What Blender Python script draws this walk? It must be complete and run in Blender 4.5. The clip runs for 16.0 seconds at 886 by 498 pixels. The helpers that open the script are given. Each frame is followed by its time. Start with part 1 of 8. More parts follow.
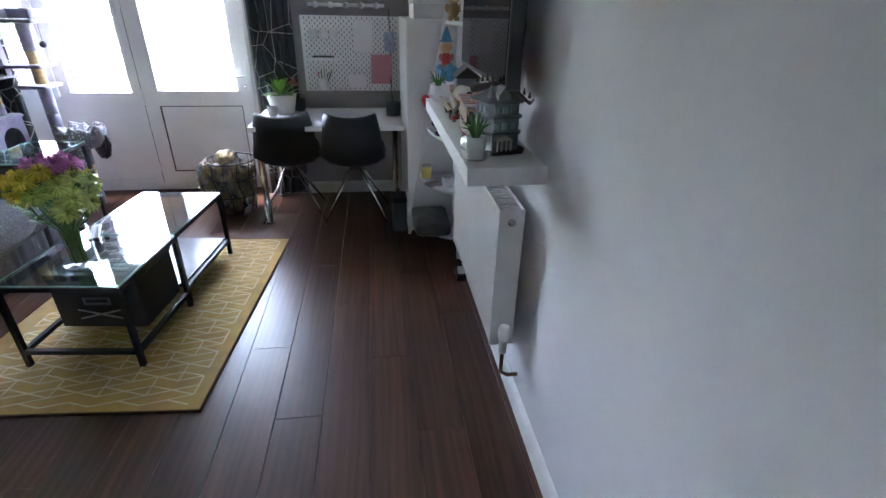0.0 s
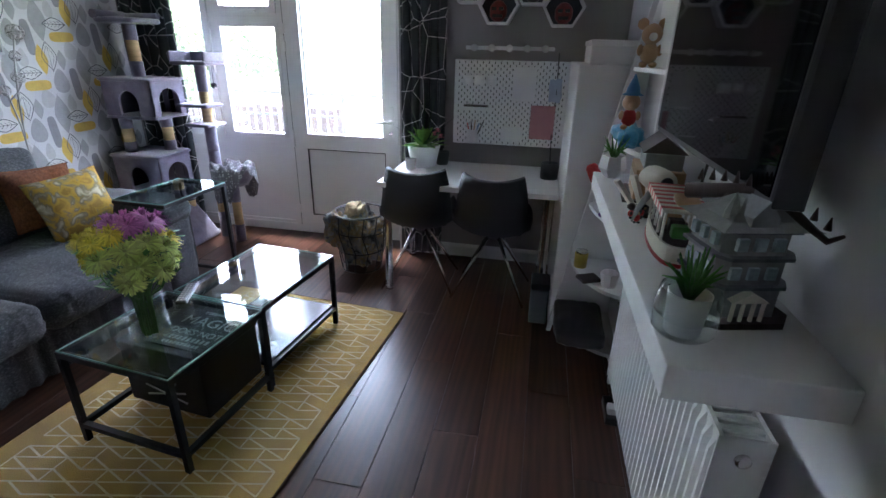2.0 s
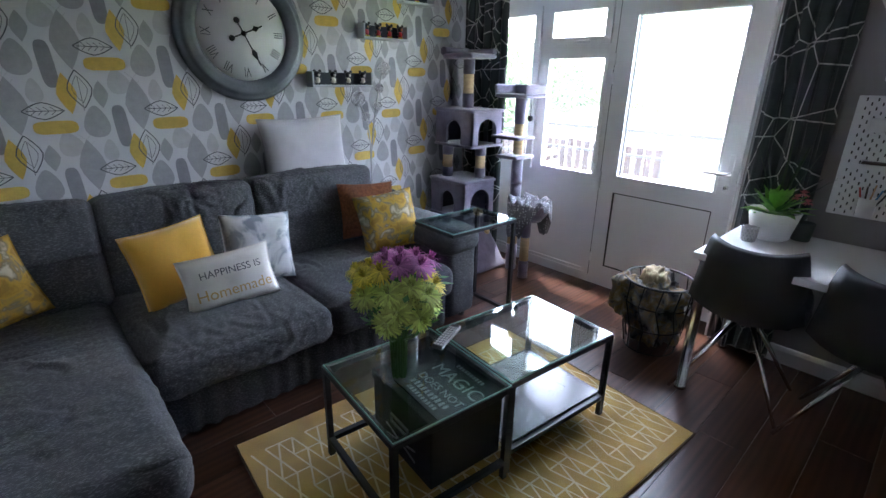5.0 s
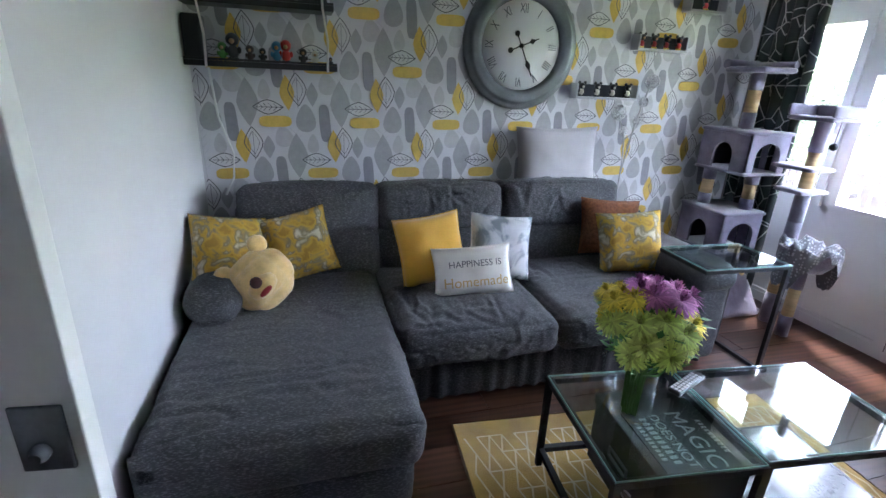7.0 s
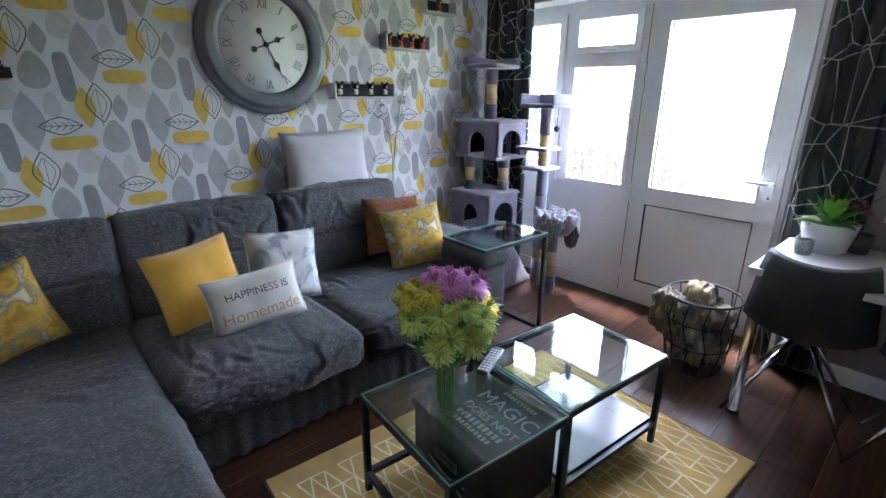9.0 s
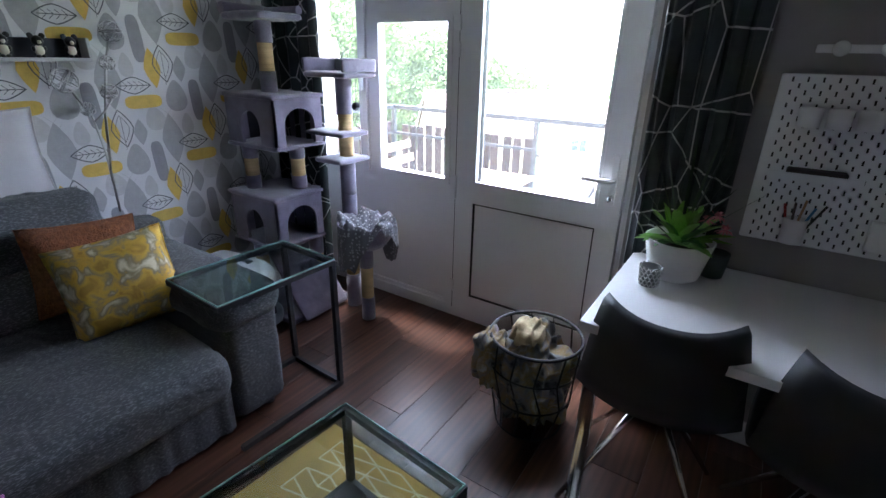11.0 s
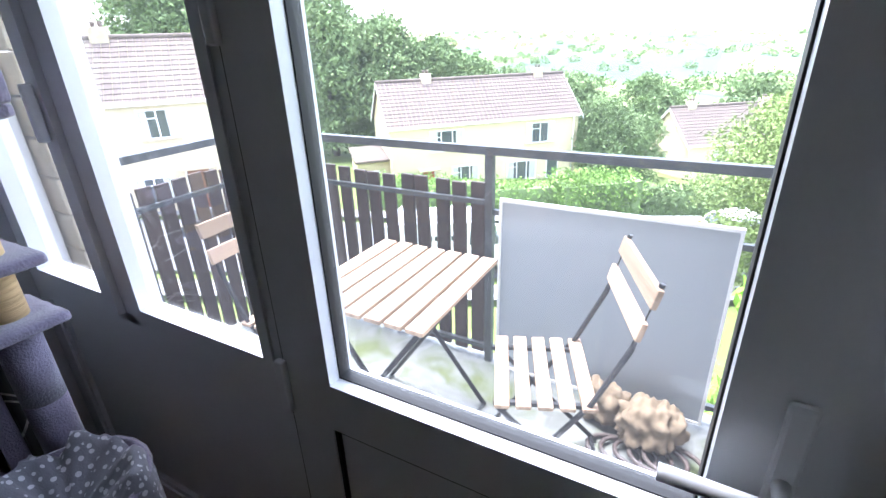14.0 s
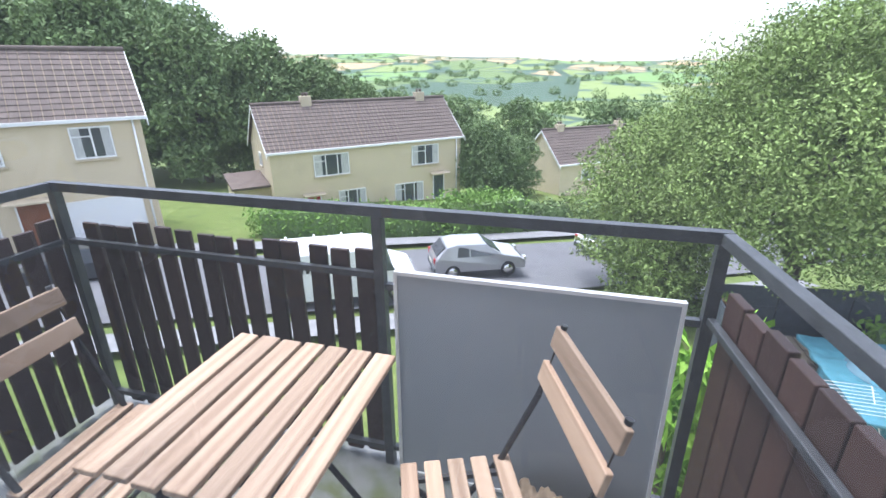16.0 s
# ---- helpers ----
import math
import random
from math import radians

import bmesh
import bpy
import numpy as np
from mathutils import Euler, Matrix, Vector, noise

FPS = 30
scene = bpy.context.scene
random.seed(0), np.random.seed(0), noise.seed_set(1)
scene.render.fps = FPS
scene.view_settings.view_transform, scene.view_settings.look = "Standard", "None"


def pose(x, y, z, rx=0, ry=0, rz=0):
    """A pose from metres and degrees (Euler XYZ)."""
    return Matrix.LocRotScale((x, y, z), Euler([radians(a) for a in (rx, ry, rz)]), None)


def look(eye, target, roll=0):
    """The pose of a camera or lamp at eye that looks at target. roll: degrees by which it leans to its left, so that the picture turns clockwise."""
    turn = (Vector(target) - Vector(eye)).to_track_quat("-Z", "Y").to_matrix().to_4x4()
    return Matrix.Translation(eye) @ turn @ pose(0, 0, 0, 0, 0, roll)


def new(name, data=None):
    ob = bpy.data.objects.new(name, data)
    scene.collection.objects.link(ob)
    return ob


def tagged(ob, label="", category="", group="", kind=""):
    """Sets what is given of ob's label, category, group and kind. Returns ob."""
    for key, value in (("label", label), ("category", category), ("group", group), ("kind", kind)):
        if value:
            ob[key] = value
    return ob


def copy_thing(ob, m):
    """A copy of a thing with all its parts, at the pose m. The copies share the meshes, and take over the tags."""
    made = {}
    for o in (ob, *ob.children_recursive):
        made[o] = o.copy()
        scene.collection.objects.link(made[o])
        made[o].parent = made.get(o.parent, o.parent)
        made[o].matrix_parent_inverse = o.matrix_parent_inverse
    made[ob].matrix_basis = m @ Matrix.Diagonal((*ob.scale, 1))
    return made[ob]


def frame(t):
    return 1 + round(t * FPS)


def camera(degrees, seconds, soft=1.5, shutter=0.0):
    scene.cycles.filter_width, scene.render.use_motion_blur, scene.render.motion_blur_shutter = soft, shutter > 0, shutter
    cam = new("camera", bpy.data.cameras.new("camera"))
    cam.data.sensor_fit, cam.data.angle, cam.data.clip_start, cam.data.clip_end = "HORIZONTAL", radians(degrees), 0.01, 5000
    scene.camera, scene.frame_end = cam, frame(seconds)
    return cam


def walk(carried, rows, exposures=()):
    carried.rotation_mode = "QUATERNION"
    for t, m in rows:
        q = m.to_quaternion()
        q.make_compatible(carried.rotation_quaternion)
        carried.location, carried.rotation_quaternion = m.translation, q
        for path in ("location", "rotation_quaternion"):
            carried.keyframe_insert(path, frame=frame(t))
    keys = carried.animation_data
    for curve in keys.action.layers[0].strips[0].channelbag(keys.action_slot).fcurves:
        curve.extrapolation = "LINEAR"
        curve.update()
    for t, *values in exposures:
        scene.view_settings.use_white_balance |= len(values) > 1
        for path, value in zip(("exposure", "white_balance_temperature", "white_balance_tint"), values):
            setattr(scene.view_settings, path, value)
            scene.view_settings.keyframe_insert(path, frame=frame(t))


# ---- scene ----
cam = camera(86.0, 16.0)
PATH = [
    (0, (-0.134, 1.478, 1.51), (0.12, 3.244, 0.605), 1.3),
    (0.5, (-0.149, 1.678, 1.517), (-0.102, 3.488, 0.667), 0.6),
    (1, (-0.162, 1.873, 1.503), (-0.263, 3.691, 0.674), 0.1),
    (1.5, (-0.123, 2.066, 1.481), (-0.435, 3.862, 0.659), -0.2),
    (2, (-0.079, 2.24, 1.493), (-0.434, 4.051, 0.722), 1.3),
    (2.5, (-0.097, 2.423, 1.511), (-0.432, 4.29, 0.874), 2.4),
    (3, (-0.165, 2.566, 1.51), (-0.466, 4.447, 0.901), 3.1),
    (3.5, (-0.206, 2.623, 1.498), (-0.756, 4.435, 0.854), 2.0),
    (4, (-0.256, 2.666, 1.475), (-1.15, 4.33, 0.82), 0.8),
    (4.5, (-0.286, 2.692, 1.484), (-1.445, 4.176, 0.809), 0.5),
    (5, (-0.302, 2.666, 1.485), (-1.678, 3.949, 0.807), 1.0),
    (5.2, (-0.327, 2.669, 1.476), (-1.783, 3.865, 0.807), 0.9),
    (7.3, (-0.389, 2.527, 1.498), (-2.199, 3.043, 0.821), 2.8),
    (7.5, (-0.401, 2.519, 1.496), (-2.205, 3.062, 0.826), 3.2),
    (8, (-0.45, 2.506, 1.479), (-2.19, 3.255, 0.839), 2.7),
    (8.5, (-0.491, 2.523, 1.458), (-2.063, 3.591, 0.834), 0.7),
    (9, (-0.498, 2.636, 1.461), (-1.896, 3.921, 0.833), 0.3),
    (9.5, (-0.525, 2.857, 1.451), (-1.834, 4.23, 0.816), -0.7),
    (10, (-0.588, 3.072, 1.48), (-1.712, 4.565, 0.766), 0.3),
    (10.2, (-0.63, 3.17, 1.481), (-1.642, 4.724, 0.731), 1.4),
    (12.3, (-0.762, 4.533, 1.422), (-1.846, 6.027, 0.653), -0.6),
    (12.5, (-0.815, 4.639, 1.416), (-1.934, 6.104, 0.641), -1.4),
    (13, (-1.005, 4.895, 1.427), (-2.184, 6.307, 0.643), 0.6),
    (13.5, (-1.149, 5.104, 1.438), (-2.217, 6.599, 0.647), 0.4),
    (14, (-1.343, 5.28, 1.459), (-2.243, 6.878, 0.661), -2.0),
    (14.5, (-1.431, 5.48, 1.463), (-2.263, 7.112, 0.661), -2.4),
    (15, (-1.475, 5.625, 1.458), (-2.226, 7.274, 0.614), -1.6),
    (15.5, (-1.507, 5.692, 1.458), (-2.09, 7.415, 0.627), -0.1),
    (16, (-1.527, 5.726, 1.484), (-2.021, 7.522, 0.757), -0.3),
]
EXPOSURES = [(t, e, 5900, 17) for t, e in ((0.0, 6.3), (1.0, 6.0), (2.0, 5.7), (3.5, 5.6), (5.0, 5.6), (7.5, 6.1), (9.0, 6.0), (10.0, 5.4), (12.5, 4.5), (13.0, 4.3), (13.5, 4.0), (14.0, 3.3), (14.5, 2.6), (15.0, 2.1), (16.0, 1.75))]
walk(cam, [(t, look(eye, target, roll)) for t, eye, target, roll in PATH],
     exposures=EXPOSURES)

# ---- world, sun, exposure ----
world = bpy.data.worlds.new("overcast_sky")
scene.world = world
world.use_nodes = True
wn = world.node_tree
sky = wn.nodes.new("ShaderNodeTexSky")
sky.sky_type = "NISHITA"
sky.sun_disc = False
sky.sun_elevation, sky.sun_rotation = radians(75), radians(-70)
sky.air_density, sky.dust_density, sky.ozone_density = 1.0, 1.2, 1.0
sky_bw = wn.nodes.new("ShaderNodeHueSaturation")
sky_bw.inputs["Saturation"].default_value = 0.45
wn.links.new(sky.outputs[0], sky_bw.inputs["Color"])
wn.links.new(sky_bw.outputs[0], wn.nodes["Background"].inputs[0])
wn.nodes["Background"].inputs[1].default_value = 0.15
sun_data = bpy.data.lights.new("sun", "SUN")
sun_data.energy, sun_data.angle, sun_data.color = 1.8, radians(25), (1.0, 0.97, 0.94)
sun = new("sun", sun_data)
sun.matrix_world = look((0, 0, 30), (6, -2, 6))


# ---- materials ----
def mat(name, col, rough=0.6, metal=0.0, var=0.12, scale=6.0, bump=0.15, bscale=120.0, dist=0.002, stretch=(1, 1, 1), rand=0.0, spec=0.5, sheen=0.0, coat=0.0):
    m = bpy.data.materials.new(name)
    m.use_nodes = True
    nt = m.node_tree
    b = nt.nodes["Principled BSDF"]
    tc = nt.nodes.new("ShaderNodeTexCoord")
    mp = nt.nodes.new("ShaderNodeMapping")
    mp.inputs["Scale"].default_value = stretch
    nt.links.new(tc.outputs["Object"], mp.inputs[0])
    n1 = nt.nodes.new("ShaderNodeTexNoise")
    n1.inputs["Scale"].default_value, n1.inputs["Detail"].default_value = scale, 5
    n2 = nt.nodes.new("ShaderNodeTexNoise")
    n2.inputs["Scale"].default_value, n2.inputs["Detail"].default_value = bscale, 3
    for n in (n1, n2):
        nt.links.new(mp.outputs[0], n.inputs["Vector"])
    add = nt.nodes.new("ShaderNodeMath")
    add.operation = "MULTIPLY_ADD"
    add.inputs[1].default_value = 0.4
    nt.links.new(n2.outputs["Fac"], add.inputs[0])
    nt.links.new(n1.outputs["Fac"], add.inputs[2])
    ramp = nt.nodes.new("ShaderNodeMapRange")
    ramp.inputs["From Min"].default_value, ramp.inputs["From Max"].default_value = 0.4, 1.0
    ramp.inputs["To Min"].default_value, ramp.inputs["To Max"].default_value = 1 - var, 1 + var
    nt.links.new(add.outputs[0], ramp.inputs["Value"])
    last = ramp.outputs[0]
    if rand:
        oi = nt.nodes.new("ShaderNodeObjectInfo")
        r2 = nt.nodes.new("ShaderNodeMapRange")
        r2.inputs["To Min"].default_value, r2.inputs["To Max"].default_value = 1 - rand, 1 + rand
        nt.links.new(oi.outputs["Random"], r2.inputs["Value"])
        mu = nt.nodes.new("ShaderNodeMath")
        mu.operation = "MULTIPLY"
        nt.links.new(last, mu.inputs[0])
        nt.links.new(r2.outputs[0], mu.inputs[1])
        last = mu.outputs[0]
    hsv = nt.nodes.new("ShaderNodeHueSaturation")
    hsv.inputs["Color"].default_value = (*col, 1)
    nt.links.new(last, hsv.inputs["Value"])
    nt.links.new(hsv.outputs[0], b.inputs["Base Color"])
    b.inputs["Roughness"].default_value, b.inputs["Metallic"].default_value = rough, metal
    b.inputs["Specular IOR Level"].default_value = spec
    b.inputs["Sheen Weight"].default_value = sheen
    b.inputs["Coat Weight"].default_value = coat
    if bump:
        bp = nt.nodes.new("ShaderNodeBump")
        bp.inputs["Strength"].default_value, bp.inputs["Distance"].default_value = bump, dist
        nt.links.new(n2.outputs["Fac"], bp.inputs["Height"])
        nt.links.new(bp.outputs[0], b.inputs["Normal"])
    return m


def glass_mat(name, tint, ior=1.5, rough=0.0, haze=0.0):
    m = bpy.data.materials.new(name)
    m.use_nodes = True
    nt = m.node_tree
    nt.nodes.remove(nt.nodes["Principled BSDF"])
    tr, gl, mx, lw, pw, ma = (nt.nodes.new(k) for k in ("ShaderNodeBsdfTransparent", "ShaderNodeBsdfGlossy", "ShaderNodeMixShader", "ShaderNodeLayerWeight", "ShaderNodeMath", "ShaderNodeMath"))
    tr.inputs[0].default_value = (*tint, 1)
    gl.inputs["Roughness"].default_value = rough
    base = ((ior - 1) / (ior + 1)) ** 2
    lw.inputs["Blend"].default_value = 0.5
    pw.operation, ma.operation = "POWER", "MULTIPLY_ADD"
    pw.inputs[1].default_value = 4.0
    ma.inputs[1].default_value, ma.inputs[2].default_value = 0.9, base
    nt.links.new(lw.outputs["Facing"], pw.inputs[0])
    nt.links.new(pw.outputs[0], ma.inputs[0])
    nt.links.new(ma.outputs[0], mx.inputs[0])
    nt.links.new(tr.outputs[0], mx.inputs[1])
    nt.links.new(gl.outputs[0], mx.inputs[2])
    last = mx
    # haze over the view is put into the glass as patchy diffuse scatter
    if haze:
        df, tl, ad, m2, nz, mr = (nt.nodes.new(k) for k in ("ShaderNodeBsdfDiffuse", "ShaderNodeBsdfTranslucent", "ShaderNodeMixShader", "ShaderNodeMixShader", "ShaderNodeTexNoise", "ShaderNodeMapRange"))
        df.inputs[0].default_value = tl.inputs[0].default_value = (0.8, 0.8, 0.8, 1)
        ad.inputs[0].default_value = 0.8
        nt.links.new(df.outputs[0], ad.inputs[1])
        nt.links.new(tl.outputs[0], ad.inputs[2])
        nz.inputs["Scale"].default_value, nz.inputs["Detail"].default_value = 3.0, 4
        mr.inputs["To Min"].default_value, mr.inputs["To Max"].default_value = haze * 0.7, haze * 1.3
        nt.links.new(nz.outputs["Fac"], mr.inputs["Value"])
        nt.links.new(mr.outputs[0], m2.inputs[0])
        nt.links.new(mx.outputs[0], m2.inputs[1])
        nt.links.new(ad.outputs[0], m2.inputs[2])
        last = m2
    nt.links.new(last.outputs[0], nt.nodes["Material Output"].inputs[0])
    return m


def wood_floor_mat(name, dark, light, rough=0.32):
    m = bpy.data.materials.new(name)
    m.use_nodes = True
    nt = m.node_tree
    b = nt.nodes["Principled BSDF"]
    tc, mp, oi, n1, n2, wv, mixn, cr, r2, hs, bp = (nt.nodes.new(k) for k in (
        "ShaderNodeTexCoord", "ShaderNodeMapping", "ShaderNodeObjectInfo", "ShaderNodeTexNoise", "ShaderNodeTexNoise", "ShaderNodeTexWave",
        "ShaderNodeMath", "ShaderNodeValToRGB", "ShaderNodeMapRange", "ShaderNodeHueSaturation", "ShaderNodeBump"))
    mp.inputs["Scale"].default_value = (1, 0.07, 1)
    off = nt.nodes.new("ShaderNodeVectorMath")
    off.operation = "MULTIPLY_ADD"
    off.inputs[1].default_value = (7.3, 5.1, 3.7)
    nt.links.new(oi.outputs["Random"], off.inputs[0])
    nt.links.new(tc.outputs["Object"], off.inputs[2])
    nt.links.new(off.outputs[0], mp.inputs[0])
    n1.inputs["Scale"].default_value, n1.inputs["Detail"].default_value, n1.inputs["Distortion"].default_value = 14, 6, 1.2
    n2.inputs["Scale"].default_value, n2.inputs["Detail"].default_value = 130, 4
    wv.wave_type, wv.bands_direction = "BANDS", "X"
    wv.inputs["Scale"].default_value, wv.inputs["Distortion"].default_value, wv.inputs["Detail"].default_value = 9, 9, 3
    for n in (n1, n2, wv):
        nt.links.new(mp.outputs[0], n.inputs["Vector"])
    mixn.operation = "MULTIPLY_ADD"
    mixn.inputs[1].default_value = 0.2
    nt.links.new(wv.outputs["Fac"], mixn.inputs[0])
    nt.links.new(n1.outputs["Fac"], mixn.inputs[2])
    cr.color_ramp.elements[0].position, cr.color_ramp.elements[1].position = 0.42, 0.95
    cr.color_ramp.elements[0].color, cr.color_ramp.elements[1].color = (*dark, 1), (*light, 1)
    nt.links.new(mixn.outputs[0], cr.inputs[0])
    r2.inputs["To Min"].default_value, r2.inputs["To Max"].default_value = 0.72, 1.28
    nt.links.new(oi.outputs["Random"], r2.inputs["Value"])
    nt.links.new(cr.outputs[0], hs.inputs["Color"])
    nt.links.new(r2.outputs[0], hs.inputs["Value"])
    nt.links.new(hs.outputs[0], b.inputs["Base Color"])
    b.inputs["Roughness"].default_value = rough
    bp.inputs["Strength"].default_value, bp.inputs["Distance"].default_value = 0.25, 0.0008
    nt.links.new(n2.outputs["Fac"], bp.inputs["Height"])
    nt.links.new(bp.outputs[0], b.inputs["Normal"])
    return m


def weave_mat(name, col, col2, scale=330.0, rough=0.95):
    m = mat(name, col, rough, var=0.16, scale=7, bump=0.45, bscale=scale, dist=0.0015, sheen=0.08)
    nt = m.node_tree
    b = nt.nodes["Principled BSDF"]
    src = b.inputs["Base Color"].links[0].from_socket
    tc, n, mp, mx, rp = (nt.nodes.new(k) for k in ("ShaderNodeTexCoord", "ShaderNodeTexNoise", "ShaderNodeMapping", "ShaderNodeMix", "ShaderNodeValToRGB"))
    mp.inputs["Scale"].default_value = (1, 0.25, 1)
    n.inputs["Scale"].default_value, n.inputs["Detail"].default_value = scale * 0.9, 2
    mx.data_type = "RGBA"
    rp.color_ramp.elements[0].position, rp.color_ramp.elements[1].position = 0.5, 0.66
    nt.links.new(tc.outputs["Object"], mp.inputs[0])
    nt.links.new(mp.outputs[0], n.inputs["Vector"])
    nt.links.new(n.outputs["Fac"], rp.inputs[0])
    nt.links.new(rp.outputs[0], mx.inputs["Factor"])
    nt.links.new(src, mx.inputs["A"])
    mx.inputs["B"].default_value = (*col2, 1)
    nt.links.new(mx.outputs["Result"], b.inputs["Base Color"])
    return m


def line_net_mat(name, base, line):
    """Cloth printed with thin straight sticks that cross at odd angles."""
    m = mat(name, base, 0.9, var=0.15, scale=8, bump=0.3, bscale=300, sheen=0.2)
    nt = m.node_tree
    b = nt.nodes["Principled BSDF"]
    src = b.inputs["Base Color"].links[0].from_socket
    tc = nt.nodes.new("ShaderNodeTexCoord")
    last = None
    for k, (scale, width, shift) in enumerate(((4.6, 0.016, 0.0), (3.1, 0.010, 3.7))):
        mp, v, lt = (nt.nodes.new(q) for q in ("ShaderNodeMapping", "ShaderNodeTexVoronoi", "ShaderNodeMath"))
        v.feature, v.voronoi_dimensions = "DISTANCE_TO_EDGE", "2D"
        v.inputs["Scale"].default_value = scale
        mp.inputs["Rotation"].default_value = (radians(90), 0, 0)
        mp.inputs["Location"].default_value = (shift, shift * 0.7, 0)
        mp.inputs["Scale"].default_value = (1.5, 1, 1)
        lt.operation = "LESS_THAN"
        lt.inputs[1].default_value = width
        nt.links.new(tc.outputs["Object"], mp.inputs[0])
        nt.links.new(mp.outputs[0], v.inputs["Vector"])
        nt.links.new(v.outputs["Distance"], lt.inputs[0])
        if last is None:
            last = lt.outputs[0]
        else:
            mxm = nt.nodes.new("ShaderNodeMath")
            mxm.operation = "MAXIMUM"
            nt.links.new(last, mxm.inputs[0])
            nt.links.new(lt.outputs[0], mxm.inputs[1])
            last = mxm.outputs[0]
    mx = nt.nodes.new("ShaderNodeMix")
    mx.data_type = "RGBA"
    nt.links.new(last, mx.inputs["Factor"])
    nt.links.new(src, mx.inputs["A"])
    mx.inputs["B"].default_value = (*line, 1)
    nt.links.new(mx.outputs["Result"], b.inputs["Base Color"])
    return m


def blotch_mat(name, cols, scale=8.0, rough=0.9, bump=0.3, bscale=150):
    """Cloth or ground with patches of several colours."""
    m = mat(name, cols[0], rough, bump=bump, bscale=bscale)
    nt = m.node_tree
    b = nt.nodes["Principled BSDF"]
    tc, n, cr = (nt.nodes.new(k) for k in ("ShaderNodeTexCoord", "ShaderNodeTexNoise", "ShaderNodeValToRGB"))
    n.inputs["Scale"].default_value, n.inputs["Detail"].default_value, n.inputs["Distortion"].default_value = scale, 3, 0.6
    cr.color_ramp.elements[0].color, cr.color_ramp.elements[1].color = (*cols[0], 1), (*cols[-1], 1)
    cr.color_ramp.elements[0].position, cr.color_ramp.elements[1].position = 0.36, 0.66
    for i, c in enumerate(cols[1:-1]):
        e = cr.color_ramp.elements.new(0.36 + 0.3 * (i + 1) / (len(cols) - 1))
        e.color = (*c, 1)
    nt.links.new(tc.outputs["Object"], n.inputs["Vector"])
    nt.links.new(n.outputs["Fac"], cr.inputs[0])
    nt.links.new(cr.outputs[0], b.inputs["Base Color"])
    return m


def petal_mat(name, col, rand=0.35):
    """Petals or leaves that differ in tone one from another."""
    m = mat(name, col, 0.65, var=0.15, scale=40, bump=0, spec=0.3)
    nt = m.node_tree
    hsv = nt.nodes["Principled BSDF"].inputs["Base Color"].links[0].from_node
    geo, mr, mu = (nt.nodes.new(k) for k in ("ShaderNodeNewGeometry", "ShaderNodeMapRange", "ShaderNodeMath"))
    mr.inputs["To Min"].default_value, mr.inputs["To Max"].default_value = 1 - rand, 1 + rand
    nt.links.new(geo.outputs["Random Per Island"], mr.inputs["Value"])
    mu.operation = "MULTIPLY"
    nt.links.new(hsv.inputs["Value"].links[0].from_socket, mu.inputs[0])
    nt.links.new(mr.outputs[0], mu.inputs[1])
    nt.links.new(mu.outputs[0], hsv.inputs["Value"])
    return m


WALL = mat("grey_wall_paint", (0.66, 0.66, 0.67), 0.75, var=0.05, scale=2, bump=0.12, bscale=260)
TAUPE = mat("taupe_wall_paint", (0.33, 0.31, 0.30), 0.8, var=0.05, scale=2, bump=0.12, bscale=260)
PAPER = mat("wallpaper_ground", (0.66, 0.66, 0.68), 0.7, var=0.06, scale=3, bump=0.25, bscale=350)
CEIL = mat("ceiling_paint", (0.78, 0.78, 0.77), 0.85, var=0.04, scale=3)
WHITE = mat("white_gloss_paint", (0.8, 0.8, 0.79), 0.35, var=0.03, scale=4, bump=0.05)
UPVC = mat("white_upvc", (0.82, 0.83, 0.84), 0.3, var=0.03, scale=3, bump=0.03)
WHITEBOARD = mat("white_laminate", (0.78, 0.78, 0.78), 0.4, var=0.04, scale=4, bump=0.03)
SEAL = mat("black_rubber_seal", (0.02, 0.02, 0.02), 0.6)
BLACK = mat("black_powder_coat", (0.018, 0.018, 0.02), 0.45, var=0.15, bump=0.1)
BLACKPL = mat("black_plastic", (0.02, 0.02, 0.022), 0.3, var=0.1, bump=0.05)
SCREEN = mat("tv_screen", (0.006, 0.006, 0.007), 0.04, var=0.0, bump=0, spec=0.2)
CHROME = mat("chrome", (0.75, 0.74, 0.72), 0.15, 1.0, var=0.05, bump=0)
SILVER = mat("brushed_pewter", (0.17, 0.185, 0.20), 0.40, 0.5, var=0.25, scale=12, bump=0.3, bscale=90)
FLOORWOOD = wood_floor_mat("dark_walnut_floor", (0.046, 0.019, 0.011), (0.115, 0.049, 0.028), 0.34)
SOFA = weave_mat("grey_woven_upholstery", (0.055, 0.056, 0.060), (0.155, 0.157, 0.165))
CHAIRSKIN = mat("charcoal_faux_leather", (0.022, 0.025, 0.027), 0.6, var=0.1, bump=0.3, bscale=500)
MUSTARD = mat("mustard_velvet", (0.62, 0.34, 0.03), 0.8, var=0.12, bump=0.2, sheen=0.4)
CREAM = mat("cream_cotton", (0.72, 0.69, 0.64), 0.9, var=0.06, bump=0.4, bscale=400)
GREYSATIN = mat("silver_grey_cotton", (0.46, 0.44, 0.46), 0.75, var=0.07, bump=0.2, sheen=0.3)
GOLDCAMO = blotch_mat("mustard_leaf_print", ((0.34, 0.20, 0.03), (0.52, 0.32, 0.04), (0.22, 0.18, 0.10), (0.55, 0.48, 0.34)), 14)
GREYPRINT = blotch_mat("grey_leaf_print", ((0.25, 0.28, 0.32), (0.60, 0.61, 0.63), (0.66, 0.66, 0.67), (0.35, 0.38, 0.42)), 9)
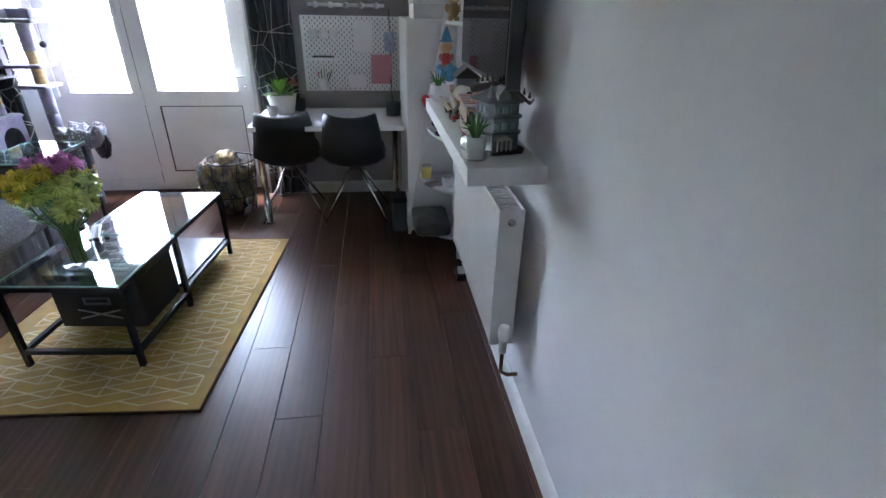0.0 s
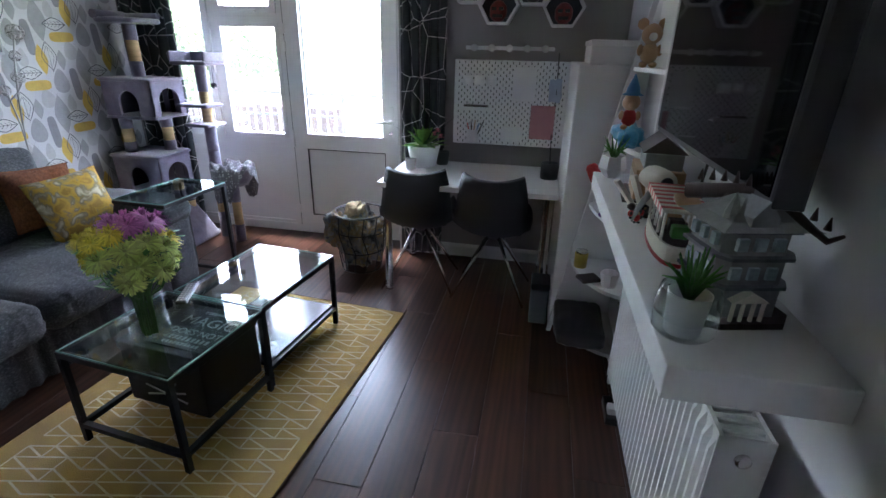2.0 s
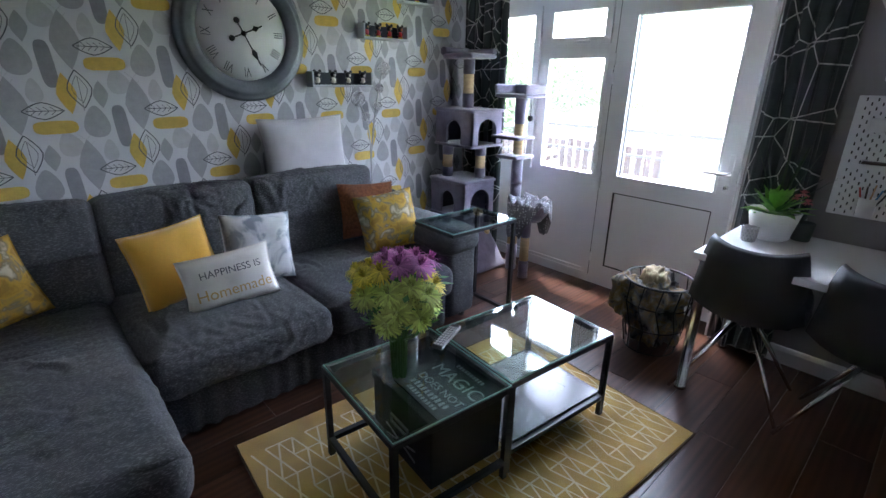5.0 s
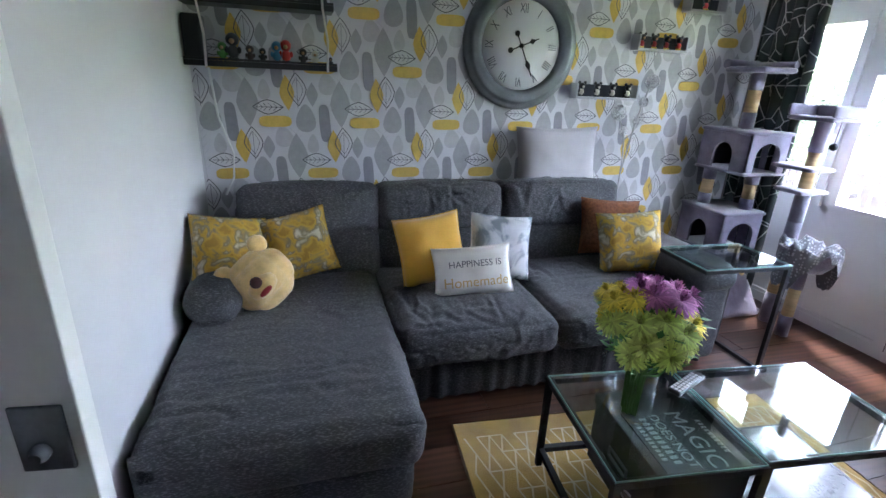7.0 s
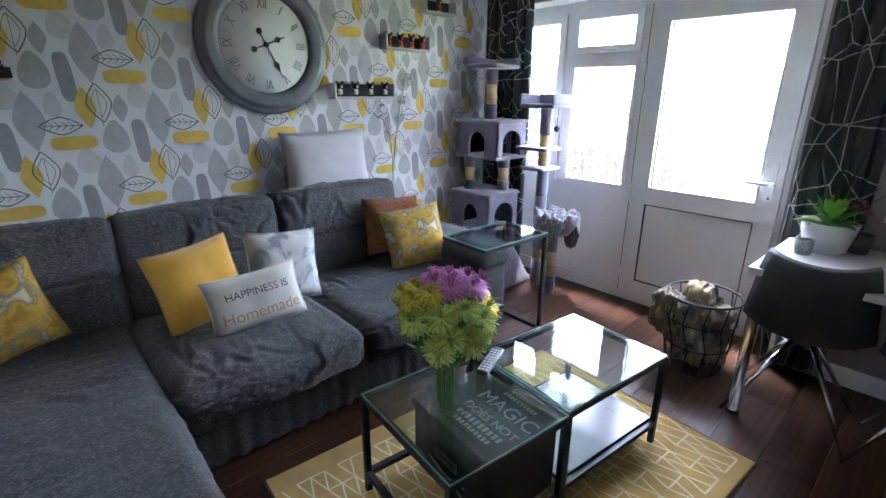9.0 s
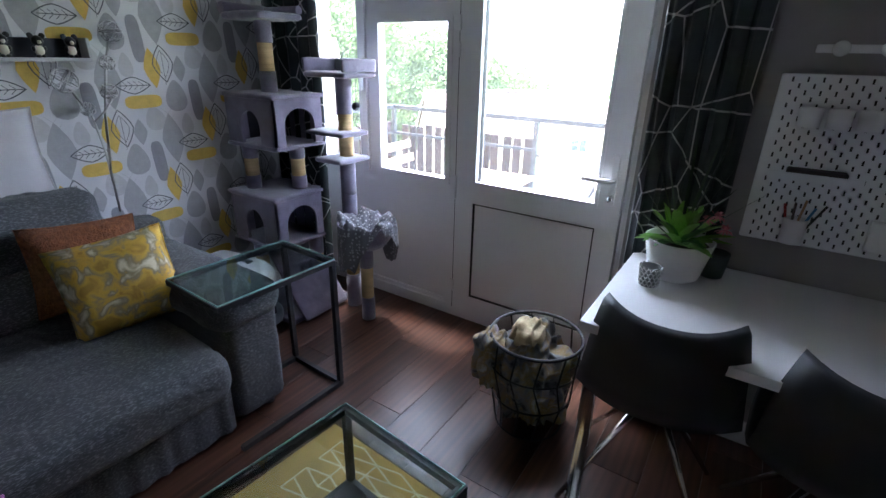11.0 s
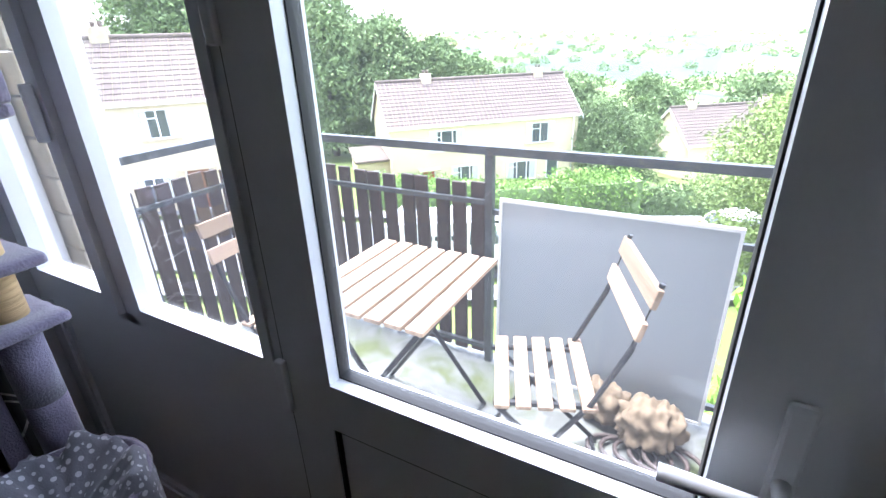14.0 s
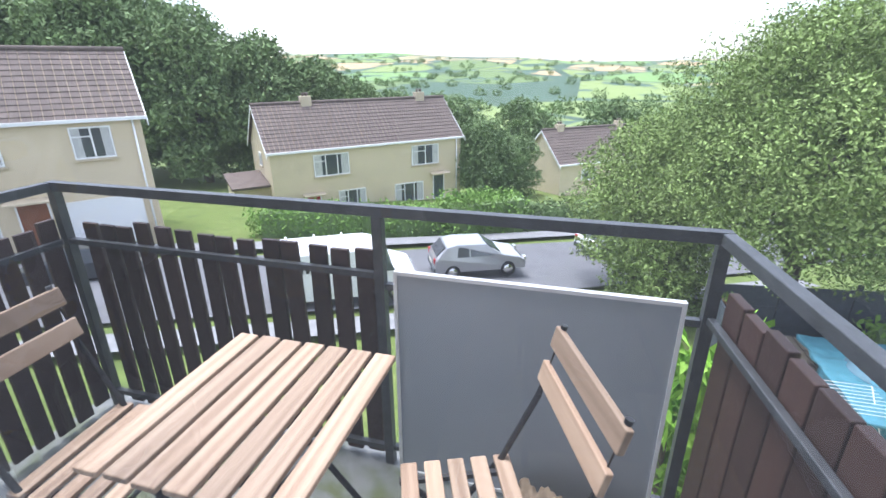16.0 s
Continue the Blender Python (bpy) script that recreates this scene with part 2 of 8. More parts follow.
RUSTFUR = mat("rust_shaggy_fur", (0.25, 0.09, 0.035), 1.0, var=0.5, scale=60, bump=1.0, bscale=160, dist=0.02)
RUG = mat("mustard_rug_pile", (0.50, 0.31, 0.07), 1.0, var=0.28, scale=9, bump=0.8, bscale=260, dist=0.006, sheen=0.3)
RUGLINE = mat("cream_rug_line", (0.74, 0.64, 0.42), 1.0, var=0.2, scale=14, bump=0.8, bscale=260, dist=0.005)
CURTAIN = line_net_mat("dark_curtain_print", (0.040, 0.050, 0.052), (0.50, 0.50, 0.48))
PLUSH = mat("lilac_grey_plush", (0.21, 0.19, 0.26), 1.0, var=0.28, scale=14, bump=0.7, bscale=180, dist=0.004, sheen=0.6)
SISAL = mat("sisal_rope", (0.58, 0.42, 0.22), 0.95, var=0.2, scale=10, bump=0.8, bscale=30, dist=0.004, stretch=(0.2, 0.2, 6))
DARKHOLE = mat("dark_plush", (0.05, 0.048, 0.06), 1.0)
SPOTS = mat("grey_spotted_fleece", (0.34, 0.34, 0.37), 1.0, var=0.2, bump=0.6)
DOT = mat("white_spot", (0.7, 0.7, 0.72), 1.0)
GLASS = glass_mat("window_glass", (0.97, 0.985, 0.98), haze=0.022)
TABLEGLASS = glass_mat("table_glass", (0.86, 0.93, 0.91), 1.55)
GLASSEDGE = mat("green_glass_edge", (0.30, 0.52, 0.47), 0.1, var=0.0, bump=0, spec=0.8)
JUGGLASS = glass_mat("clear_jug_glass", (0.93, 0.96, 0.95), 1.35)
SMOKE = mat("dark_tinted_acrylic", (0.02, 0.02, 0.024), 0.2, var=0.1, bump=0)
LEAF = mat("green_leaf", (0.06, 0.20, 0.03), 0.5, var=0.35, scale=20, bump=0.2)
LEAFLIGHT = mat("fresh_green_leaf", (0.18, 0.38, 0.06), 0.45, var=0.3, scale=20, bump=0.2)
STEM = mat("green_stem", (0.10, 0.22, 0.05), 0.5, var=0.3)
PINK = petal_mat("mauve_petal", (0.55, 0.20, 0.46))
YELLOW = petal_mat("yellow_petal", (0.78, 0.66, 0.10))
LIME = petal_mat("lime_petal", (0.60, 0.70, 0.20))
POT = mat("white_ceramic", (0.76, 0.76, 0.75), 0.3, var=0.04, bump=0.04)
PLANK = wood_floor_mat("oiled_acacia", (0.30, 0.20, 0.13), (0.54, 0.40, 0.28), 0.6)
PICKET = mat("dark_brown_stain", (0.045, 0.026, 0.022), 0.65, var=0.3, scale=8, bump=0.4, bscale=90, stretch=(1, 1, 0.1), rand=0.3)
RAILMETAL = mat("weathered_grey_rail", (0.065, 0.07, 0.075), 0.5, 0.3, var=0.35, scale=16, bump=0.3)
CONCRETE = blotch_mat("mossy_wet_concrete", ((0.12, 0.125, 0.115), (0.19, 0.195, 0.185), (0.14, 0.15, 0.12), (0.09, 0.11, 0.04)), 5, 0.45, 0.4, 60)
STONE = mat("buff_stone", (0.50, 0.42, 0.30), 0.9, var=0.25, scale=9, bump=0.7, bscale=40, dist=0.01, rand=0.12)
PANELGREY = mat("grey_painted_board", (0.36, 0.39, 0.42), 0.5, var=0.08, scale=3, bump=0.05)


# ---- mesh helpers ----
def bm_new():
    return bmesh.new()


def box(bm, lo, hi, m=None):
    vs = [bm.verts.new((x, y, z)) for x in (lo[0], hi[0]) for y in (lo[1], hi[1]) for z in (lo[2], hi[2])]
    if m:
        for v in vs:
            v.co = m @ v.co
    for f in ((0, 1, 3, 2), (4, 6, 7, 5), (0, 4, 5, 1), (2, 3, 7, 6), (0, 2, 6, 4), (1, 5, 7, 3)):
        bm.faces.new([vs[i] for i in f])
    return bm


def bbox(lo, hi, r=0.004, seg=2, m=None):
    bm = box(bm_new(), lo, hi)
    if r:
        bmesh.ops.bevel(bm, geom=bm.edges[:], offset=r, segments=seg, affect="EDGES", profile=0.5)
    if m:
        bmesh.ops.transform(bm, matrix=m, verts=bm.verts)
    return bm


def tube(bm, pts, r, seg=10, r1=None, cap=True):
    """A round bar through pts; r to r1 along it."""
    pts = [Vector(p) for p in pts]
    rings = []
    up = Vector((0.13, 0.07, 1)).normalized()
    for i, p in enumerate(pts):
        d = (pts[min(i + 1, len(pts) - 1)] - pts[max(i - 1, 0)]).normalized()
        a = d.cross(up if abs(d.dot(up)) < 0.98 else Vector((1, 0, 0))).normalized()
        b = d.cross(a)
        rr = r if r1 is None else r + (r1 - r) * i / (len(pts) - 1)
        rings.append([bm.verts.new(p + rr * (math.cos(k * math.tau / seg) * a + math.sin(k * math.tau / seg) * b)) for k in range(seg)])
    for q0, q1 in zip(rings, rings[1:]):
        for k in range(seg):
            f = bm.faces.new((q0[k], q0[(k + 1) % seg], q1[(k + 1) % seg], q1[k]))
            f.smooth = True
    if cap:
        bm.faces.new(rings[0])
        bm.faces.new(rings[-1][::-1])
    return bm


def lathe(bm, prof, seg=24, m=None, sy=1.0, smooth=True, cap=True):
    rings = []
    for r, z in prof:
        rings.append([bm.verts.new((r * math.cos(k * math.tau / seg), sy * r * math.sin(k * math.tau / seg), z)) for k in range(seg)])
    for q0, q1 in zip(rings, rings[1:]):
        for k in range(seg):
            f = bm.faces.new((q0[k], q0[(k + 1) % seg], q1[(k + 1) % seg], q1[k]))
            f.smooth = smooth
    for q in (rings[0][::-1], rings[-1]) if cap else ():
        bm.faces.new(q)
    if m:
        bmesh.ops.transform(bm, matrix=m, verts=[v for q in rings for v in q])
    return bm


def soft(lo, hi, r=0.05, n=12, puff=0.03, wrinkle=0.008, seed=0, wscale=7.0, m=None, crease=0.0, along=(1, 1, 1)):
    """An upholstered block: rounded, swollen, creased."""
    half = [(h - l) / 2 for l, h in zip(lo, hi)]
    mid = Vector([(h + l) / 2 for l, h in zip(lo, hi)])
    r = min(r, min(half) * 0.98)
    bm = bm_new()
    g = {}
    def vert(p):
        key = tuple(round(c * n) for c in p)
        if key not in g:
            q = Vector([c * h for c, h in zip(p, half)])
            inner = Vector([max(-h + r, min(h - r, c)) for c, h in zip(q, half)])
            d = q - inner
            if d.length > 1e-9:
                dd = d.normalized()
                q = inner + dd * r
            else:
                dd = Vector((0, 0, 1))
            for a in range(3):
                b, c = (a + 1) % 3, (a + 2) % 3
                if abs(p[a]) > 0.999:
                    q[a] += math.copysign(puff * (1 - p[b] ** 2) * (1 - p[c] ** 2), p[a])
            w = noise.noise(q * wscale + Vector((seed * 3.1, seed, 0))) * wrinkle
            w += abs(noise.noise(Vector((q.x * wscale * 2.5, q.y * wscale * 0.9, q.z * 9)) + Vector((seed, 7, 0)))) * -wrinkle * 1.4
            if crease:
                s1 = Vector([c * a for c, a in zip(q + mid, along)])
                for fr, am in ((4.2, 1.0), (8.5, 0.55)):
                    c1 = noise.noise(s1 * fr + Vector((seed * 1.7, 3, seed))) + 0.35 * noise.noise(s1 * fr * 2.3)
                    gate = max(0.0, noise.noise((q + mid) * 3.1 + Vector((9, seed, 4))) + 0.25)
                    w += crease * am * gate * (max(0.0, 1 - abs(c1 - 0.12) / 0.16) - 1.5 * max(0.0, 1 - abs(c1) / 0.09))
            q += dd * w
            g[key] = bm.verts.new(q + mid)
        return g[key]
    for a in range(3):
        b, c = (a + 1) % 3, (a + 2) % 3
        for s in (-1, 1):
            for i in range(n * 2):
                for j in range(n * 2):
                    qs = []
                    for di, dj in ((0, 0), (1, 0), (1, 1), (0, 1)):
                        p = [0, 0, 0]
                        p[a], p[b], p[c] = s, (i + di) / n - 1, (j + dj) / n - 1
                        qs.append(vert(p))
                    f = bm.faces.new(qs if s > 0 else qs[::-1])
                    f.smooth = True
    if m:
        bmesh.ops.transform(bm, matrix=m, verts=bm.verts)
    return bm


def pillow(w, h, t, n=14, seed=0, m=None, wr=0.01):
    """A scatter cushion in the xz plane, corners pulled out, facing -y."""
    bm = bm_new()
    for s in (-1, 1):
        g = []
        for i in range(n + 1):
            row = []
            for j in range(n + 1):
                u, v = 2 * i / n - 1, 2 * j / n - 1
                k = max(0, (1 - u ** 4) * (1 - v ** 4)) ** 0.55
                pull = 1 - 0.07 * (1 - u * u) * abs(v) ** 3 - 0.0
                pull2 = 1 - 0.07 * (1 - v * v) * abs(u) ** 3
                x, z = u * w / 2 * pull2, v * h / 2 * pull
                y = s * (t / 2 * k + (noise.noise(Vector((x * 11 + seed, z * 11, s))) * wr + noise.noise(Vector((x * 30, z * 25 + seed, s))) * wr * 0.4) * k)
                row.append(bm.verts.new((x, y, z)))
            g.append(row)
        for i in range(n):
            for j in range(n):
                q = (g[i][j], g[i + 1][j], g[i + 1][j + 1], g[i][j + 1])
                f = bm.faces.new(q if s < 0 else q[::-1])
                f.smooth = True
    bmesh.ops.remove_doubles(bm, verts=bm.verts, dist=0.0006)
    if m:
        bmesh.ops.transform(bm, matrix=m, verts=bm.verts)
    return bm


def prism(bm, outline, z0, z1, m=None):
    a = [bm.verts.new((x, y, z0)) for x, y in outline]
    b = [bm.verts.new((x, y, z1)) for x, y in outline]
    bm.faces.new(a[::-1])
    bm.faces.new(b)
    for i in range(len(a)):
        j = (i + 1) % len(a)
        bm.faces.new((a[i], a[j], b[j], b[i]))
    if m:
        bmesh.ops.transform(bm, matrix=m, verts=a + b)
    return bm


def mesh_of(bm, name, material):
    bmesh.ops.recalc_face_normals(bm, faces=bm.faces)
    me = bpy.data.meshes.new(name)
    bm.to_mesh(me)
    bm.free()
    for k in material if isinstance(material, (list, tuple)) else (material,):
        me.materials.append(k)
    return me


POSES = {}


def thing(name, m, label, category, group="", kind=""):
    """A thing: an Empty at its base; its parts are given in its own space."""
    ob = new(name)
    ob.matrix_basis = m
    POSES[ob] = m
    ob.empty_display_size = 0.05
    return tagged(ob, label, category, group, kind)


def at(x, y, z=0.0, rz=0.0):
    return pose(x, y, z, 0, 0, rz)


def part(name, bm, material, parent, label="", world_space=False):
    ob = new(name, mesh_of(bm, name, material))
    ob.parent = parent
    if world_space and parent in POSES:
        ob.matrix_parent_inverse = POSES[parent].inverted()
    return tagged(ob, label)


def single(name, bm, material, label, category, group="", kind="", m=None):
    ob = new(name, mesh_of(bm, name, material))
    if m:
        ob.matrix_basis = m
    return tagged(ob, label, category, group, kind)


def text(name, body, size, m, material, parent, label="", align="CENTER", stretch=1.0):
    cu = bpy.data.curves.new(name, "FONT")
    cu.body, cu.size, cu.align_x, cu.align_y, cu.extrude = body, size, align, "CENTER", 0.0006
    tmp = bpy.data.objects.new(name + "_tmp", cu)
    scene.collection.objects.link(tmp)
    bpy.context.view_layer.update()
    me = bpy.data.meshes.new_from_object(tmp.evaluated_get(bpy.context.evaluated_depsgraph_get()))
    bpy.data.objects.remove(tmp)
    me.transform(m @ Matrix.Diagonal((stretch, 1, 1, 1)))
    me.materials.clear()
    me.materials.append(material)
    ob = new(name, me)
    ob.parent = parent
    return tagged(ob, label)


# ---- the room ----
XR, XL, YB, YS, ZC = 0.40, -3.29, 5.66, 1.99, 2.36
YF = 5.84  # inner face of the door and window frame
HALLY = 0.55
S = "structure"
single("floor", box(bm_new(), (XL - 0.1, HALLY - 0.1, -0.2), (XR + 0.1, 5.95, -0.009)), BLACK, "dark underlay beneath walnut floorboards", "floor", kind=S)
single("ceiling", box(bm_new(), (XL - 0.1, HALLY - 0.1, ZC), (XR + 0.1, 5.96, ZC + 0.12)), CEIL, "plain white painted ceiling", "ceiling", kind=S)
single("wall_east", box(bm_new(), (XR, HALLY - 0.1, -0.2), (XR + 0.15, 5.96, ZC)), WALL, "smooth pale grey painted wall", "wall", kind=S)
wallpaper = single("wall_west", box(bm_new(), (XL - 0.15, YS - 0.1, -0.2), (XL, 5.96, ZC)), PAPER, "wall papered in grey and mustard leaf print", "wall", kind=S)
bm = box(bm_new(), (-1.09, YB, -0.2), (XR, 5.96, ZC))
box(bm, (XL, YB, 2.07), (-1.09, 5.96, ZC))
box(bm, (XL, YB, -0.2), (-3.2, 5.96, 2.07))
single("wall_north", bm, TAUPE, "dark taupe painted wall around the balcony door", "wall", kind=S)
single("wall_south", box(bm_new(), (XL, YS - 0.1, -0.2), (-1.24, YS, ZC)), WALL, "pale grey painted wall beside the hall opening", "wall", kind=S)
single("wall_hall", box(bm_new(), (-1.3, HALLY - 0.1, -0.2), (XR, HALLY, ZC)), WALL, "plain grey hall end wall", "wall", kind=S)
single("wall_hall_side", box(bm_new(), (-1.4, HALLY - 0.1, -0.2), (-1.241, YS - 0.1, ZC)), WALL, "plain grey hall side wall", "wall", kind=S)
# skirting boards with a rounded top
SK = [(0, 0), (0.016, 0), (0.016, 0.075), (0.010, 0.092), (0.004, 0.1), (0, 0.1)]
for nm, a, b, nrm in (("baseboard", (XR, HALLY), (XR, YB), (-1, 0)), ("baseboard", (XL, YS), (XL, YB), (1, 0)), ("baseboard", (-1.08, YB), (XR - 0.016, YB), (0, -1)), ("baseboard", (XL + 0.016, YS), (-1.25, YS), (0, 1))):
    bm = bm_new()
    r0 = [bm.verts.new((a[0] + nrm[0] * d, a[1] + nrm[1] * d, z)) for d, z in SK]
    r1 = [bm.verts.new((b[0] + nrm[0] * d, b[1] + nrm[1] * d, z)) for d, z in SK]
    for i in range(len(SK) - 1):
        bm.faces.new((r0[i], r0[i + 1], r1[i + 1], r1[i]))
    bm.faces.new(r0)
    bm.faces.new(r1)
    single(nm, bm, WHITE, "white gloss skirting board", "skirting board", kind=S)


def leaf_print():
    """The printed leaves of the wallpaper, one thin flat shape each."""
    cols = {
        "pill_y": mat("print_mustard", (0.66, 0.46, 0.10), 0.7, var=0.12, scale=30, bump=0.1),
        "grey": mat("print_mid_grey", (0.40, 0.40, 0.42), 0.7, var=0.10, scale=30, bump=0.1),
        "pale": mat("print_pale_grey", (0.53, 0.53, 0.54), 0.7, var=0.08, scale=30, bump=0.1),
        "dark": mat("print_dark_grey", (0.29, 0.29, 0.32), 0.7, var=0.10, scale=30, bump=0.1),
        "line": mat("print_ink_line", (0.11, 0.11, 0.13), 0.7, var=0.1, bump=0),
    }
    bms = {k: bm_new() for k in cols}
    lay = {"pale": 0.0006, "grey": 0.0012, "dark": 0.0018, "pill_y": 0.0024, "line": 0.0032}

    def shape(kind, k, cy, cz, w, h, ang, n=20):
        pts = []
        for i in range(n):
            a = i * math.tau / n
            if kind == "pill":
                x, z = math.copysign(abs(math.cos(a)) ** 0.45, math.cos(a)), math.copysign(abs(math.sin(a)) ** 0.7, math.sin(a))
            elif kind == "leaf":
                x, z = math.sin(a) * abs(math.sin(a / 2 + math.pi / 4 * 0)) ** 0 * (1 - abs(math.cos(a)) ** 1.6) ** 0.75 if True else 0, math.cos(a)
                x = math.copysign((1 - abs(math.cos(a)) ** 1.5), math.sin(a))
            else:
                z = math.cos(a)
                x = math.sin(a) * (0.78 - 0.3 * z)
            pts.append((x * w / 2, z * h / 2))
        c, s = math.cos(ang), math.sin(ang)
        return [(cy + x * c - z * s, cz + x * s + z * c) for x, z in pts]

    def face(k, pts):
        y0, y1, z1 = YS, YB, ZC
        if min(p[0] for p in pts) < y0 or max(p[0] for p in pts) > y1 or max(p[1] for p in pts) > z1 or min(p[1] for p in pts) < 0.12:
            return
        b = bms[k]
        b.faces.new([b.verts.new((XL + lay[k], p[0], p[1])) for p in pts])

    def stroke(k, pts, wd=0.0048, closed=False):
        seq = pts + [pts[0]] if closed else pts
        for p, q in zip(seq, seq[1:]):
            d = Vector((q[0] - p[0], q[1] - p[1]))
            if d.length < 1e-6:
                continue
            d.normalize()
            nx, nz = -d.y * wd / 2, d.x * wd / 2
            face(k, [(p[0] + nx, p[1] + nz), (q[0] + nx, q[1] + nz), (q[0] - nx, q[1] - nz), (p[0] - nx, p[1] - nz)])

    def veins(k, cy, cz, w, h, ang, wd=0.0034, n=4):
        c, s = math.cos(ang), math.sin(ang)
        def tr(x, z):
            return (cy + x * c - z * s, cz + x * s + z * c)
        stroke(k, [tr(0, -h * 0.55), tr(0, h * 0.42)], wd)
        for i in range(n):
            z = -h * 0.32 + i * h * 0.17
            for sg in (-1, 1):
                stroke(k, [tr(0, z), tr(sg * w * 0.25, z + h * 0.13)], wd * 0.8)

    P, ROW = PAPER_P, PAPER_ROW
    for r in range(-2, 9):
        for c in range(-2, 10):
            y = PAPER_Y + c * P + (r % 2) * P / 2
            z = PAPER_Z + r * ROW
            face("pill_y", shape("pill", 0, y, z, 0.175, 0.062, 0.02))
            veins("pale", y, z, 0.055, 0.15, math.pi / 2, 0.0022, 5)
            stroke("line", shape("leaf", 0, y - 0.035, z + 0.077, 0.078, 0.16, math.pi / 2), closed=True)
            veins("line", y - 0.035, z + 0.077, 0.075, 0.15, math.pi / 2)
            face("pill_y", shape("leaf", 0, y + 0.07, z + 0.155, 0.08, 0.19, 0.05))
            stroke("line", shape("leaf", 0, y + 0.125, z + 0.175, 0.10, 0.175, 0.06), closed=True)
            stroke("line", shape("leaf", 0, y + 0.125, z + 0.175, 0.062, 0.125, 0.06), 0.0024, closed=True)
            stroke("line", [(y + 0.125, z + 0.075), (y + 0.125, z + 0.23)], 0.0024)
            face("grey", shape("leaf", 0, y + 0.205, z + 0.15, 0.065, 0.13, 0.0))
            face("pale", shape("drop", 0, y + 0.29, z + 0.21, 0.125, 0.12, 0.2))
            face("grey", shape("drop", 0, y + 0.165, z + 0.02, 0.135, 0.155, 0.0))
            face("dark", shape("pill", 0, y + 0.27, z - 0.007, 0.21, 0.062, math.pi / 2 + 0.06))
            face("grey", shape("leaf", 0, y + 0.36, z + 0.10, 0.115, 0.26, 0.03))
            veins("pale", y + 0.36, z + 0.10, 0.12, 0.24, 0.03, 0.003, 6)
            face("pale", shape("drop", 0, y + 0.45, z + 0.17, 0.08, 0.11, 0.0))
    for k, b in bms.items():
        ob = part("printed_leaves", b, cols[k], wallpaper, "flat printed leaf shapes of the wallpaper")
        ob["kind"] = "stuff"


PAPER_P, PAPER_ROW, PAPER_Y, PAPER_Z = 0.50, 0.293, 2.143, 0.35
leaf_print()


# ---- balcony door and windows ----
def frame_rect(bm, x0, x1, z0, z1, w, y0, y1):
    box(bm, (x0, y0, z0), (x0 + w, y1, z1))
    box(bm, (x1 - w, y0, z0), (x1, y1, z1))
    box(bm, (x0 + w, y0, z0), (x1 - w, y1, z0 + w))
    box(bm, (x0 + w, y0, z1 - w), (x1 - w, y1, z1))
    return bm


def pane(parent, x0, x1, z0, z1, y):
    ob = part("pane", box(bm_new(), (x0, y, z0), (x1, y + 0.004, z1)), GLASS, parent, "clear window glass")
    ob.visible_shadow = False
    return ob


win = tagged(new("window_1"), "white plastic balcony window with fixed, top and side lights", "window", kind=S)
bm = bm_new()
box(bm, (-3.2, YF, -0.02), (-1.09, YF + 0.07, 0.07))
box(bm, (-3.2, YF, 1.99), (-1.09, YF + 0.07, 2.07))
box(bm, (-3.2, YF, 0.07), (-3.12, YF + 0.07, 1.99))
box(bm, (-1.15, YF, 0.07), (-1.09, YF + 0.07, 1.99))
box(bm, (-2.085, YF, 0.07), (-2.035, YF + 0.07, 1.99))
box(bm, (-2.66, YF, 0.78), (-2.60, YF + 0.07, 1.99))
box(bm, (-3.12, YF, 0.74), (-2.085, YF + 0.07, 0.81))
box(bm, (-2.60, YF, 1.66), (-2.085, YF + 0.07, 1.72))
box(bm, (-1.175, YF + 0.051, 0.05), (-1.150, YF + 0.07, 1.99))
box(bm, (-2.035, YF + 0.051, 0.05), (-2.0, YF + 0.07, 1.99))
part("window_frame", bm, UPVC, win)
part("sash", frame_rect(bm_new(), -2.60, -2.085, 1.72, 1.99, 0.05, YF - 0.018, YF + 0.05), UPVC, win)
part("sash", frame_rect(bm_new(), -3.12, -2.66, 0.81, 1.99, 0.055, YF - 0.018, YF + 0.05), UPVC, win)
part("bead", frame_rect(bm_new(), -2.60, -2.085, 0.81, 1.66, 0.03, YF - 0.006, YF + 0.05), UPVC, win)
bm = bm_new()
box(bm, (-3.12, YF + 0.02, 0.07), (-2.085, YF + 0.05, 0.74))
part("lower_panel", bm, UPVC, win, "plain white infill panel")
part("bead", frame_rect(bm_new(), -3.12, -2.085, 0.07, 0.74, 0.025, YF + 0.006, YF + 0.02), UPVC, win)
pane(win, -2.58, -2.1, 0.83, 1.64, YF + 0.025)
pane(win, -2.55, -2.13, 1.76, 1.95, YF + 0.02)
pane(win, -3.07, -2.71, 0.86, 1.94, YF + 0.02)
for x, z, w, h in ((-2.30, 1.735, 0.13, 0.02), (-2.685, 1.34, 0.02, 0.13)):
    part("window_handle", bbox((x - w / 2, YF - 0.045, z - h / 2), (x + w / 2, YF - 0.02, z + h / 2), 0.006), UPVC, win)
part("reveal", box(bm_new(), (-1.102, YB + 0.001, -0.02), (-1.0905, YF - 0.0005, 2.059)), WHITE, win, "white painted reveal")
part("reveal", box(bm_new(), (-3.1985, YB + 0.002, 0.0), (-3.188, YF - 0.0005, 2.059)), WHITE, win, "white painted reveal")
part("reveal", box(bm_new(), (-3.19, YB + 0.002, 2.06), (-1.091, YF - 0.0005, 2.0685)), WHITE, win, "white painted reveal")

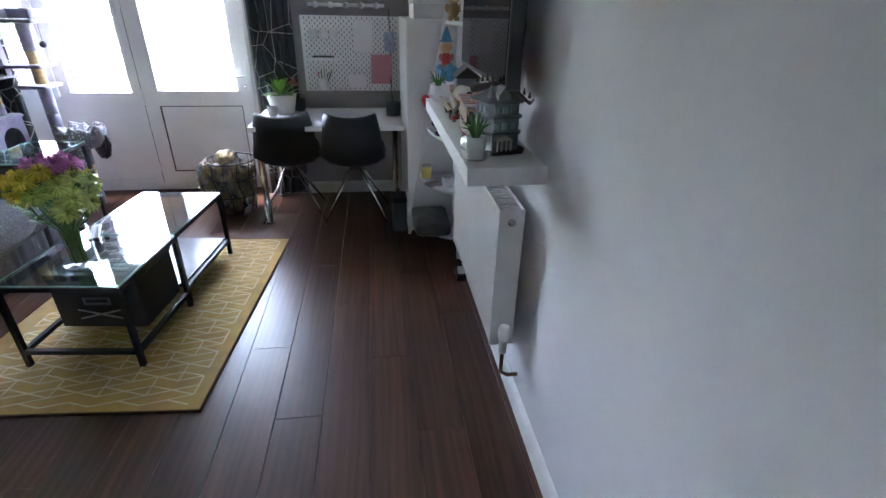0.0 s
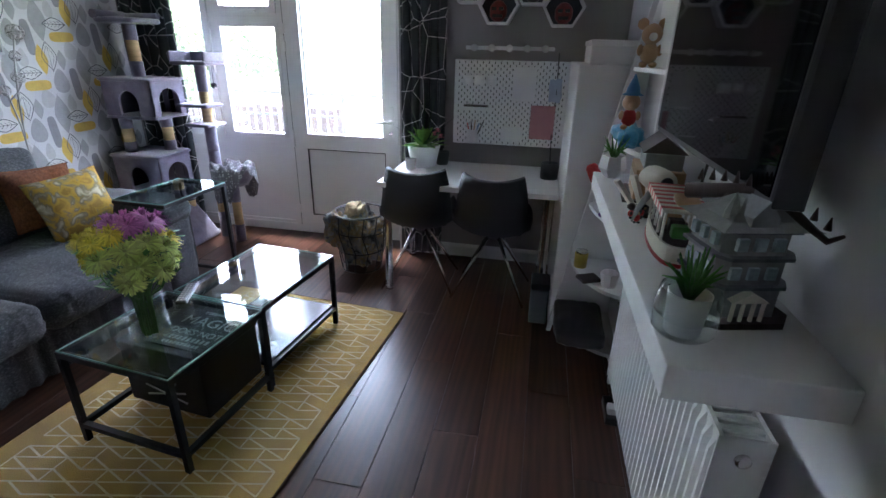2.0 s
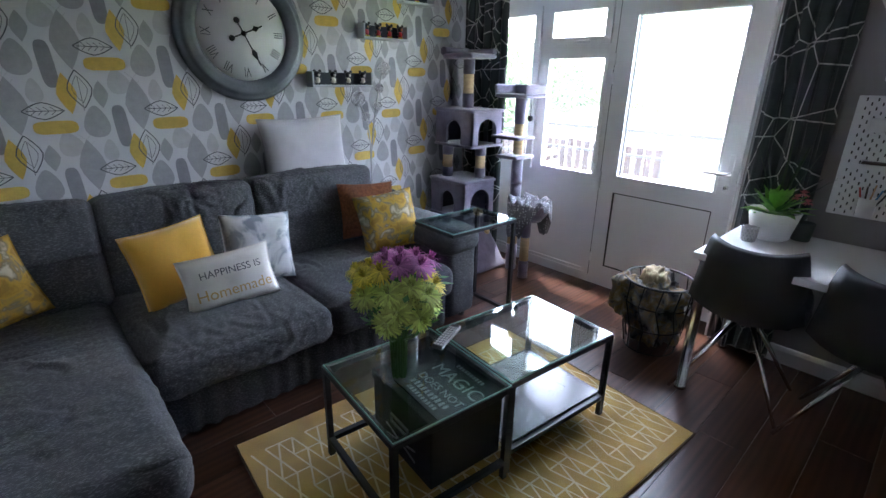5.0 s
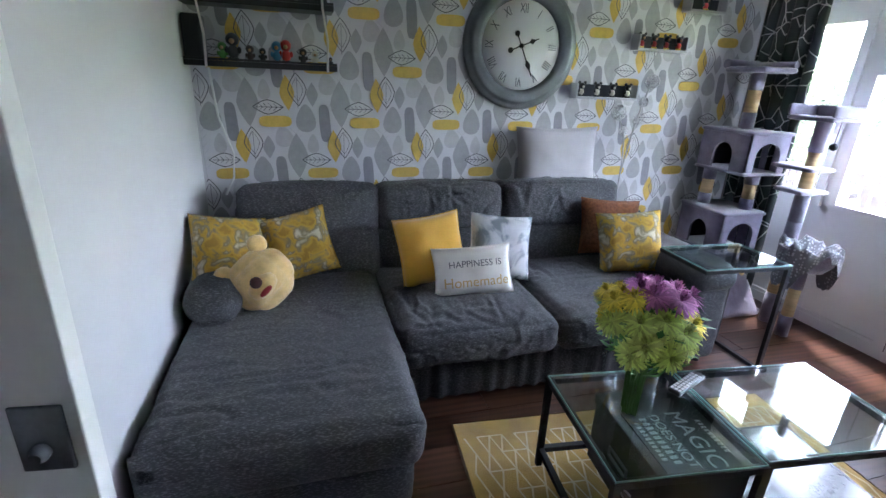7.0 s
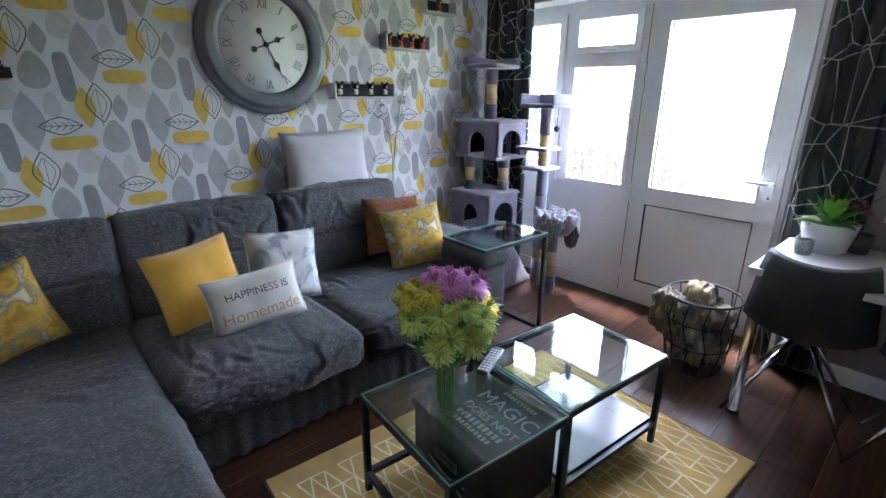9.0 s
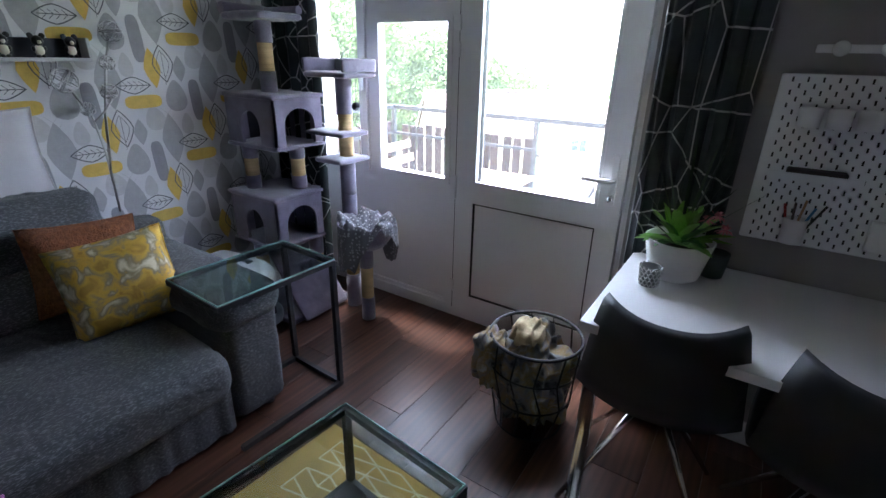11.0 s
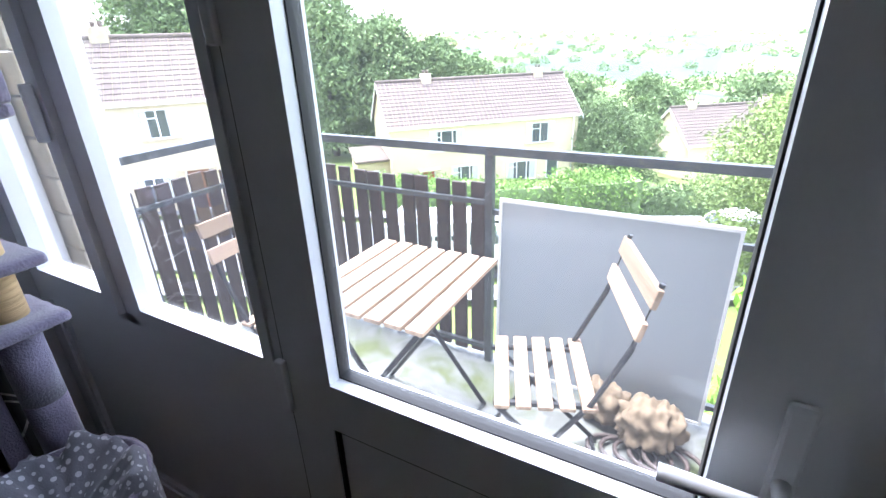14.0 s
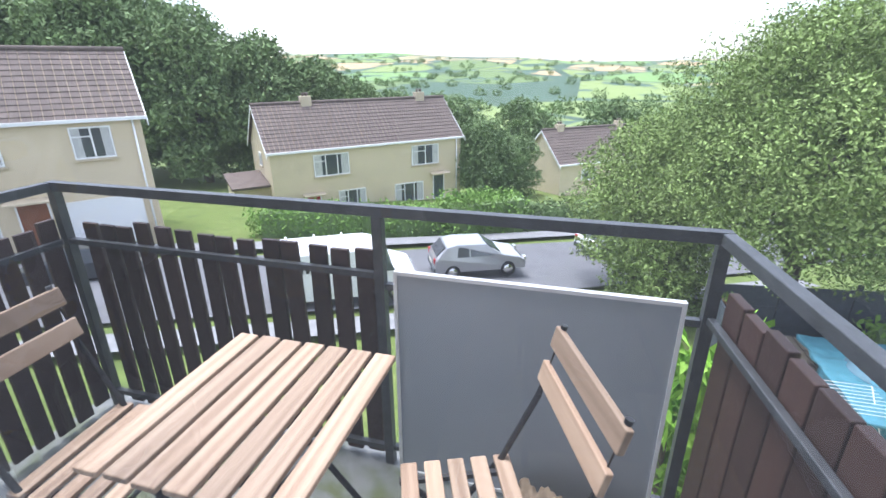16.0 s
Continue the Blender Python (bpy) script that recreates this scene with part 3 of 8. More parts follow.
door = tagged(new("door_1"), "white plastic balcony door, glazed above a moulded panel, closed", "door", kind=S)
bm = bm_new()
D0, D1, DY = -2.03, -1.155, YF - 0.022
box(bm, (D0, DY, 0.07), (-1.92, YF + 0.05, 1.99))
box(bm, (-1.258, DY, 0.07), (D1, YF + 0.05, 1.99))
box(bm, (-1.92, DY, 0.07), (-1.258, YF + 0.05, 0.17))
box(bm, (-1.92, DY, 0.735), (-1.258, YF + 0.05, 0.84))
box(bm, (-1.92, DY, 1.895), (-1.258, YF + 0.05, 1.99))
part("door_frame", bm, UPVC, door)
part("glazing_bead", frame_rect(bm_new(), -1.92, -1.258, 0.84, 1.895, 0.016, DY - 0.006, YF + 0.04), UPVC, door)
part("seal", frame_rect(bm_new(), -1.905, -1.273, 0.855, 1.88, 0.004, YF, YF + 0.03), SEAL, door)
part("seal", frame_rect(bm_new(), -1.92, -1.258, 0.17, 0.735, 0.007, DY + 0.004, YF + 0.03), SEAL, door)
part("panel", bbox((-1.913, YF - 0.01, 0.177), (-1.265, YF + 0.03, 0.728), 0.004), UPVC, door, "smooth white lower panel")
pane(door, -1.903, -1.275, 0.857, 1.878, YF + 0.012)
bm = bbox((-1.217, DY - 0.012, 0.86), (-1.187, DY, 1.09), 0.005)
part("backplate", bm, UPVC, door)
bm = tube(bm_new(), [(-1.202, DY, 0.975), (-1.202, DY - 0.045, 0.975), (-1.217, DY - 0.055, 0.975), (-1.33, DY - 0.055, 0.978)], 0.011, 10)
part("door_handle", bm, UPVC, door, "white lever handle")
bm = lathe(bm_new(), [(0.012, 0), (0.012, 0.02), (0.006, 0.022)], 14, pose(-1.202, DY - 0.012, 0.895, 90))
box(bm, (-1.204, DY - 0.06, 0.885), (-1.200, DY - 0.03, 0.91))
part("lock_cylinder", bm, CHROME, door, "chrome lock with key")
for z in (1.62, 1.50, 0.84, 0.78, 0.22):
    part("hinge", bbox((-2.046, DY - 0.014, z - 0.035), (-2.022, DY + 0.002, z + 0.035), 0.004), UPVC, door)
part("seal", box(bm_new(), (-2.0355, DY + 0.003, 0.07), (-2.0305, YF + 0.002, 1.99)), SEAL, door)

# hall door, folded back into the room
hall = thing("door_2", at(-1.236, 1.45, 0.006, 83), "white gloss panelled hall door standing open", "door", kind=S)
part("door_leaf", bbox((0, -0.04, 0), (0.75, 0, 1.98), 0.003), WHITE, hall)
part("latch_plate", bbox((0.655, -0.046, 0.88), (0.73, -0.039, 1.0), 0.003), SILVER, hall, "steel rim lock plate")
bm = lathe(bm_new(), [(0.014, 0), (0.014, 0.012), (0.009, 0.016), (0.009, 0.02)], 16, pose(0.69, -0.046, 0.92, 90))
part("latch_snib", bm, SILVER, hall)


# ---- sofa along the papered wall ----
def sofa():
    s = thing("corner_sofa", at(-2.7, 3.4, 0), "large charcoal grey woven fabric corner sofa with chaise", "sofa")
    W = dict(world_space=True)
    part("base", soft((-3.20, 2.03, 0.05), (-2.26, 4.76, 0.30), 0.03, 10, 0.0, 0.004, 1), SOFA, s, **W)
    part("base", soft((-2.30, 2.02, 0.03), (-1.64, 2.86, 0.30), 0.04, 10, 0.01, 0.006, 2), SOFA, s, **W)
    bm = bm_new()
    rows = []
    for i in range(121):
        y = 2.88 + i * (4.5 - 2.88) / 120
        d = 0.012 * noise.noise(Vector((y * 22, 3, 0))) + 0.006 * math.sin(y * 75)
        rows.append([bm.verts.new((-2.235 + d * k, y, z)) for z, k in ((0.30, 0.2), (0.18, 0.8), (0.03, 1.2))])
    for a, b in zip(rows, rows[1:]):
        for k in range(2):
            f = bm.faces.new((a[k], b[k], b[k + 1], a[k + 1]))
            f.smooth = True
    part("skirt", bm, SOFA, s, "gathered loose valance", **W)
    CR = dict(crease=0.009)
    part("seat_cushion", soft((-2.50, 2.015, 0.26), (-1.58, 2.885, 0.47), 0.06, 36, 0.012, 0.005, 3, 6, along=(1.5, 0.55, 1), **CR), SOFA, s, "long chaise seat cushion", **W)
    part("seat_cushion", soft((-2.95, 2.24, 0.26), (-2.42, 2.885, 0.468), 0.05, 28, 0.010, 0.005, 4, 6, along=(1.5, 0.55, 1), **CR), SOFA, s, **W)
    part("seat_cushion", soft((-2.95, 2.895, 0.28), (-2.10, 3.66, 0.47), 0.06, 32, 0.022, 0.005, 5, 6, along=(0.6, 1.5, 1), **CR), SOFA, s, **W)
    part("seat_cushion", soft((-2.95, 3.67, 0.28), (-2.10, 4.46, 0.47), 0.06, 32, 0.022, 0.005, 6, 6, along=(0.6, 1.5, 1), **CR), SOFA, s, **W)
    for i, (y0, y1) in enumerate(((2.20, 2.92), (2.93, 3.66), (3.67, 4.46))):
        lean = Matrix.Translation((-2.93, 0, 0.44)) @ pose(0, 0, 0, 0, -9, 0) @ Matrix.Translation((2.93, 0, -0.44))
        part("back_cushion", soft((-3.08, y0, 0.40), (-2.86, y1, 0.70), 0.05, 22, 0.02, 0.004, 8 + i, m=lean, **CR), SOFA, s, **W)
        part("headrest_cushion", soft((-3.12, y0 - 0.005, 0.655), (-2.86, y1 + 0.005, 0.935), 0.05, 30, 0.018, 0.006, 20 + i, 6, m=lean, along=(1, 1.6, 0.7), crease=0.012), SOFA, s, "plump slouched headrest cushion", **W)
    part("back_frame", soft((-3.22, 2.02, 0.05), (-3.02, 4.76, 0.72), 0.05, 10, 0.0, 0.004, 9), SOFA, s, **W)
    for y0, y1, x1 in ((2.015, 2.24, -2.36), (4.47, 4.78, -2.22)):
        part("arm", soft((-3.1, y0 + 0.03, 0.04), (x1, y1 - 0.02, 0.54), 0.05, 10, 0.01, 0.006, 30), SOFA, s, **W)
        part("arm_roll", soft((-3.1, y0, 0.46), (x1 + 0.03, y1, 0.63), 0.08, 12, 0.012, 0.008, 31), SOFA, s, "rolled arm top", **W)
    for x, y in ((-3.1, 2.1), (-1.75, 2.1), (-1.75, 2.8), (-3.1, 4.7), (-2.3, 4.7)):
        part("foot", tube(bm_new(), [(x, y, 0), (x, y, 0.06)], 0.025, 10), BLACK, s, **W)


sofa()


def cushion(name, w, h, t, x, y, z, material, label, lean=14, yaw=0, spin=0, seed=0, extra=None):
    """A cushion whose face looks towards +x, leaning back."""
    m = pose(x, y, z, 0, 0, 90 + yaw) @ pose(0, 0, 0, -lean, 0, 0) @ pose(0, 0, 0, 0, spin, 0)
    c = thing(name, m, label, "cushion")
    part("cover", pillow(w, h, t, 14, seed), material, c)
    bm = bm_new()
    pts = []
    for k in range(40):
        u = k / 10
        e, f = int(u), u % 1 * 2 - 1
        p = ((f, -1), (1, f), (-f, 1), (-1, -f))[e]
        pts.append((p[0] * w / 2 * (1 - 0.07 * (1 - p[1] ** 2) * abs(p[0]) ** 3), 0, p[1] * h / 2 * (1 - 0.07 * (1 - p[0] ** 2) * abs(p[1]) ** 3)))
    tube(bm, pts + [pts[0]], 0.004, 6, cap=False)
    part("piping", bm, material, c)
    return c


cushion("scatter_cushion", 0.37, 0.37, 0.14, -2.66, 3.16, 0.645, MUSTARD, "mustard yellow velvet cushion leaning on the sofa back", 20, 6, -6, 1)
c = cushion("scatter_cushion", 0.41, 0.25, 0.12, -2.47, 3.33, 0.59, CREAM, "cream oblong cushion lettered in grey and gold", 22, -6, -4, 2)
INK = mat("grey_lettering", (0.10, 0.10, 0.11), 0.8, var=0.05, bump=0)
GOLDINK = mat("gold_lettering", (0.55, 0.36, 0.12), 0.5, var=0.15, bump=0)


def wrapped(ob, w, h, t, off=0.004):
    """Lay flat lettering over the swell of a cushion."""
    for v in ob.data.vertices:
        u, q = 2 * v.co.x / w, 2 * v.co.z / h
        k = max(0, (1 - u ** 4) * (1 - q ** 4)) ** 0.55
        v.co.y = -(t / 2 * k + off) - 0.006


t1 = text("lettering", "HAPPINESS IS", 0.046, pose(0, 0, 0.035, 90), INK, c)
t2 = text("lettering", "Homemade", 0.07, pose(0, 0, -0.055, 90) @ Matrix.Shear("XZ", 4, (0, 0)), GOLDINK, c)
for o in (t1, t2):
    wrapped(o, 0.42, 0.27, 0.12)
cushion("scatter_cushion", 0.35, 0.35, 0.13, -2.66, 3.55, 0.64, GREYPRINT, "silver and grey botanical print cushion", 20, -5, 5, 3)
cushion("scatter_cushion", 0.39, 0.36, 0.14, -2.62, 4.36, 0.64, GOLDCAMO, "mustard and gold leaf print cushion", 22, -14, -5, 4)
cushion("scatter_cushion", 0.38, 0.34, 0.13, -2.80, 4.33, 0.68, RUSTFUR, "shaggy rust brown fur cushion", 18, -8, 3, 5)
cushion("scatter_cushion", 0.36, 0.34, 0.13, -2.70, 2.18, 0.68, GOLDCAMO, "mustard floral print cushion on the arm", 30, 32, 14, 6)
cushion("scatter_cushion", 0.36, 0.34, 0.13, -2.78, 2.48, 0.66, GOLDCAMO, "mustard floral print cushion", 20, 4, -12, 7)
cushion("bed_cushion", 0.58, 0.42, 0.14, -3.17, 4.12, 1.03, GREYSATIN, "silver grey plain cushion standing on the sofa back", 8, 0, -1, 8)
FURY = mat("honey_plush_fur", (0.72, 0.50, 0.20), 1.0, var=0.2, scale=30, bump=0.9, bscale=180, dist=0.006, sheen=0.4)
DARKNOSE = mat("brown_plush_nose", (0.06, 0.018, 0.012), 0.7)
# honey plush bear, one plain shape
bm = soft((-0.13, -0.09, -0.11), (0.13, 0.09, 0.12), 0.11, 8, 0.02, 0.004, 3)
for sx in (-1, 1):
    bmesh.ops.create_icosphere(bm, subdivisions=2, radius=0.045, matrix=Matrix.Translation((sx * 0.10, 0, 0.13)))
bmesh.ops.create_icosphere(bm, subdivisions=2, radius=0.06, matrix=Matrix.Translation((0, -0.10, -0.02)) @ Matrix.Diagonal((1.2, 0.7, 0.8, 1)))
for f in bm.faces:
    f.smooth = True
n0 = len(bm.faces)
bmesh.ops.create_icosphere(bm, subdivisions=2, radius=0.026, matrix=Matrix.Translation((0, -0.15, 0.01)))
bm.faces.ensure_lookup_table()
for f in list(bm.faces)[n0:]:
    f.material_index = 1
n0 = len(bm.faces)
bmesh.ops.create_icosphere(bm, subdivisions=2, radius=0.022, matrix=Matrix.Translation((0.0, -0.138, -0.045)) @ Matrix.Diagonal((1.5, 0.5, 0.6, 1)))
bm.faces.ensure_lookup_table()
for f in list(bm.faces)[n0:]:
    f.material_index = 2
single("plush_bear", bm, [FURY, DARKNOSE, mat("red_felt", (0.35, 0.03, 0.03), 0.9)], "honey yellow plush toy bear head on the sofa", "soft toy", m=pose(-2.50, 2.33, 0.60, 0, 0, 102) @ pose(0, 0, 0, 0, -42, 0) @ pose(0, 0, 0, -22, 0, 0))


# ---- rug ----
rug = thing("rug", at(-0.912, 3.045, 0.0, -4.3), "mustard yellow rug with cream geometric lines", "rug")
part("rug_body", bbox((-1.15, 0, 0.0005), (0, 1.63, 0.012), 0.004), RUG, rug)
EDGEBR = mat("dark_rug_binding", (0.10, 0.06, 0.03), 0.95)
bm = bm_new()
for lo, hi in (((-1.156, -0.006, 0), (0.006, 0, 0.0115)), ((-1.156, 1.63, 0), (0.006, 1.636, 0.0115)), ((-1.156, 0, 0), (-1.15, 1.63, 0.0115)), ((0, 0, 0), (0.006, 1.63, 0.0115))):
    box(bm, lo, hi)
part("binding", bm, EDGEBR, rug)
bm = bm_new()


def rug_line(p, q, w=0.0075):
    p, q = Vector(p), Vector(q)
    if min(p.x, q.x) < -1.145 or max(p.x, q.x) > -0.005 or min(p.y, q.y) < 0.005 or max(p.y, q.y) > 1.625:
        return
    d = (q - p).normalized() * w / 2
    nrm = Vector((-d.y, d.x))
    bm.faces.new([bm.verts.new((*v, 0.0131)) for v in (p + nrm, q + nrm, q - nrm, p - nrm)])


# cube-like lattice of rhombs, each split by a second line
a = 0.115
hx, hy = a * math.cos(radians(30)), a * 0.5
for i in range(-1, 14):
    for j in range(-1, 14):
        cx, cy = -1.15 + i * hx * 1.0, j * (a + hy) + (0 if i % 2 else 0) + (i % 2) * (a + hy) / 2 * 1.0
        rug_line((cx, cy), (cx, cy + a))
        rug_line((cx, cy + a), (cx + hx, cy + a + hy * 0.5))
        rug_line((cx, cy), (cx - hx, cy + hy * 0.5))
        rug_line((cx, cy + a), (cx - hx, cy + a + hy * 0.5))
        rug_line((cx, cy), (cx + hx, cy + hy * 0.5))
        if (i + 2 * j) % 3:
            rug_line((cx, cy + a * 0.5), (cx + hx, cy + a * 0.5 + hy * 0.5), 0.006)
part("line_pattern", bm, RUGLINE, rug, "cream woven geometric lines")


# ---- glass and black steel tables ----
def bars(bm, segs, w=0.022):
    for p, q in segs:
        lo = [min(a, b) - w / 2 for a, b in zip(p, q)]
        hi = [max(a, b) + w / 2 for a, b in zip(p, q)]
        box(bm, lo, hi)
    return bm


def table_top(t, x0, x1, y0, y1, z, w=0.022):
    part("top_frame", bars(bm_new(), (((x0, y0, z), (x1, y0, z)), ((x0, y1, z), (x1, y1, z)), ((x0, y0 + w, z), (x0, y1 - w, z)), ((x1, y0 + w, z), (x1, y1 - w, z))), w), BLACK, t)
    g = part("glass_top", box(bm_new(), (x0 - 0.004, y0 - 0.004, z + 0.012), (x1 + 0.004, y1 + 0.004, z + 0.018)), TABLEGLASS, t, "clear tempered glass top")
    e = frame_rect2(x0 - 0.007, x1 + 0.007, y0 - 0.007, y1 + 0.007, z + 0.0125, z + 0.0175, 0.003)
    part("glass_edge", e, GLASSEDGE, t, "green polished glass edge")


def frame_rect2(x0, x1, y0, y1, z0, z1, w):
    bm = box(bm_new(), (x0, y0, z0), (x0 + w, y1, z1))
    box(bm, (x1 - w, y0, z0), (x1, y1, z1))
    box(bm, (x0 + w, y0, z0), (x1 - w, y0 + w, z1))
    box(bm, (x0 + w, y1 - w, z0), (x1 - w, y1, z1))
    return bm


CT = at(-1.247, 3.355, 0.012, -5.9)
CTZ = 0.412
tb = thing("coffee_table", CT, "black steel coffee table with clear glass top and dark shelf", "coffee table", "nest of tables")
table_top(tb, -0.475, -0.011, 0.515, 1.117, CTZ)
for x in (-0.475, -0.011):
    for y in (0.515, 1.117):
        part("leg", bars(bm_new(), (((x, y, 0.011), (x, y, CTZ - 0.022)),)), BLACK, tb)
part("lower_shelf", bbox((-0.464, 0.526, 0.10), (-0.022, 1.106, 0.122), 0.003), mat("black_brown_laminate", (0.03, 0.026, 0.026), 0.22, var=0.15, bump=0.05), tb, "glossy black-brown shelf")
part("shelf_frame", bars(bm_new(), (((-0.475, 0.537, 0.1), (-0.475, 1.095, 0.1)), ((-0.011, 0.537, 0.1), (-0.011, 1.095, 0.1)), ((-0.453, 1.117, 0.1), (-0.033, 1.117, 0.1)))), BLACK, tb)
ta = thing("coffee_table", CT, "smaller black steel table with clear glass top", "coffee table", "nest of tables")
table_top(ta, -0.505, -0.0, 0.0, 0.49, CTZ - 0.002)
for x in (-0.505, 0.0):
    for y in (0.0, 0.49):
        part("leg", bars(bm_new(), (((x, y, 0.011), (x, y, CTZ - 0.024)),)), BLACK, ta)
part("foot_rail", bars(bm_new(), (((-0.505, 0.022, 0.08), (-0.505, 0.468, 0.08)), ((0, 0.022, 0.08), (0, 0.468, 0.08)), ((-0.483, 0.0, 0.08), (-0.022, 0.0, 0.08)))), BLACK, ta)

trunk = thing("storage_box", CT @ at(-0.24, 0.33, 0.092), "black storage box with metal handle and skull print", "storage box")
BOXM = mat("black_canvas_box", (0.015, 0.015, 0.016), 0.55, var=0.2, bump=0.2)
part("body", bbox((-0.20, -0.16, 0), (0.20, 0.17, 0.25), 0.006), BOXM, trunk)
part("lid", bbox((-0.206, -0.166, 0.2505), (0.206, 0.176, 0.29), 0.006), BOXM, trunk)
part("label_holder", frame_rect(bm_new(), -0.06, 0.06, 0.13, 0.17, 0.008, -0.168, -0.16), SILVER, trunk, "pewter label frame")
PRINTW = mat("pale_print", (0.35, 0.35, 0.36), 0.7, var=0.2)
bm = bm_new()
for sx, x in ((1, 0), (-1, 0)):
    tube(bm, [(x - sx * 0.1, -0.161, 0.05), (x + sx * 0.1, -0.161, 0.10)], 0.004, 6)
part("bone_print", bm, PRINTW, trunk)

board = thing("slate_sign", CT @ at(-0.17, 0.215, 0.3825, 0), "black wooden sign with pale lettering lying on the box lid", "sign")
part("panel", bbox((-0.15, -0.02, 0), (0.155, 0.27, 0.006), 0.002), mat("slate_black", (0.025, 0.028, 0.03), 0.5, var=0.2), board)
CHALK = mat("pale_lettering", (0.42, 0.44, 0.44), 0.7, var=0.15, bump=0)
text("lettering", "MAGIC", 0.085, pose(0.0, 0.165, 0.0066), CHALK, board)
text("lettering", "DOES NOT", 0.05, pose(0.0, 0.085, 0.0066), CHALK, board)
bm = bm_new()
for i, (w, y, h) in enumerate(((0.16, 0.235, 0.018), (0.22, 0.04, 0.026), (0.18, 0.005, 0.018))):
    n = 10
    for k in range(n):
        x = -w / 2 + w * k / n
        box(bm, (x, y - h / 2, 0.0064), (x + w / n * 0.6, y + h / 2, 0.0072))
part("small_lettering", bm, CHALK, board)["kind"] = "stuff"

rc = thing("remote_control", CT @ at(-0.39, 0.50, CTZ + 0.018, 28), "black television remote with pale buttons", "remote")
part("body", bbox((-0.024, -0.10, 0), (0.024, 0.10, 0.018), 0.006), BLACKPL, rc)
BTN = mat("grey_rubber_button", (0.45, 0.45, 0.46), 0.6)
bm = bm_new()
for i in range(3):
    for j in range(9):
        x, y = -0.014 + i * 0.014, -0.085 + j * 0.019
        box(bm, (x - 0.005, y - 0.006, 0.018), (x + 0.005, y + 0.006, 0.020))
part("buttons", bm, BTN, rc, "rows of pale buttons")

# jug with chrysanthemums
JM = CT @ at(-0.26, 0.185, CTZ + 0.016)
jug = thing("glass_jug", JM, "clear glass jug of water with a loop handle", "jug")
bm = lathe(bm_new(), [(0.002, 0.006), (0.062, 0.006), (0.069, 0.012), (0.067, 0.10), (0.064, 0.21), (0.066, 0.233), (0.0675, 0.236)], 32, cap=False)
tube(bm, [(0.0665 * math.cos(k * math.tau / 32), 0.0665 * math.sin(k * math.tau / 32), 0.236) for k in range(33)], 0.0025, 6, cap=False)
part("body", bm, JUGGLASS, jug)
part("handle", tube(bm_new(), [(-0.060, -0.02, 0.195), (-0.10, -0.035, 0.20), (-0.132, -0.045, 0.165), (-0.132, -0.045, 0.10), (-0.10, -0.035, 0.06), (-0.062, -0.02, 0.06)], 0.009, 10), JUGGLASS, jug)
part("water_surface", lathe(bm_new(), [(0.002, 0.13), (0.064, 0.13)], 24, cap=False), glass_mat("water", (0.95, 0.97, 0.95), 1.2), jug)


def bloom(r, n_rings=6, seed=0):
    """A chrysanthemum head of many curved petals, facing up."""
    rnd = random.Random(seed)
    bm = bm_new()
    for k in range(n_rings):
        tilt = radians(4 + 92 * k / (n_rings - 1))
        for i in range(9 + 4 * k):
            a = (i + 0.5 * (k % 2)) * math.tau / (9 + 4 * k) + rnd.uniform(-0.15, 0.15)
            L = r * (0.55 + 0.45 * k / (n_rings - 1)) * rnd.uniform(0.8, 1.2)
            w = r * 0.075
            pts = []
            for s in (0, 0.5, 1.0):
                bend = tilt + 0.5 * s * (0.6 if k > 2 else -0.5)
                rad = L * s * math.sin(bend)
                z = L * s * math.cos(bend) * 0.75
                wd = w * (0.6, 1.1, 0.45)[int(s * 2)]
                for sg in (-1, 1):
                    pts.append(bm.verts.new((rad * math.cos(a) - sg * wd * math.sin(a), rad * math.sin(a) + sg * wd * math.cos(a), z)))
            for q in (0, 2):
                bm.faces.new((pts[q], pts[q + 1], pts[q + 3], pts[q + 2])).smooth = True
    return bm


bq = thing("flower_bouquet", JM @ at(0, 0, 0.02), "bunch of mauve, yellow and lime chrysanthemums with green stems", "flowers")
rnd = random.Random(5)
heads = []
for i in range(24):
    a = i * 2.39996
    rr = 0.150 * math.sqrt((i + 0.5) / 24)
    heads.append((rr * math.cos(a), rr * math.sin(a), 0.445 - 2.6 * rr * rr + rnd.uniform(-0.03, 0.03)))
for x, y, z in ((0.12, -0.08, 0.33), (0.13, 0.0, 0.29), (-0.02, -0.14, 0.36), (0.09, -0.10, 0.28), (-0.15, -0.03, 0.36), (-0.12, -0.08, 0.34), (0.11, 0.07, 0.31)):
    heads.append((x, y, z))
meshes = {}
for i, (x, y, z) in enumerate(heads):
    colour = PINK if (z > 0.405 and y + 0.6 * x > -0.06) else (YELLOW if x < -0.03 or rnd.random() < 0.25 else LIME)
    if i >= 24:
        colour = YELLOW if x < 0 else LIME
    key = (colour.name, i % 3)
    if key not in meshes:
        meshes[key] = mesh_of(bloom(0.056 if colour != YELLOW else 0.050, 7, i), "flower_head", colour)
    ob = new("flower_head", meshes[key])
    ob.parent = bq
    d = Vector((x, y, 0.22 if i < 24 else 0.02)).normalized()
    ob.matrix_basis = Matrix.LocRotScale((x, y, z), d.to_track_quat("Z", "Y"), (1, 1, 1))
    part("stem", tube(bm_new(), [(x * 0.2 * (1 if i % 2 else -0.6), y * 0.2, 0.0), (x * 0.25, y * 0.25, 0.16), (x * 0.75, y * 0.75, z * 0.7), (x, y, z)], 0.003, 5), STEM, bq)
bm = bm_new()
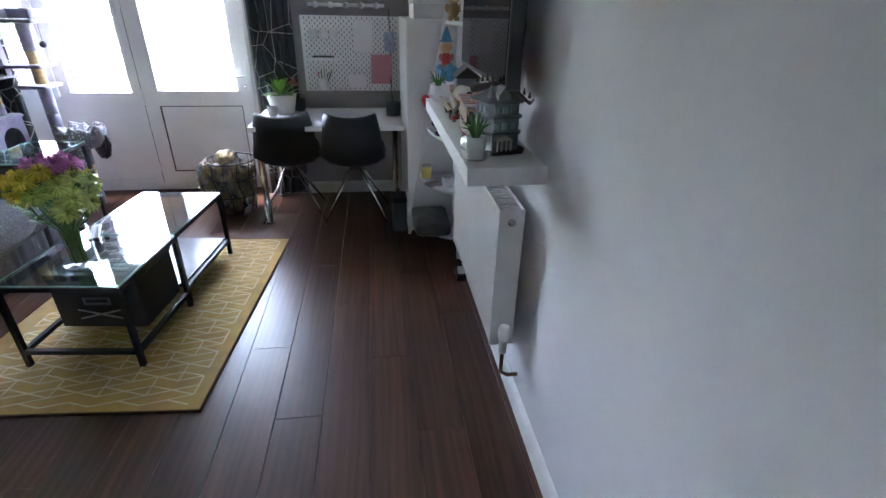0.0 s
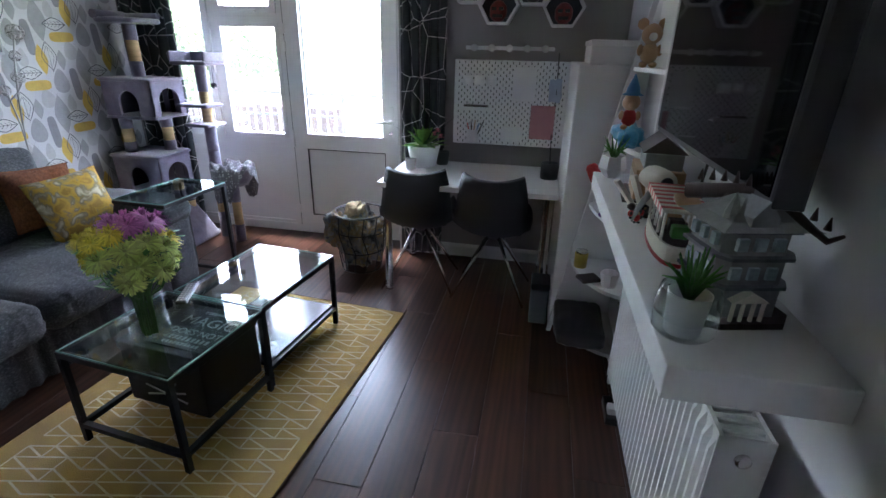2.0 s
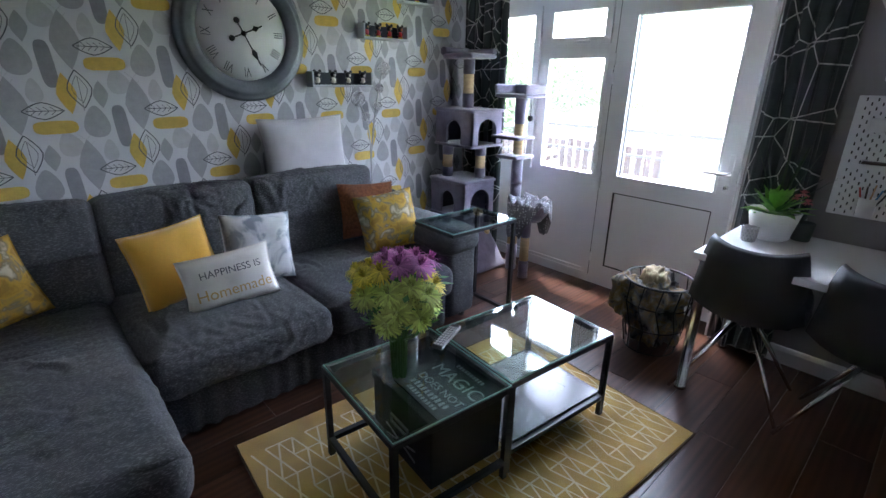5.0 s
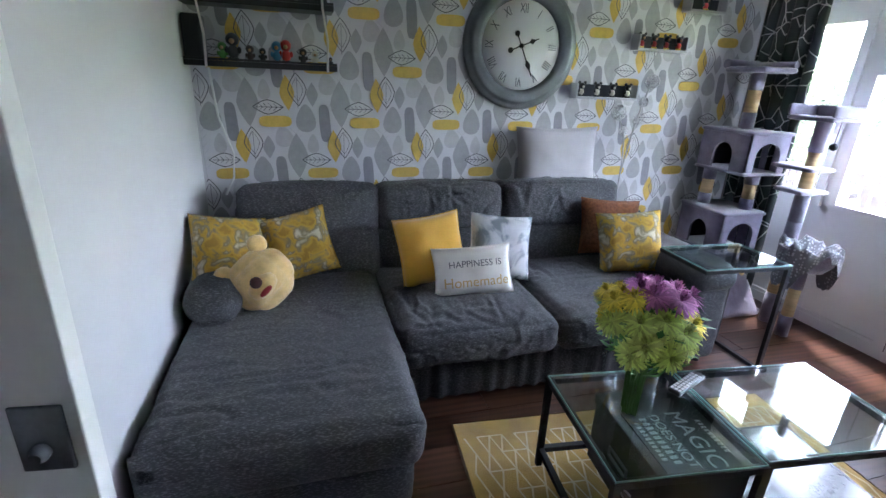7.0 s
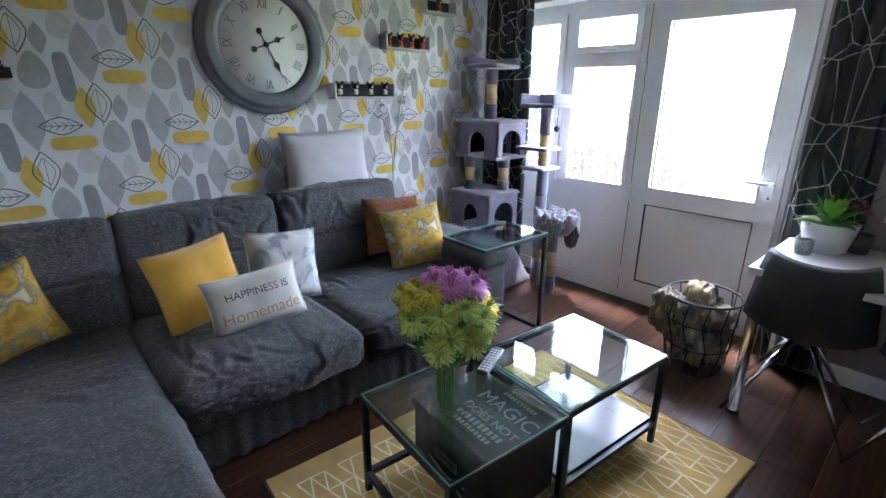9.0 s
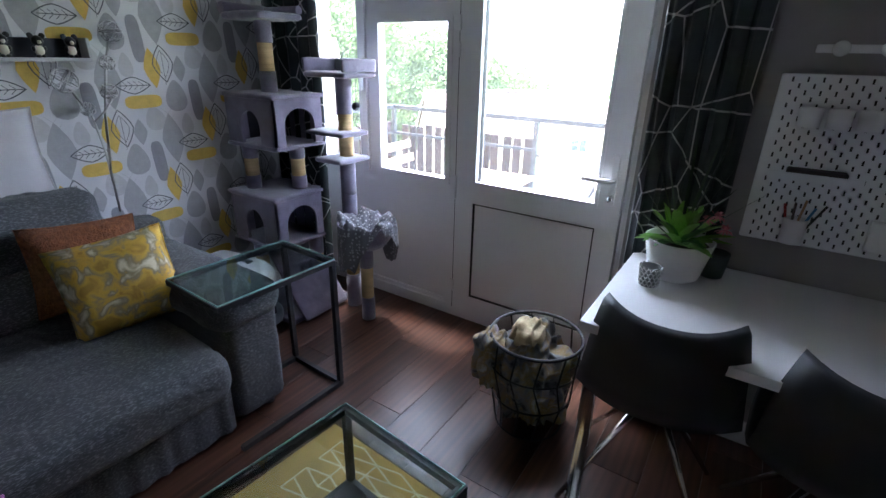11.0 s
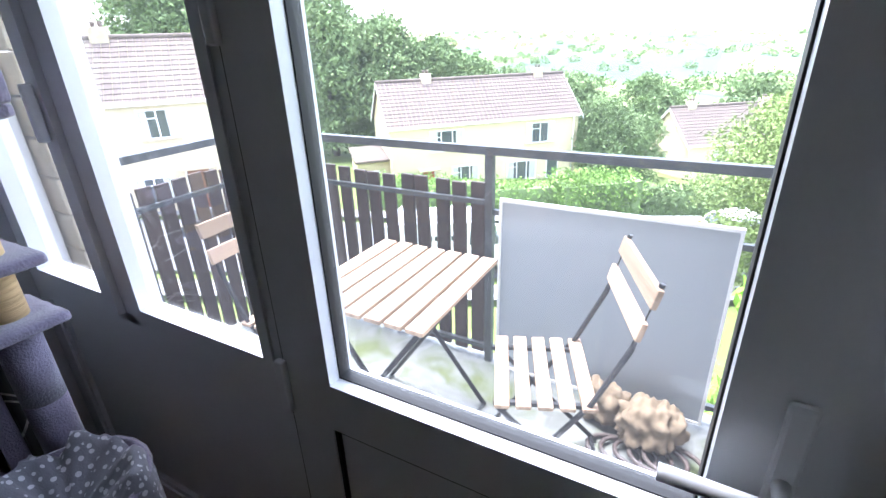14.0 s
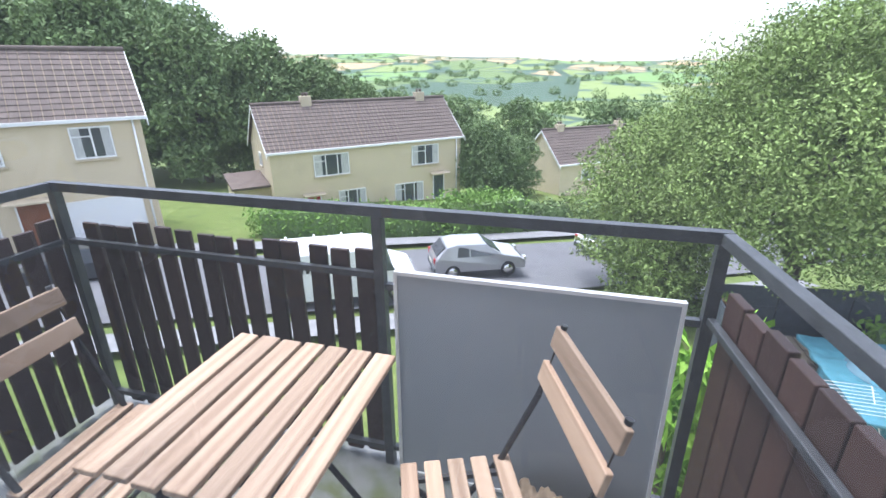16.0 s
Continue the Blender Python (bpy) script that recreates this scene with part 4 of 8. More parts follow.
for i in range(330):
    a, h = rnd.uniform(0, math.tau), rnd.uniform(0.22, 0.39)
    rr = rnd.uniform(0.02, 0.13) * (0.4 + h * 1.9)
    c0 = Vector((rr * math.cos(a), rr * math.sin(a), h))
    d = Vector((math.cos(a + rnd.uniform(-1, 1)), math.sin(a + rnd.uniform(-1, 1)), rnd.uniform(-0.5, 0.7))).normalized()
    sd = d.cross(Vector((0, 0, 1))).normalized() * 0.012
    L = rnd.uniform(0.03, 0.06)
    vs = [bm.verts.new(p) for p in (c0, c0 + d * L * 0.5 + sd, c0 + d * L, c0 + d * L * 0.5 - sd)]
    bm.faces.new(vs)
part("foliage", bm, LEAF, bq, "dark green cut foliage")["kind"] = "stuff"

# side table over the sofa arm
st = thing("side_table", at(-2.29, 4.715, 0.018, -2), "slim black steel laptop table with glass top", "side table")
table_top(st, -0.17, 0.17, -0.26, 0.26, 0.622, 0.018)
for x in (-0.165, 0.165):
    part("leg", bars(bm_new(), (((x, 0.26, 0.02), (x, 0.26, 0.60)),), 0.022), BLACK, st)
    part("foot", bars(bm_new(), (((x, -0.25, -0.006), (x, 0.26, -0.006)),), 0.022), BLACK, st)
part("leg_brace", bars(bm_new(), (((-0.142, 0.26, -0.006), (0.142, 0.26, -0.006)),)), BLACK, st)


# ---- television wall ----
tv = thing("television", at(0.30, 3.45, 1.275), "flat black television on a wall bracket", "television")
part("housing", bbox((-0.02, -0.42, 0), (0.03, 0.42, 0.49), 0.006), BLACKPL, tv)
part("screen", box(bm_new(), (-0.0235, -0.41, 0.018), (-0.0205, 0.41, 0.48)), SCREEN, tv, "dark glossy switched-off screen")
part("bracket", bbox((0.03, -0.12, 0.12), (0.10, 0.12, 0.36), 0.004), BLACK, tv)
part("cable", tube(bm_new(), [(0.05, 0.1, 0.02), (0.06, 0.16, -0.1), (0.085, 0.2, -0.17), (0.085, 0.05, -0.2), (0.08, -0.1, -0.13)], 0.004, 6), BLACKPL, tv)
SHZ = 1.068
single("wall_shelf", bbox((0.138, 2.88, 1.008), (0.3995, 4.16, SHZ), 0.003), WHITEBOARD, "thick white floating shelf crowded with models", "shelf")

rad = thing("radiator", at(0.33, 2.96, 0.30), "white ribbed panel radiator beneath the shelf", "radiator")
bm = bm_new()
n = 28
prev = None
for i in range(n * 4 + 1):
    y = i * 0.94 / (n * 4)
    d = -0.050 - (0.012 if i % 4 in (1, 2) else 0.0)
    cur = [bm.verts.new((d, y, z)) for z in (0.02, 0.05, 0.55, 0.58)]
    cur[0].co.x = cur[3].co.x = -0.050
    if prev:
        for k in range(3):
            bm.faces.new((prev[k], cur[k], cur[k + 1], prev[k + 1]))
    prev = cur
part("front_panel", bm, WHITE, rad, "pressed ribs")
part("back_panel", bbox((0.028, 0, 0.02), (0.034, 0.94, 0.58), 0.002), WHITE, rad)
for y in (-0.004, 0.94):
    part("end_cap", bbox((-0.058, y, 0.012), (0.036, y + 0.004, 0.592), 0.0015), WHITE, rad)
for i in range(30):
    y = 0.02 + i * 0.03
    part("grille_slat", box(bm_new(), (-0.048, y, 0.582), (0.026, y + 0.014, 0.588)), WHITE, rad)
part("top_rail", box(bm_new(), (-0.056, 0, 0.584), (-0.048, 0.94, 0.592)), WHITE, rad)
part("top_rail", box(bm_new(), (0.026, 0, 0.584), (0.034, 0.94, 0.592)), WHITE, rad)
part("bleed_cap", lathe(bm_new(), [(0.014, 0), (0.014, 0.006), (0.008, 0.008)], 14, pose(-0.01, -0.004, 0.545, 90)), CHROME, rad)
bm = tube(bm_new(), [(-0.01, -0.02, 0.06), (-0.01, -0.035, 0.06), (-0.01, -0.035, 0.0)], 0.016, 12)
lathe(bm, [(0.018, 0), (0.022, 0.02), (0.02, 0.06), (0.012, 0.066)], 14, Matrix.Translation((-0.01, -0.035, 0.06)))
part("valve", bm, WHITE, rad, "white thermostatic valve")
part("pipe", tube(bm_new(), [(-0.01, -0.035, 0.0), (-0.01, -0.035, -0.10), (0.02, -0.035, -0.12), (0.062, -0.035, -0.12)], 0.008, 8), mat("copper_pipe", (0.25, 0.14, 0.08), 0.4, 0.8), rad)


def figure(name, x, y, z, h, cols, label, category="figurine", ears=True, rz=0.0, wide=1.0):
    """A small plain figure: feet, body, arms, head, ears."""
    bm = bm_new()
    marks = []

    def ball(c, r, mi, sx=1, sy=1, sz=1):
        k = len(bm.faces)
        bmesh.ops.create_icosphere(bm, subdivisions=2, radius=r * h, matrix=Matrix.Translation([a * h for a in c]) @ Matrix.Diagonal((sx * wide, sy, sz, 1)))
        marks.append((k, mi))
    ball((0.10, -0.05, 0.07), 0.09, 2, 1, 1.4, 0.75)
    ball((-0.10, -0.05, 0.07), 0.09, 2, 1, 1.4, 0.75)
    ball((0, 0, 0.30), 0.19, 1, 1, 0.85, 1.2)
    ball((0.2, -0.03, 0.36), 0.07, 0, 1, 1, 1.7)
    ball((-0.2, -0.03, 0.36), 0.07, 0, 1, 1, 1.7)
    ball((0, 0, 0.68), 0.22, 0)
    ball((0, -0.17, 0.63), 0.09, 3)
    if ears:
        ball((0.21, 0, 0.88), 0.12, 0, 1, 0.4)
        ball((-0.21, 0, 0.88), 0.12, 0, 1, 0.4)
    bm.faces.ensure_lookup_table()
    fs = list(bm.faces)
    marks.append((len(fs), 0))
    for (k, mi), (k2, _) in zip(marks, marks[1:]):
        for f in fs[k:k2]:
            f.material_index, f.smooth = mi, True
    return single(name, bm, cols, label, category, m=at(x, y, z, rz))


RED = mat("red_paint", (0.45, 0.03, 0.03), 0.4, var=0.1)
BLUE = mat("blue_paint", (0.06, 0.22, 0.42), 0.4, var=0.15)
PURPLE = mat("purple_plush", (0.12, 0.04, 0.20), 0.9, var=0.2, bump=0.5)
TAN = mat("tan_paint", (0.45, 0.28, 0.15), 0.6, var=0.15)
IVORY = mat("ivory_plastic", (0.66, 0.62, 0.52), 0.5, var=0.1)
GREYMODEL = mat("grey_model_paint", (0.26, 0.27, 0.27), 0.6, var=0.25, scale=20)
DARKBR = mat("dark_model_brown", (0.07, 0.05, 0.045), 0.6, var=0.3)

# grey manor house model: three storeys, portico, flared roof with dormer
mh = thing("model_house", at(0.278, 3.095, SHZ, 14), "grey three-storeyed model mansion with portico and flared roof", "model house")
part("base", prism(bm_new(), [(-0.078, -0.058), (-0.05, -0.078), (0.06, -0.078), (0.085, -0.05), (0.085, 0.07), (-0.07, 0.07)], 0, 0.012), DARKBR, mh)
for z0, z1, g in ((0.012, 0.066, 0.0), (0.072, 0.118, 0.003), (0.124, 0.166, 0.006)):
    part("storey", prism(bm_new(), [(-0.062 + g, -0.035), (-0.045 + g, -0.056 + g), (0.052 - g, -0.056 + g), (0.066 - g, -0.035), (0.066 - g, 0.052), (-0.062 + g, 0.052)], z0, z1), GREYMODEL, mh)
    part("ledge", prism(bm_new(), [(-0.069, -0.037), (-0.049, -0.063), (0.056, -0.063), (0.073, -0.037), (0.073, 0.058), (-0.069, 0.058)], z1, z1 + 0.006), SILVER, mh)
bm = bm_new()
lo = [bm.verts.new(p) for p in ((-0.082, -0.072, 0.172), (0.084, -0.072, 0.172), (0.084, 0.07, 0.172), (-0.082, 0.07, 0.172))]
md = [bm.verts.new(p) for p in ((-0.058, -0.05, 0.182), (0.06, -0.05, 0.182), (0.06, 0.048, 0.182), (-0.058, 0.048, 0.182))]
hi = [bm.verts.new(p) for p in ((-0.022, -0.016, 0.212), (0.026, -0.016, 0.212), (0.026, 0.016, 0.212), (-0.022, 0.016, 0.212))]
for a, b in ((lo, md), (md, hi)):
    for k in range(4):
        bm.faces.new((a[k], a[(k + 1) % 4], b[(k + 1) % 4], b[k]))
bm.faces.new(lo[::-1])
bm.faces.new(hi)
part("roof", bm, GREYMODEL, mh)
part("dormer", prism(bm_new(), [(-0.022, 0), (0.022, 0), (0.022, 0.014), (0.0, 0.042), (-0.022, 0.014)], 0.0, 0.05, pose(-0.012, -0.012, 0.178, 90)), GREYMODEL, mh)
part("spire", lathe(bm_new(), [(0.014, 0), (0.012, 0.014), (0.001, 0.045)], 8, Matrix.Translation((-0.045, -0.025, 0.18)), smooth=False), GREYMODEL, mh, "verdigris pointed turret")
bm = prism(bm_new(), [(-0.032, 0), (0.032, 0), (0.0, 0.018)], 0.0, 0.018, pose(-0.005, -0.056, 0.048, 90))
part("pediment", bm, IVORY, mh)
for x in (-0.031, -0.014, 0.004, 0.021):
    part("column", tube(bm_new(), [(x, -0.069, 0.012), (x, -0.069, 0.048)], 0.0035, 8), IVORY, mh)
PALEPANE = mat("pale_model_window", (0.32, 0.40, 0.42), 0.4, var=0.2, scale=60)
for z in (0.083, 0.134):
    for x in (-0.035, -0.004, 0.027):
        part("model_window", bbox((x - 0.008, -0.0585, z), (x + 0.010, -0.050, z + 0.022), 0.001), PALEPANE, mh)
for z in (0.03, 0.083, 0.134):
    for y in (-0.02, 0.012, 0.04):
        part("model_window", bbox((-0.0645, y - 0.008, z), (-0.055, y + 0.006, z + 0.022), 0.001), PALEPANE, mh)
dino = tube(bm_new(), [(0.205, 3.14, 1.262), (0.245, 3.11, 1.272), (0.285, 3.07, 1.288), (0.325, 3.04, 1.275), (0.352, 3.005, 1.250), (0.362, 2.965, 1.240), (0.366, 2.94, 1.258)], 0.015, 8, 0.003)
for i in range(11):
    f = i / 10
    lathe(dino, [(0.006, 0), (0.001, 0.02)], 5, Matrix.Translation((0.22 + 0.14 * f, 3.13 - 0.16 * f, 1.272 + 0.03 * math.sin(math.pi * (0.15 + 0.8 * f)) - 0.02 * f)))
for x, y in ((0.265, 3.09), (0.31, 3.05)):
    tube(dino, [(x, y, 1.28), (x - 0.012, y - 0.006, 1.262)], 0.007, 6)
single("toy_dinosaur", dino, DARKBR, "dark spiny crocodile toy lying on the model roof", "toy", m=at(-0.004, 0.04, 0.0))

# succulent in a white pot inside a glass cup
su = thing("potted_succulent", at(0.182, 2.985, SHZ), "spiky green succulent in a white pot inside a glass mug", "plant")
part("pot", lathe(bm_new(), [(0.003, 0.004), (0.028, 0.004), (0.034, 0.075), (0.030, 0.075), (0.026, 0.06), (0.003, 0.06)], 20), POT, su)
part("glass_cup", lathe(bm_new(), [(0.003, 0.0), (0.040, 0.001), (0.050, 0.012), (0.051, 0.04), (0.046, 0.082), (0.045, 0.082), (0.050, 0.04), (0.003, 0.002)], 20), JUGGLASS, su)
for i in range(26):
    a = i * 2.4
    rr = 0.012 + 0.045 * (i / 26)
    bm = tube(bm_new(), [(0, 0, 0.06), (rr * 0.5 * math.cos(a), rr * 0.5 * math.sin(a), 0.10), (rr * math.cos(a), rr * math.sin(a), 0.155 - 0.05 * i / 26)], 0.006, 5, 0.001)
    part("leaf", bm, LEAF, su)

# striped canopy river boat
bo = thing("toy_boat", at(0.25, 3.40, SHZ, 86), "cream toy river boat with red striped canopy", "toy boat")
hull = [(0.15 * math.cos(a) * (1.05 if math.cos(a) > 0 else 0.95), 0.048 * math.copysign(abs(math.sin(a)) ** 0.7, math.sin(a))) for a in [k * math.tau / 28 for k in range(28)]]
part("hull", prism(bm_new(), hull, 0.008, 0.045), IVORY, bo)
part("keel_band", prism(bm_new(), [(x * 1.015, y * 1.03) for x, y in hull], 0.0, 0.009), RED, bo)
part("deck", prism(bm_new(), [(x * 0.93, y * 0.9) for x, y in hull], 0.0452, 0.047), DARKBR, bo)
for i in range(5):
    for sy in (-1, 1):
        part("post", tube(bm_new(), [(-0.10 + i * 0.05, sy * 0.038, 0.045), (-0.10 + i * 0.05, sy * 0.038, 0.115)], 0.0035, 6), IVORY, bo)
for i in range(14):
    x0 = -0.125 + i * 0.0178
    bm = box(bm_new(), (x0, -0.048, 0.116), (x0 + 0.0176, 0.048, 0.122))
    box(bm, (x0, -0.0495, 0.104), (x0 + 0.0176, -0.048, 0.122))
    box(bm, (x0, 0.048, 0.104), (x0 + 0.0176, 0.0495, 0.122))
    part("canopy_stripe", bm, RED if i % 2 else IVORY, bo)
for i in range(4):
    part("cargo", bbox((-0.09 + i * 0.05, -0.02, 0.047), (-0.06 + i * 0.05, 0.015, 0.075), 0.004), (LEAF, DARKBR, TAN, GREYMODEL)[i], bo)
part("roof_sack", soft((-0.10, -0.03, 0.122), (-0.03, 0.02, 0.142), 0.01, 5, 0.002, 0.004, 4), TAN, bo)

# white jointed spacecraft model, brick building, cactus pot
sp = thing("model_spacecraft", at(0.26, 3.66, SHZ, 20), "white plastic model spacecraft with folded wings", "model")
part("hull", soft((-0.035, -0.06, 0.07), (0.035, 0.06, 0.13), 0.03, 6, 0.005, 0.002, 1), IVORY, sp)
part("porthole", lathe(bm_new(), [(0.018, 0), (0.018, 0.006)], 16, pose(-0.012, -0.06, 0.102, 90)), BLACKPL, sp)
for i in range(5):
    part("wing", bbox((0.0, -0.02, 0), (0.012, 0.01, 0.10), 0.002, m=pose(-0.05 + i * 0.028, 0.02 + i * 0.01, 0.005, -15, -35 + i * 18, 0)), IVORY, sp)
part("nose_boom", tube(bm_new(), [(-0.03, -0.04, 0.09), (-0.10, -0.09, 0.045), (-0.13, -0.12, 0.02)], 0.012, 6, 0.003), GREYMODEL, sp)
part("stand", bbox((-0.05, -0.05, 0), (0.05, 0.05, 0.012), 0.002), DARKBR, sp)
bl = thing("model_building", at(0.30, 3.86, SHZ, -5), "terracotta and grey model station building", "model")
part("body", bbox((-0.07, -0.10, 0), (0.07, 0.09, 0.10), 0.003), TAN, bl)
part("upper_storey", bbox((-0.05, -0.08, 0.10), (0.06, 0.07, 0.15), 0.003), GREYMODEL, bl)
part("roof", prism(bm_new(), [(-0.06, 0), (0.07, 0), (0.0, 0.05)], -0.09, 0.08, pose(0, 0, 0.15, 90)), DARKBR, bl)
for i in range(4):
    part("model_window", box(bm_new(), (-0.0725, -0.08 + i * 0.042, 0.04), (-0.07, -0.055 + i * 0.042, 0.075)), IVORY, bl)
part("base", bbox((-0.10, -0.12, 0.0), (0.085, 0.1, 0.008), 0.001), DARKBR, bl)
for i, (x, y) in enumerate(((0.20, 3.55), (0.22, 3.60), (0.19, 3.59))):
    figure("toy_figure", x, y, SHZ, 0.05, [DARKBR, RED, BLACKPL, TAN], "tiny painted figure on the shelf", ears=False, rz=40 * i)
cp = thing("potted_cactus", at(0.195, 4.08, SHZ), "green spiky plant in a faceted white pot", "plant")
part("pot", lathe(bm_new(), [(0.025, 0), (0.05, 0.035), (0.04, 0.08), (0.036, 0.08), (0.03, 0.07), (0.002, 0.07)], 6, smooth=False), POT, cp)
for i in range(18):
    a = i * 2.4
    part("leaf", tube(bm_new(), [(0, 0, 0.07), (0.02 * math.cos(a), 0.02 * math.sin(a), 0.10), (0.045 * math.cos(a), 0.045 * math.sin(a), 0.15 - 0.03 * (i % 3))], 0.008, 5, 0.001), LEAF, cp)

# ---- tall white cabinet and corner shelf ----
cab = thing("tall_cabinet", at(0.235, 5.2, 0), "tall plain white cabinet between desk and wall", "cabinet")
part("body", bbox((-0.165, -0.44, 0), (0.16, 0.45, 1.445), 0.004), WHITEBOARD, cab)
part("door", bbox((-0.163, -0.458, 0.03), (0.158, -0.4405, 1.44), 0.003), WHITEBOARD, cab)
tr = thing("storage_tray", at(0.25, 4.98, 1.446), "white lidded storage box on the cabinet", "box")
part("body", bbox((-0.13, -0.2, 0), (0.13, 0.2, 0.085), 0.005), WHITEBOARD, tr)
part("lid", bbox((-0.135, -0.205, 0.0855), (0.135, 0.205, 0.11), 0.004), WHITEBOARD, tr)

cs = thing("corner_shelf", at(0.39, 4.72, 0), "white five-tier leaning corner shelf unit", "shelf unit")


def tier_x(z):
    return 0.315 - 0.165 * z


TIERS = (0.13, 0.45, 0.77, 1.10, 1.425)
for z in TIERS:
    pts = [(0, 0)] + [(-tier_x(z) * math.sin(a), -0.43 * math.cos(a)) for a in [radians(k * 9) for k in range(11)]]
    part("shelf", prism(bm_new(), pts, z, z + 0.018), WHITEBOARD, cs)
part("upright", bbox((-0.03, -0.455, 0), (-0.004, -0.43, 1.70), 0.003), WHITEBOARD, cs)
part("upright", bbox((-0.022, -0.43, 1.5), (-0.004, -0.12, 1.70), 0.003), WHITEBOARD, cs)
bm = bm_new()
for z0, z1 in ((0, 1.74),):
    x0, x1 = -tier_x(z0) - 0.012, -tier_x(z1) - 0.012
    vs = [bm.verts.new((x + dx, y, z)) for z, x in ((z0, x0), (z1, x1)) for dx, y in ((0, 0.0), (0.024, 0.0), (0.024, -0.028), (0, -0.028))]
    for f in ((0, 1, 2, 3), (7, 6, 5, 4), (0, 4, 5, 1), (1, 5, 6, 2), (2, 6, 7, 3), (3, 7, 4, 0)):
        bm.faces.new([vs[i] for i in f])
part("upright", bm, WHITEBOARD, cs)
figure("plush_dog", 0.33, 4.50, 1.443, 0.19, [TAN, TAN, TAN, IVORY], "small tan plush dog on the top tier", "soft toy")
wv = soft((-0.06, -0.11, 0), (0.05, 0.11, 0.09), 0.04, 6, 0.01, 0.02, 8, 20)
single("wave_ornament", wv, mat("sea_blue_glaze", (0.07, 0.26, 0.42), 0.35, var=0.3, scale=20), "blue sculpted wave ornament", "ornament", m=at(0.31, 4.52, 1.118))
figure("wizard_figurine", 0.29, 4.48, 1.19, 0.17, [TAN, RED, TAN, TAN], "figurine in red robe and blue pointed hat", ears=False)
single("pointed_hat", lathe(bm_new(), [(0.045, 0), (0.03, 0.01), (0.026, 0.03), (0.002, 0.085)], 16), BLUE, "blue pointed wizard hat on the figurine", "hat", m=at(0.29, 4.48, 1.335))
figure("plush_creature", 0.27, 4.46, 0.788, 0.24, [PURPLE, PURPLE, PURPLE, PURPLE], "purple plush creature sitting on the shelf", "soft toy", ears=False, wide=1.2)
for sx in (-1, 1):
    single("plush_ear", soft((-0.025, -0.012, -0.05), (0.025, 0.012, 0.06), 0.012, 5, 0.004, 0.0, 1), RED, "large red plush ear", "soft toy", m=pose(0.27 + sx * 0.085, 4.45, 0.98, 0, sx * 28, 0))
cn = thing("candle_jar", at(0.19, 4.60, 0.468), "yellow wax candle in a small jar", "candle")
part("jar", lathe(bm_new(), [(0.002, 0), (0.032, 0), (0.034, 0.075), (0.002, 0.075)], 18), mat("yellow_wax", (0.6, 0.48, 0.10), 0.4), cn)
part("lid", lathe(bm_new(), [(0.03, 0.075), (0.03, 0.09), (0.002, 0.092)], 18), CHROME, cn)
single("tea_light_cup", lathe(bm_new(), [(0.002, 0), (0.035, 0), (0.045, 0.07), (0.04, 0.07), (0.03, 0.01), (0.002, 0.01)], 8, smooth=False), POT, "white faceted candle cup", "candle holder", m=at(0.31, 4.40, 0.468))
single("wallet", bbox((-0.05, -0.04, 0), (0.05, 0.04, 0.018), 0.006), DARKBR, "small brown leather wallet", "wallet", m=at(0.22, 4.44, 0.468, 25))
single("laptop_bag", soft((0.09, 4.30, 0.15), (0.33, 4.68, 0.235), 0.03, 8, 0.01, 0.01, 6), BLACKPL, "black laptop case on the lowest tier", "bag")
ex = thing("extension_lead", at(0.345, 4.02, 0), "white power strip end with cable", "extension lead")
part("socket_block", bbox((-0.028, -0.05, 0), (0.028, 0.10, 0.045), 0.006), BLACKPL, ex)
part("plug", bbox((-0.022, -0.035, 0.045), (0.022, 0.01, 0.08), 0.005), WHITE, ex)
part("cable", tube(bm_new(), [(0, 0, 0.07), (0.03, 0.1, 0.2), (0.035, 0.2, 0.34), (0.02, 0.35, 0.40)], 0.004, 6), BLACKPL, ex)
bn = thing("waste_bin", at(0.01, 4.83, 0), "small grey plastic waste bin beside the cabinet", "bin")
GREYPL = mat("grey_plastic", (0.10, 0.11, 0.12), 0.5, var=0.1)
part("body", bbox((-0.055, -0.08, 0), (0.05, 0.09, 0.22), 0.012), GREYPL, bn)
part("lid", bbox((-0.058, -0.084, 0.2205), (0.053, 0.093, 0.26), 0.012), BLACKPL, bn)

# ---- desk ----
dk = thing("desk", at(-0.53, 5.29, 0), "long white desk with round steel legs", "desk")
part("desktop", bbox((-0.50, -0.355, 0.713), (0.59, 0.36, 0.745), 0.003), WHITEBOARD, dk)
for x, y in ((-0.45, -0.30), (0.54, -0.30), (-0.45, 0.30), (0.54, 0.30)):
    bm = lathe(bm_new(), [(0.002, 0), (0.028, 0), (0.028, 0.02), (0.024, 0.022), (0.024, 0.70), (0.04, 0.702), (0.04, 0.713), (0.002, 0.713)], 18, Matrix.Translation((x, y, 0)))
    part("leg", bm, CHROME, dk)


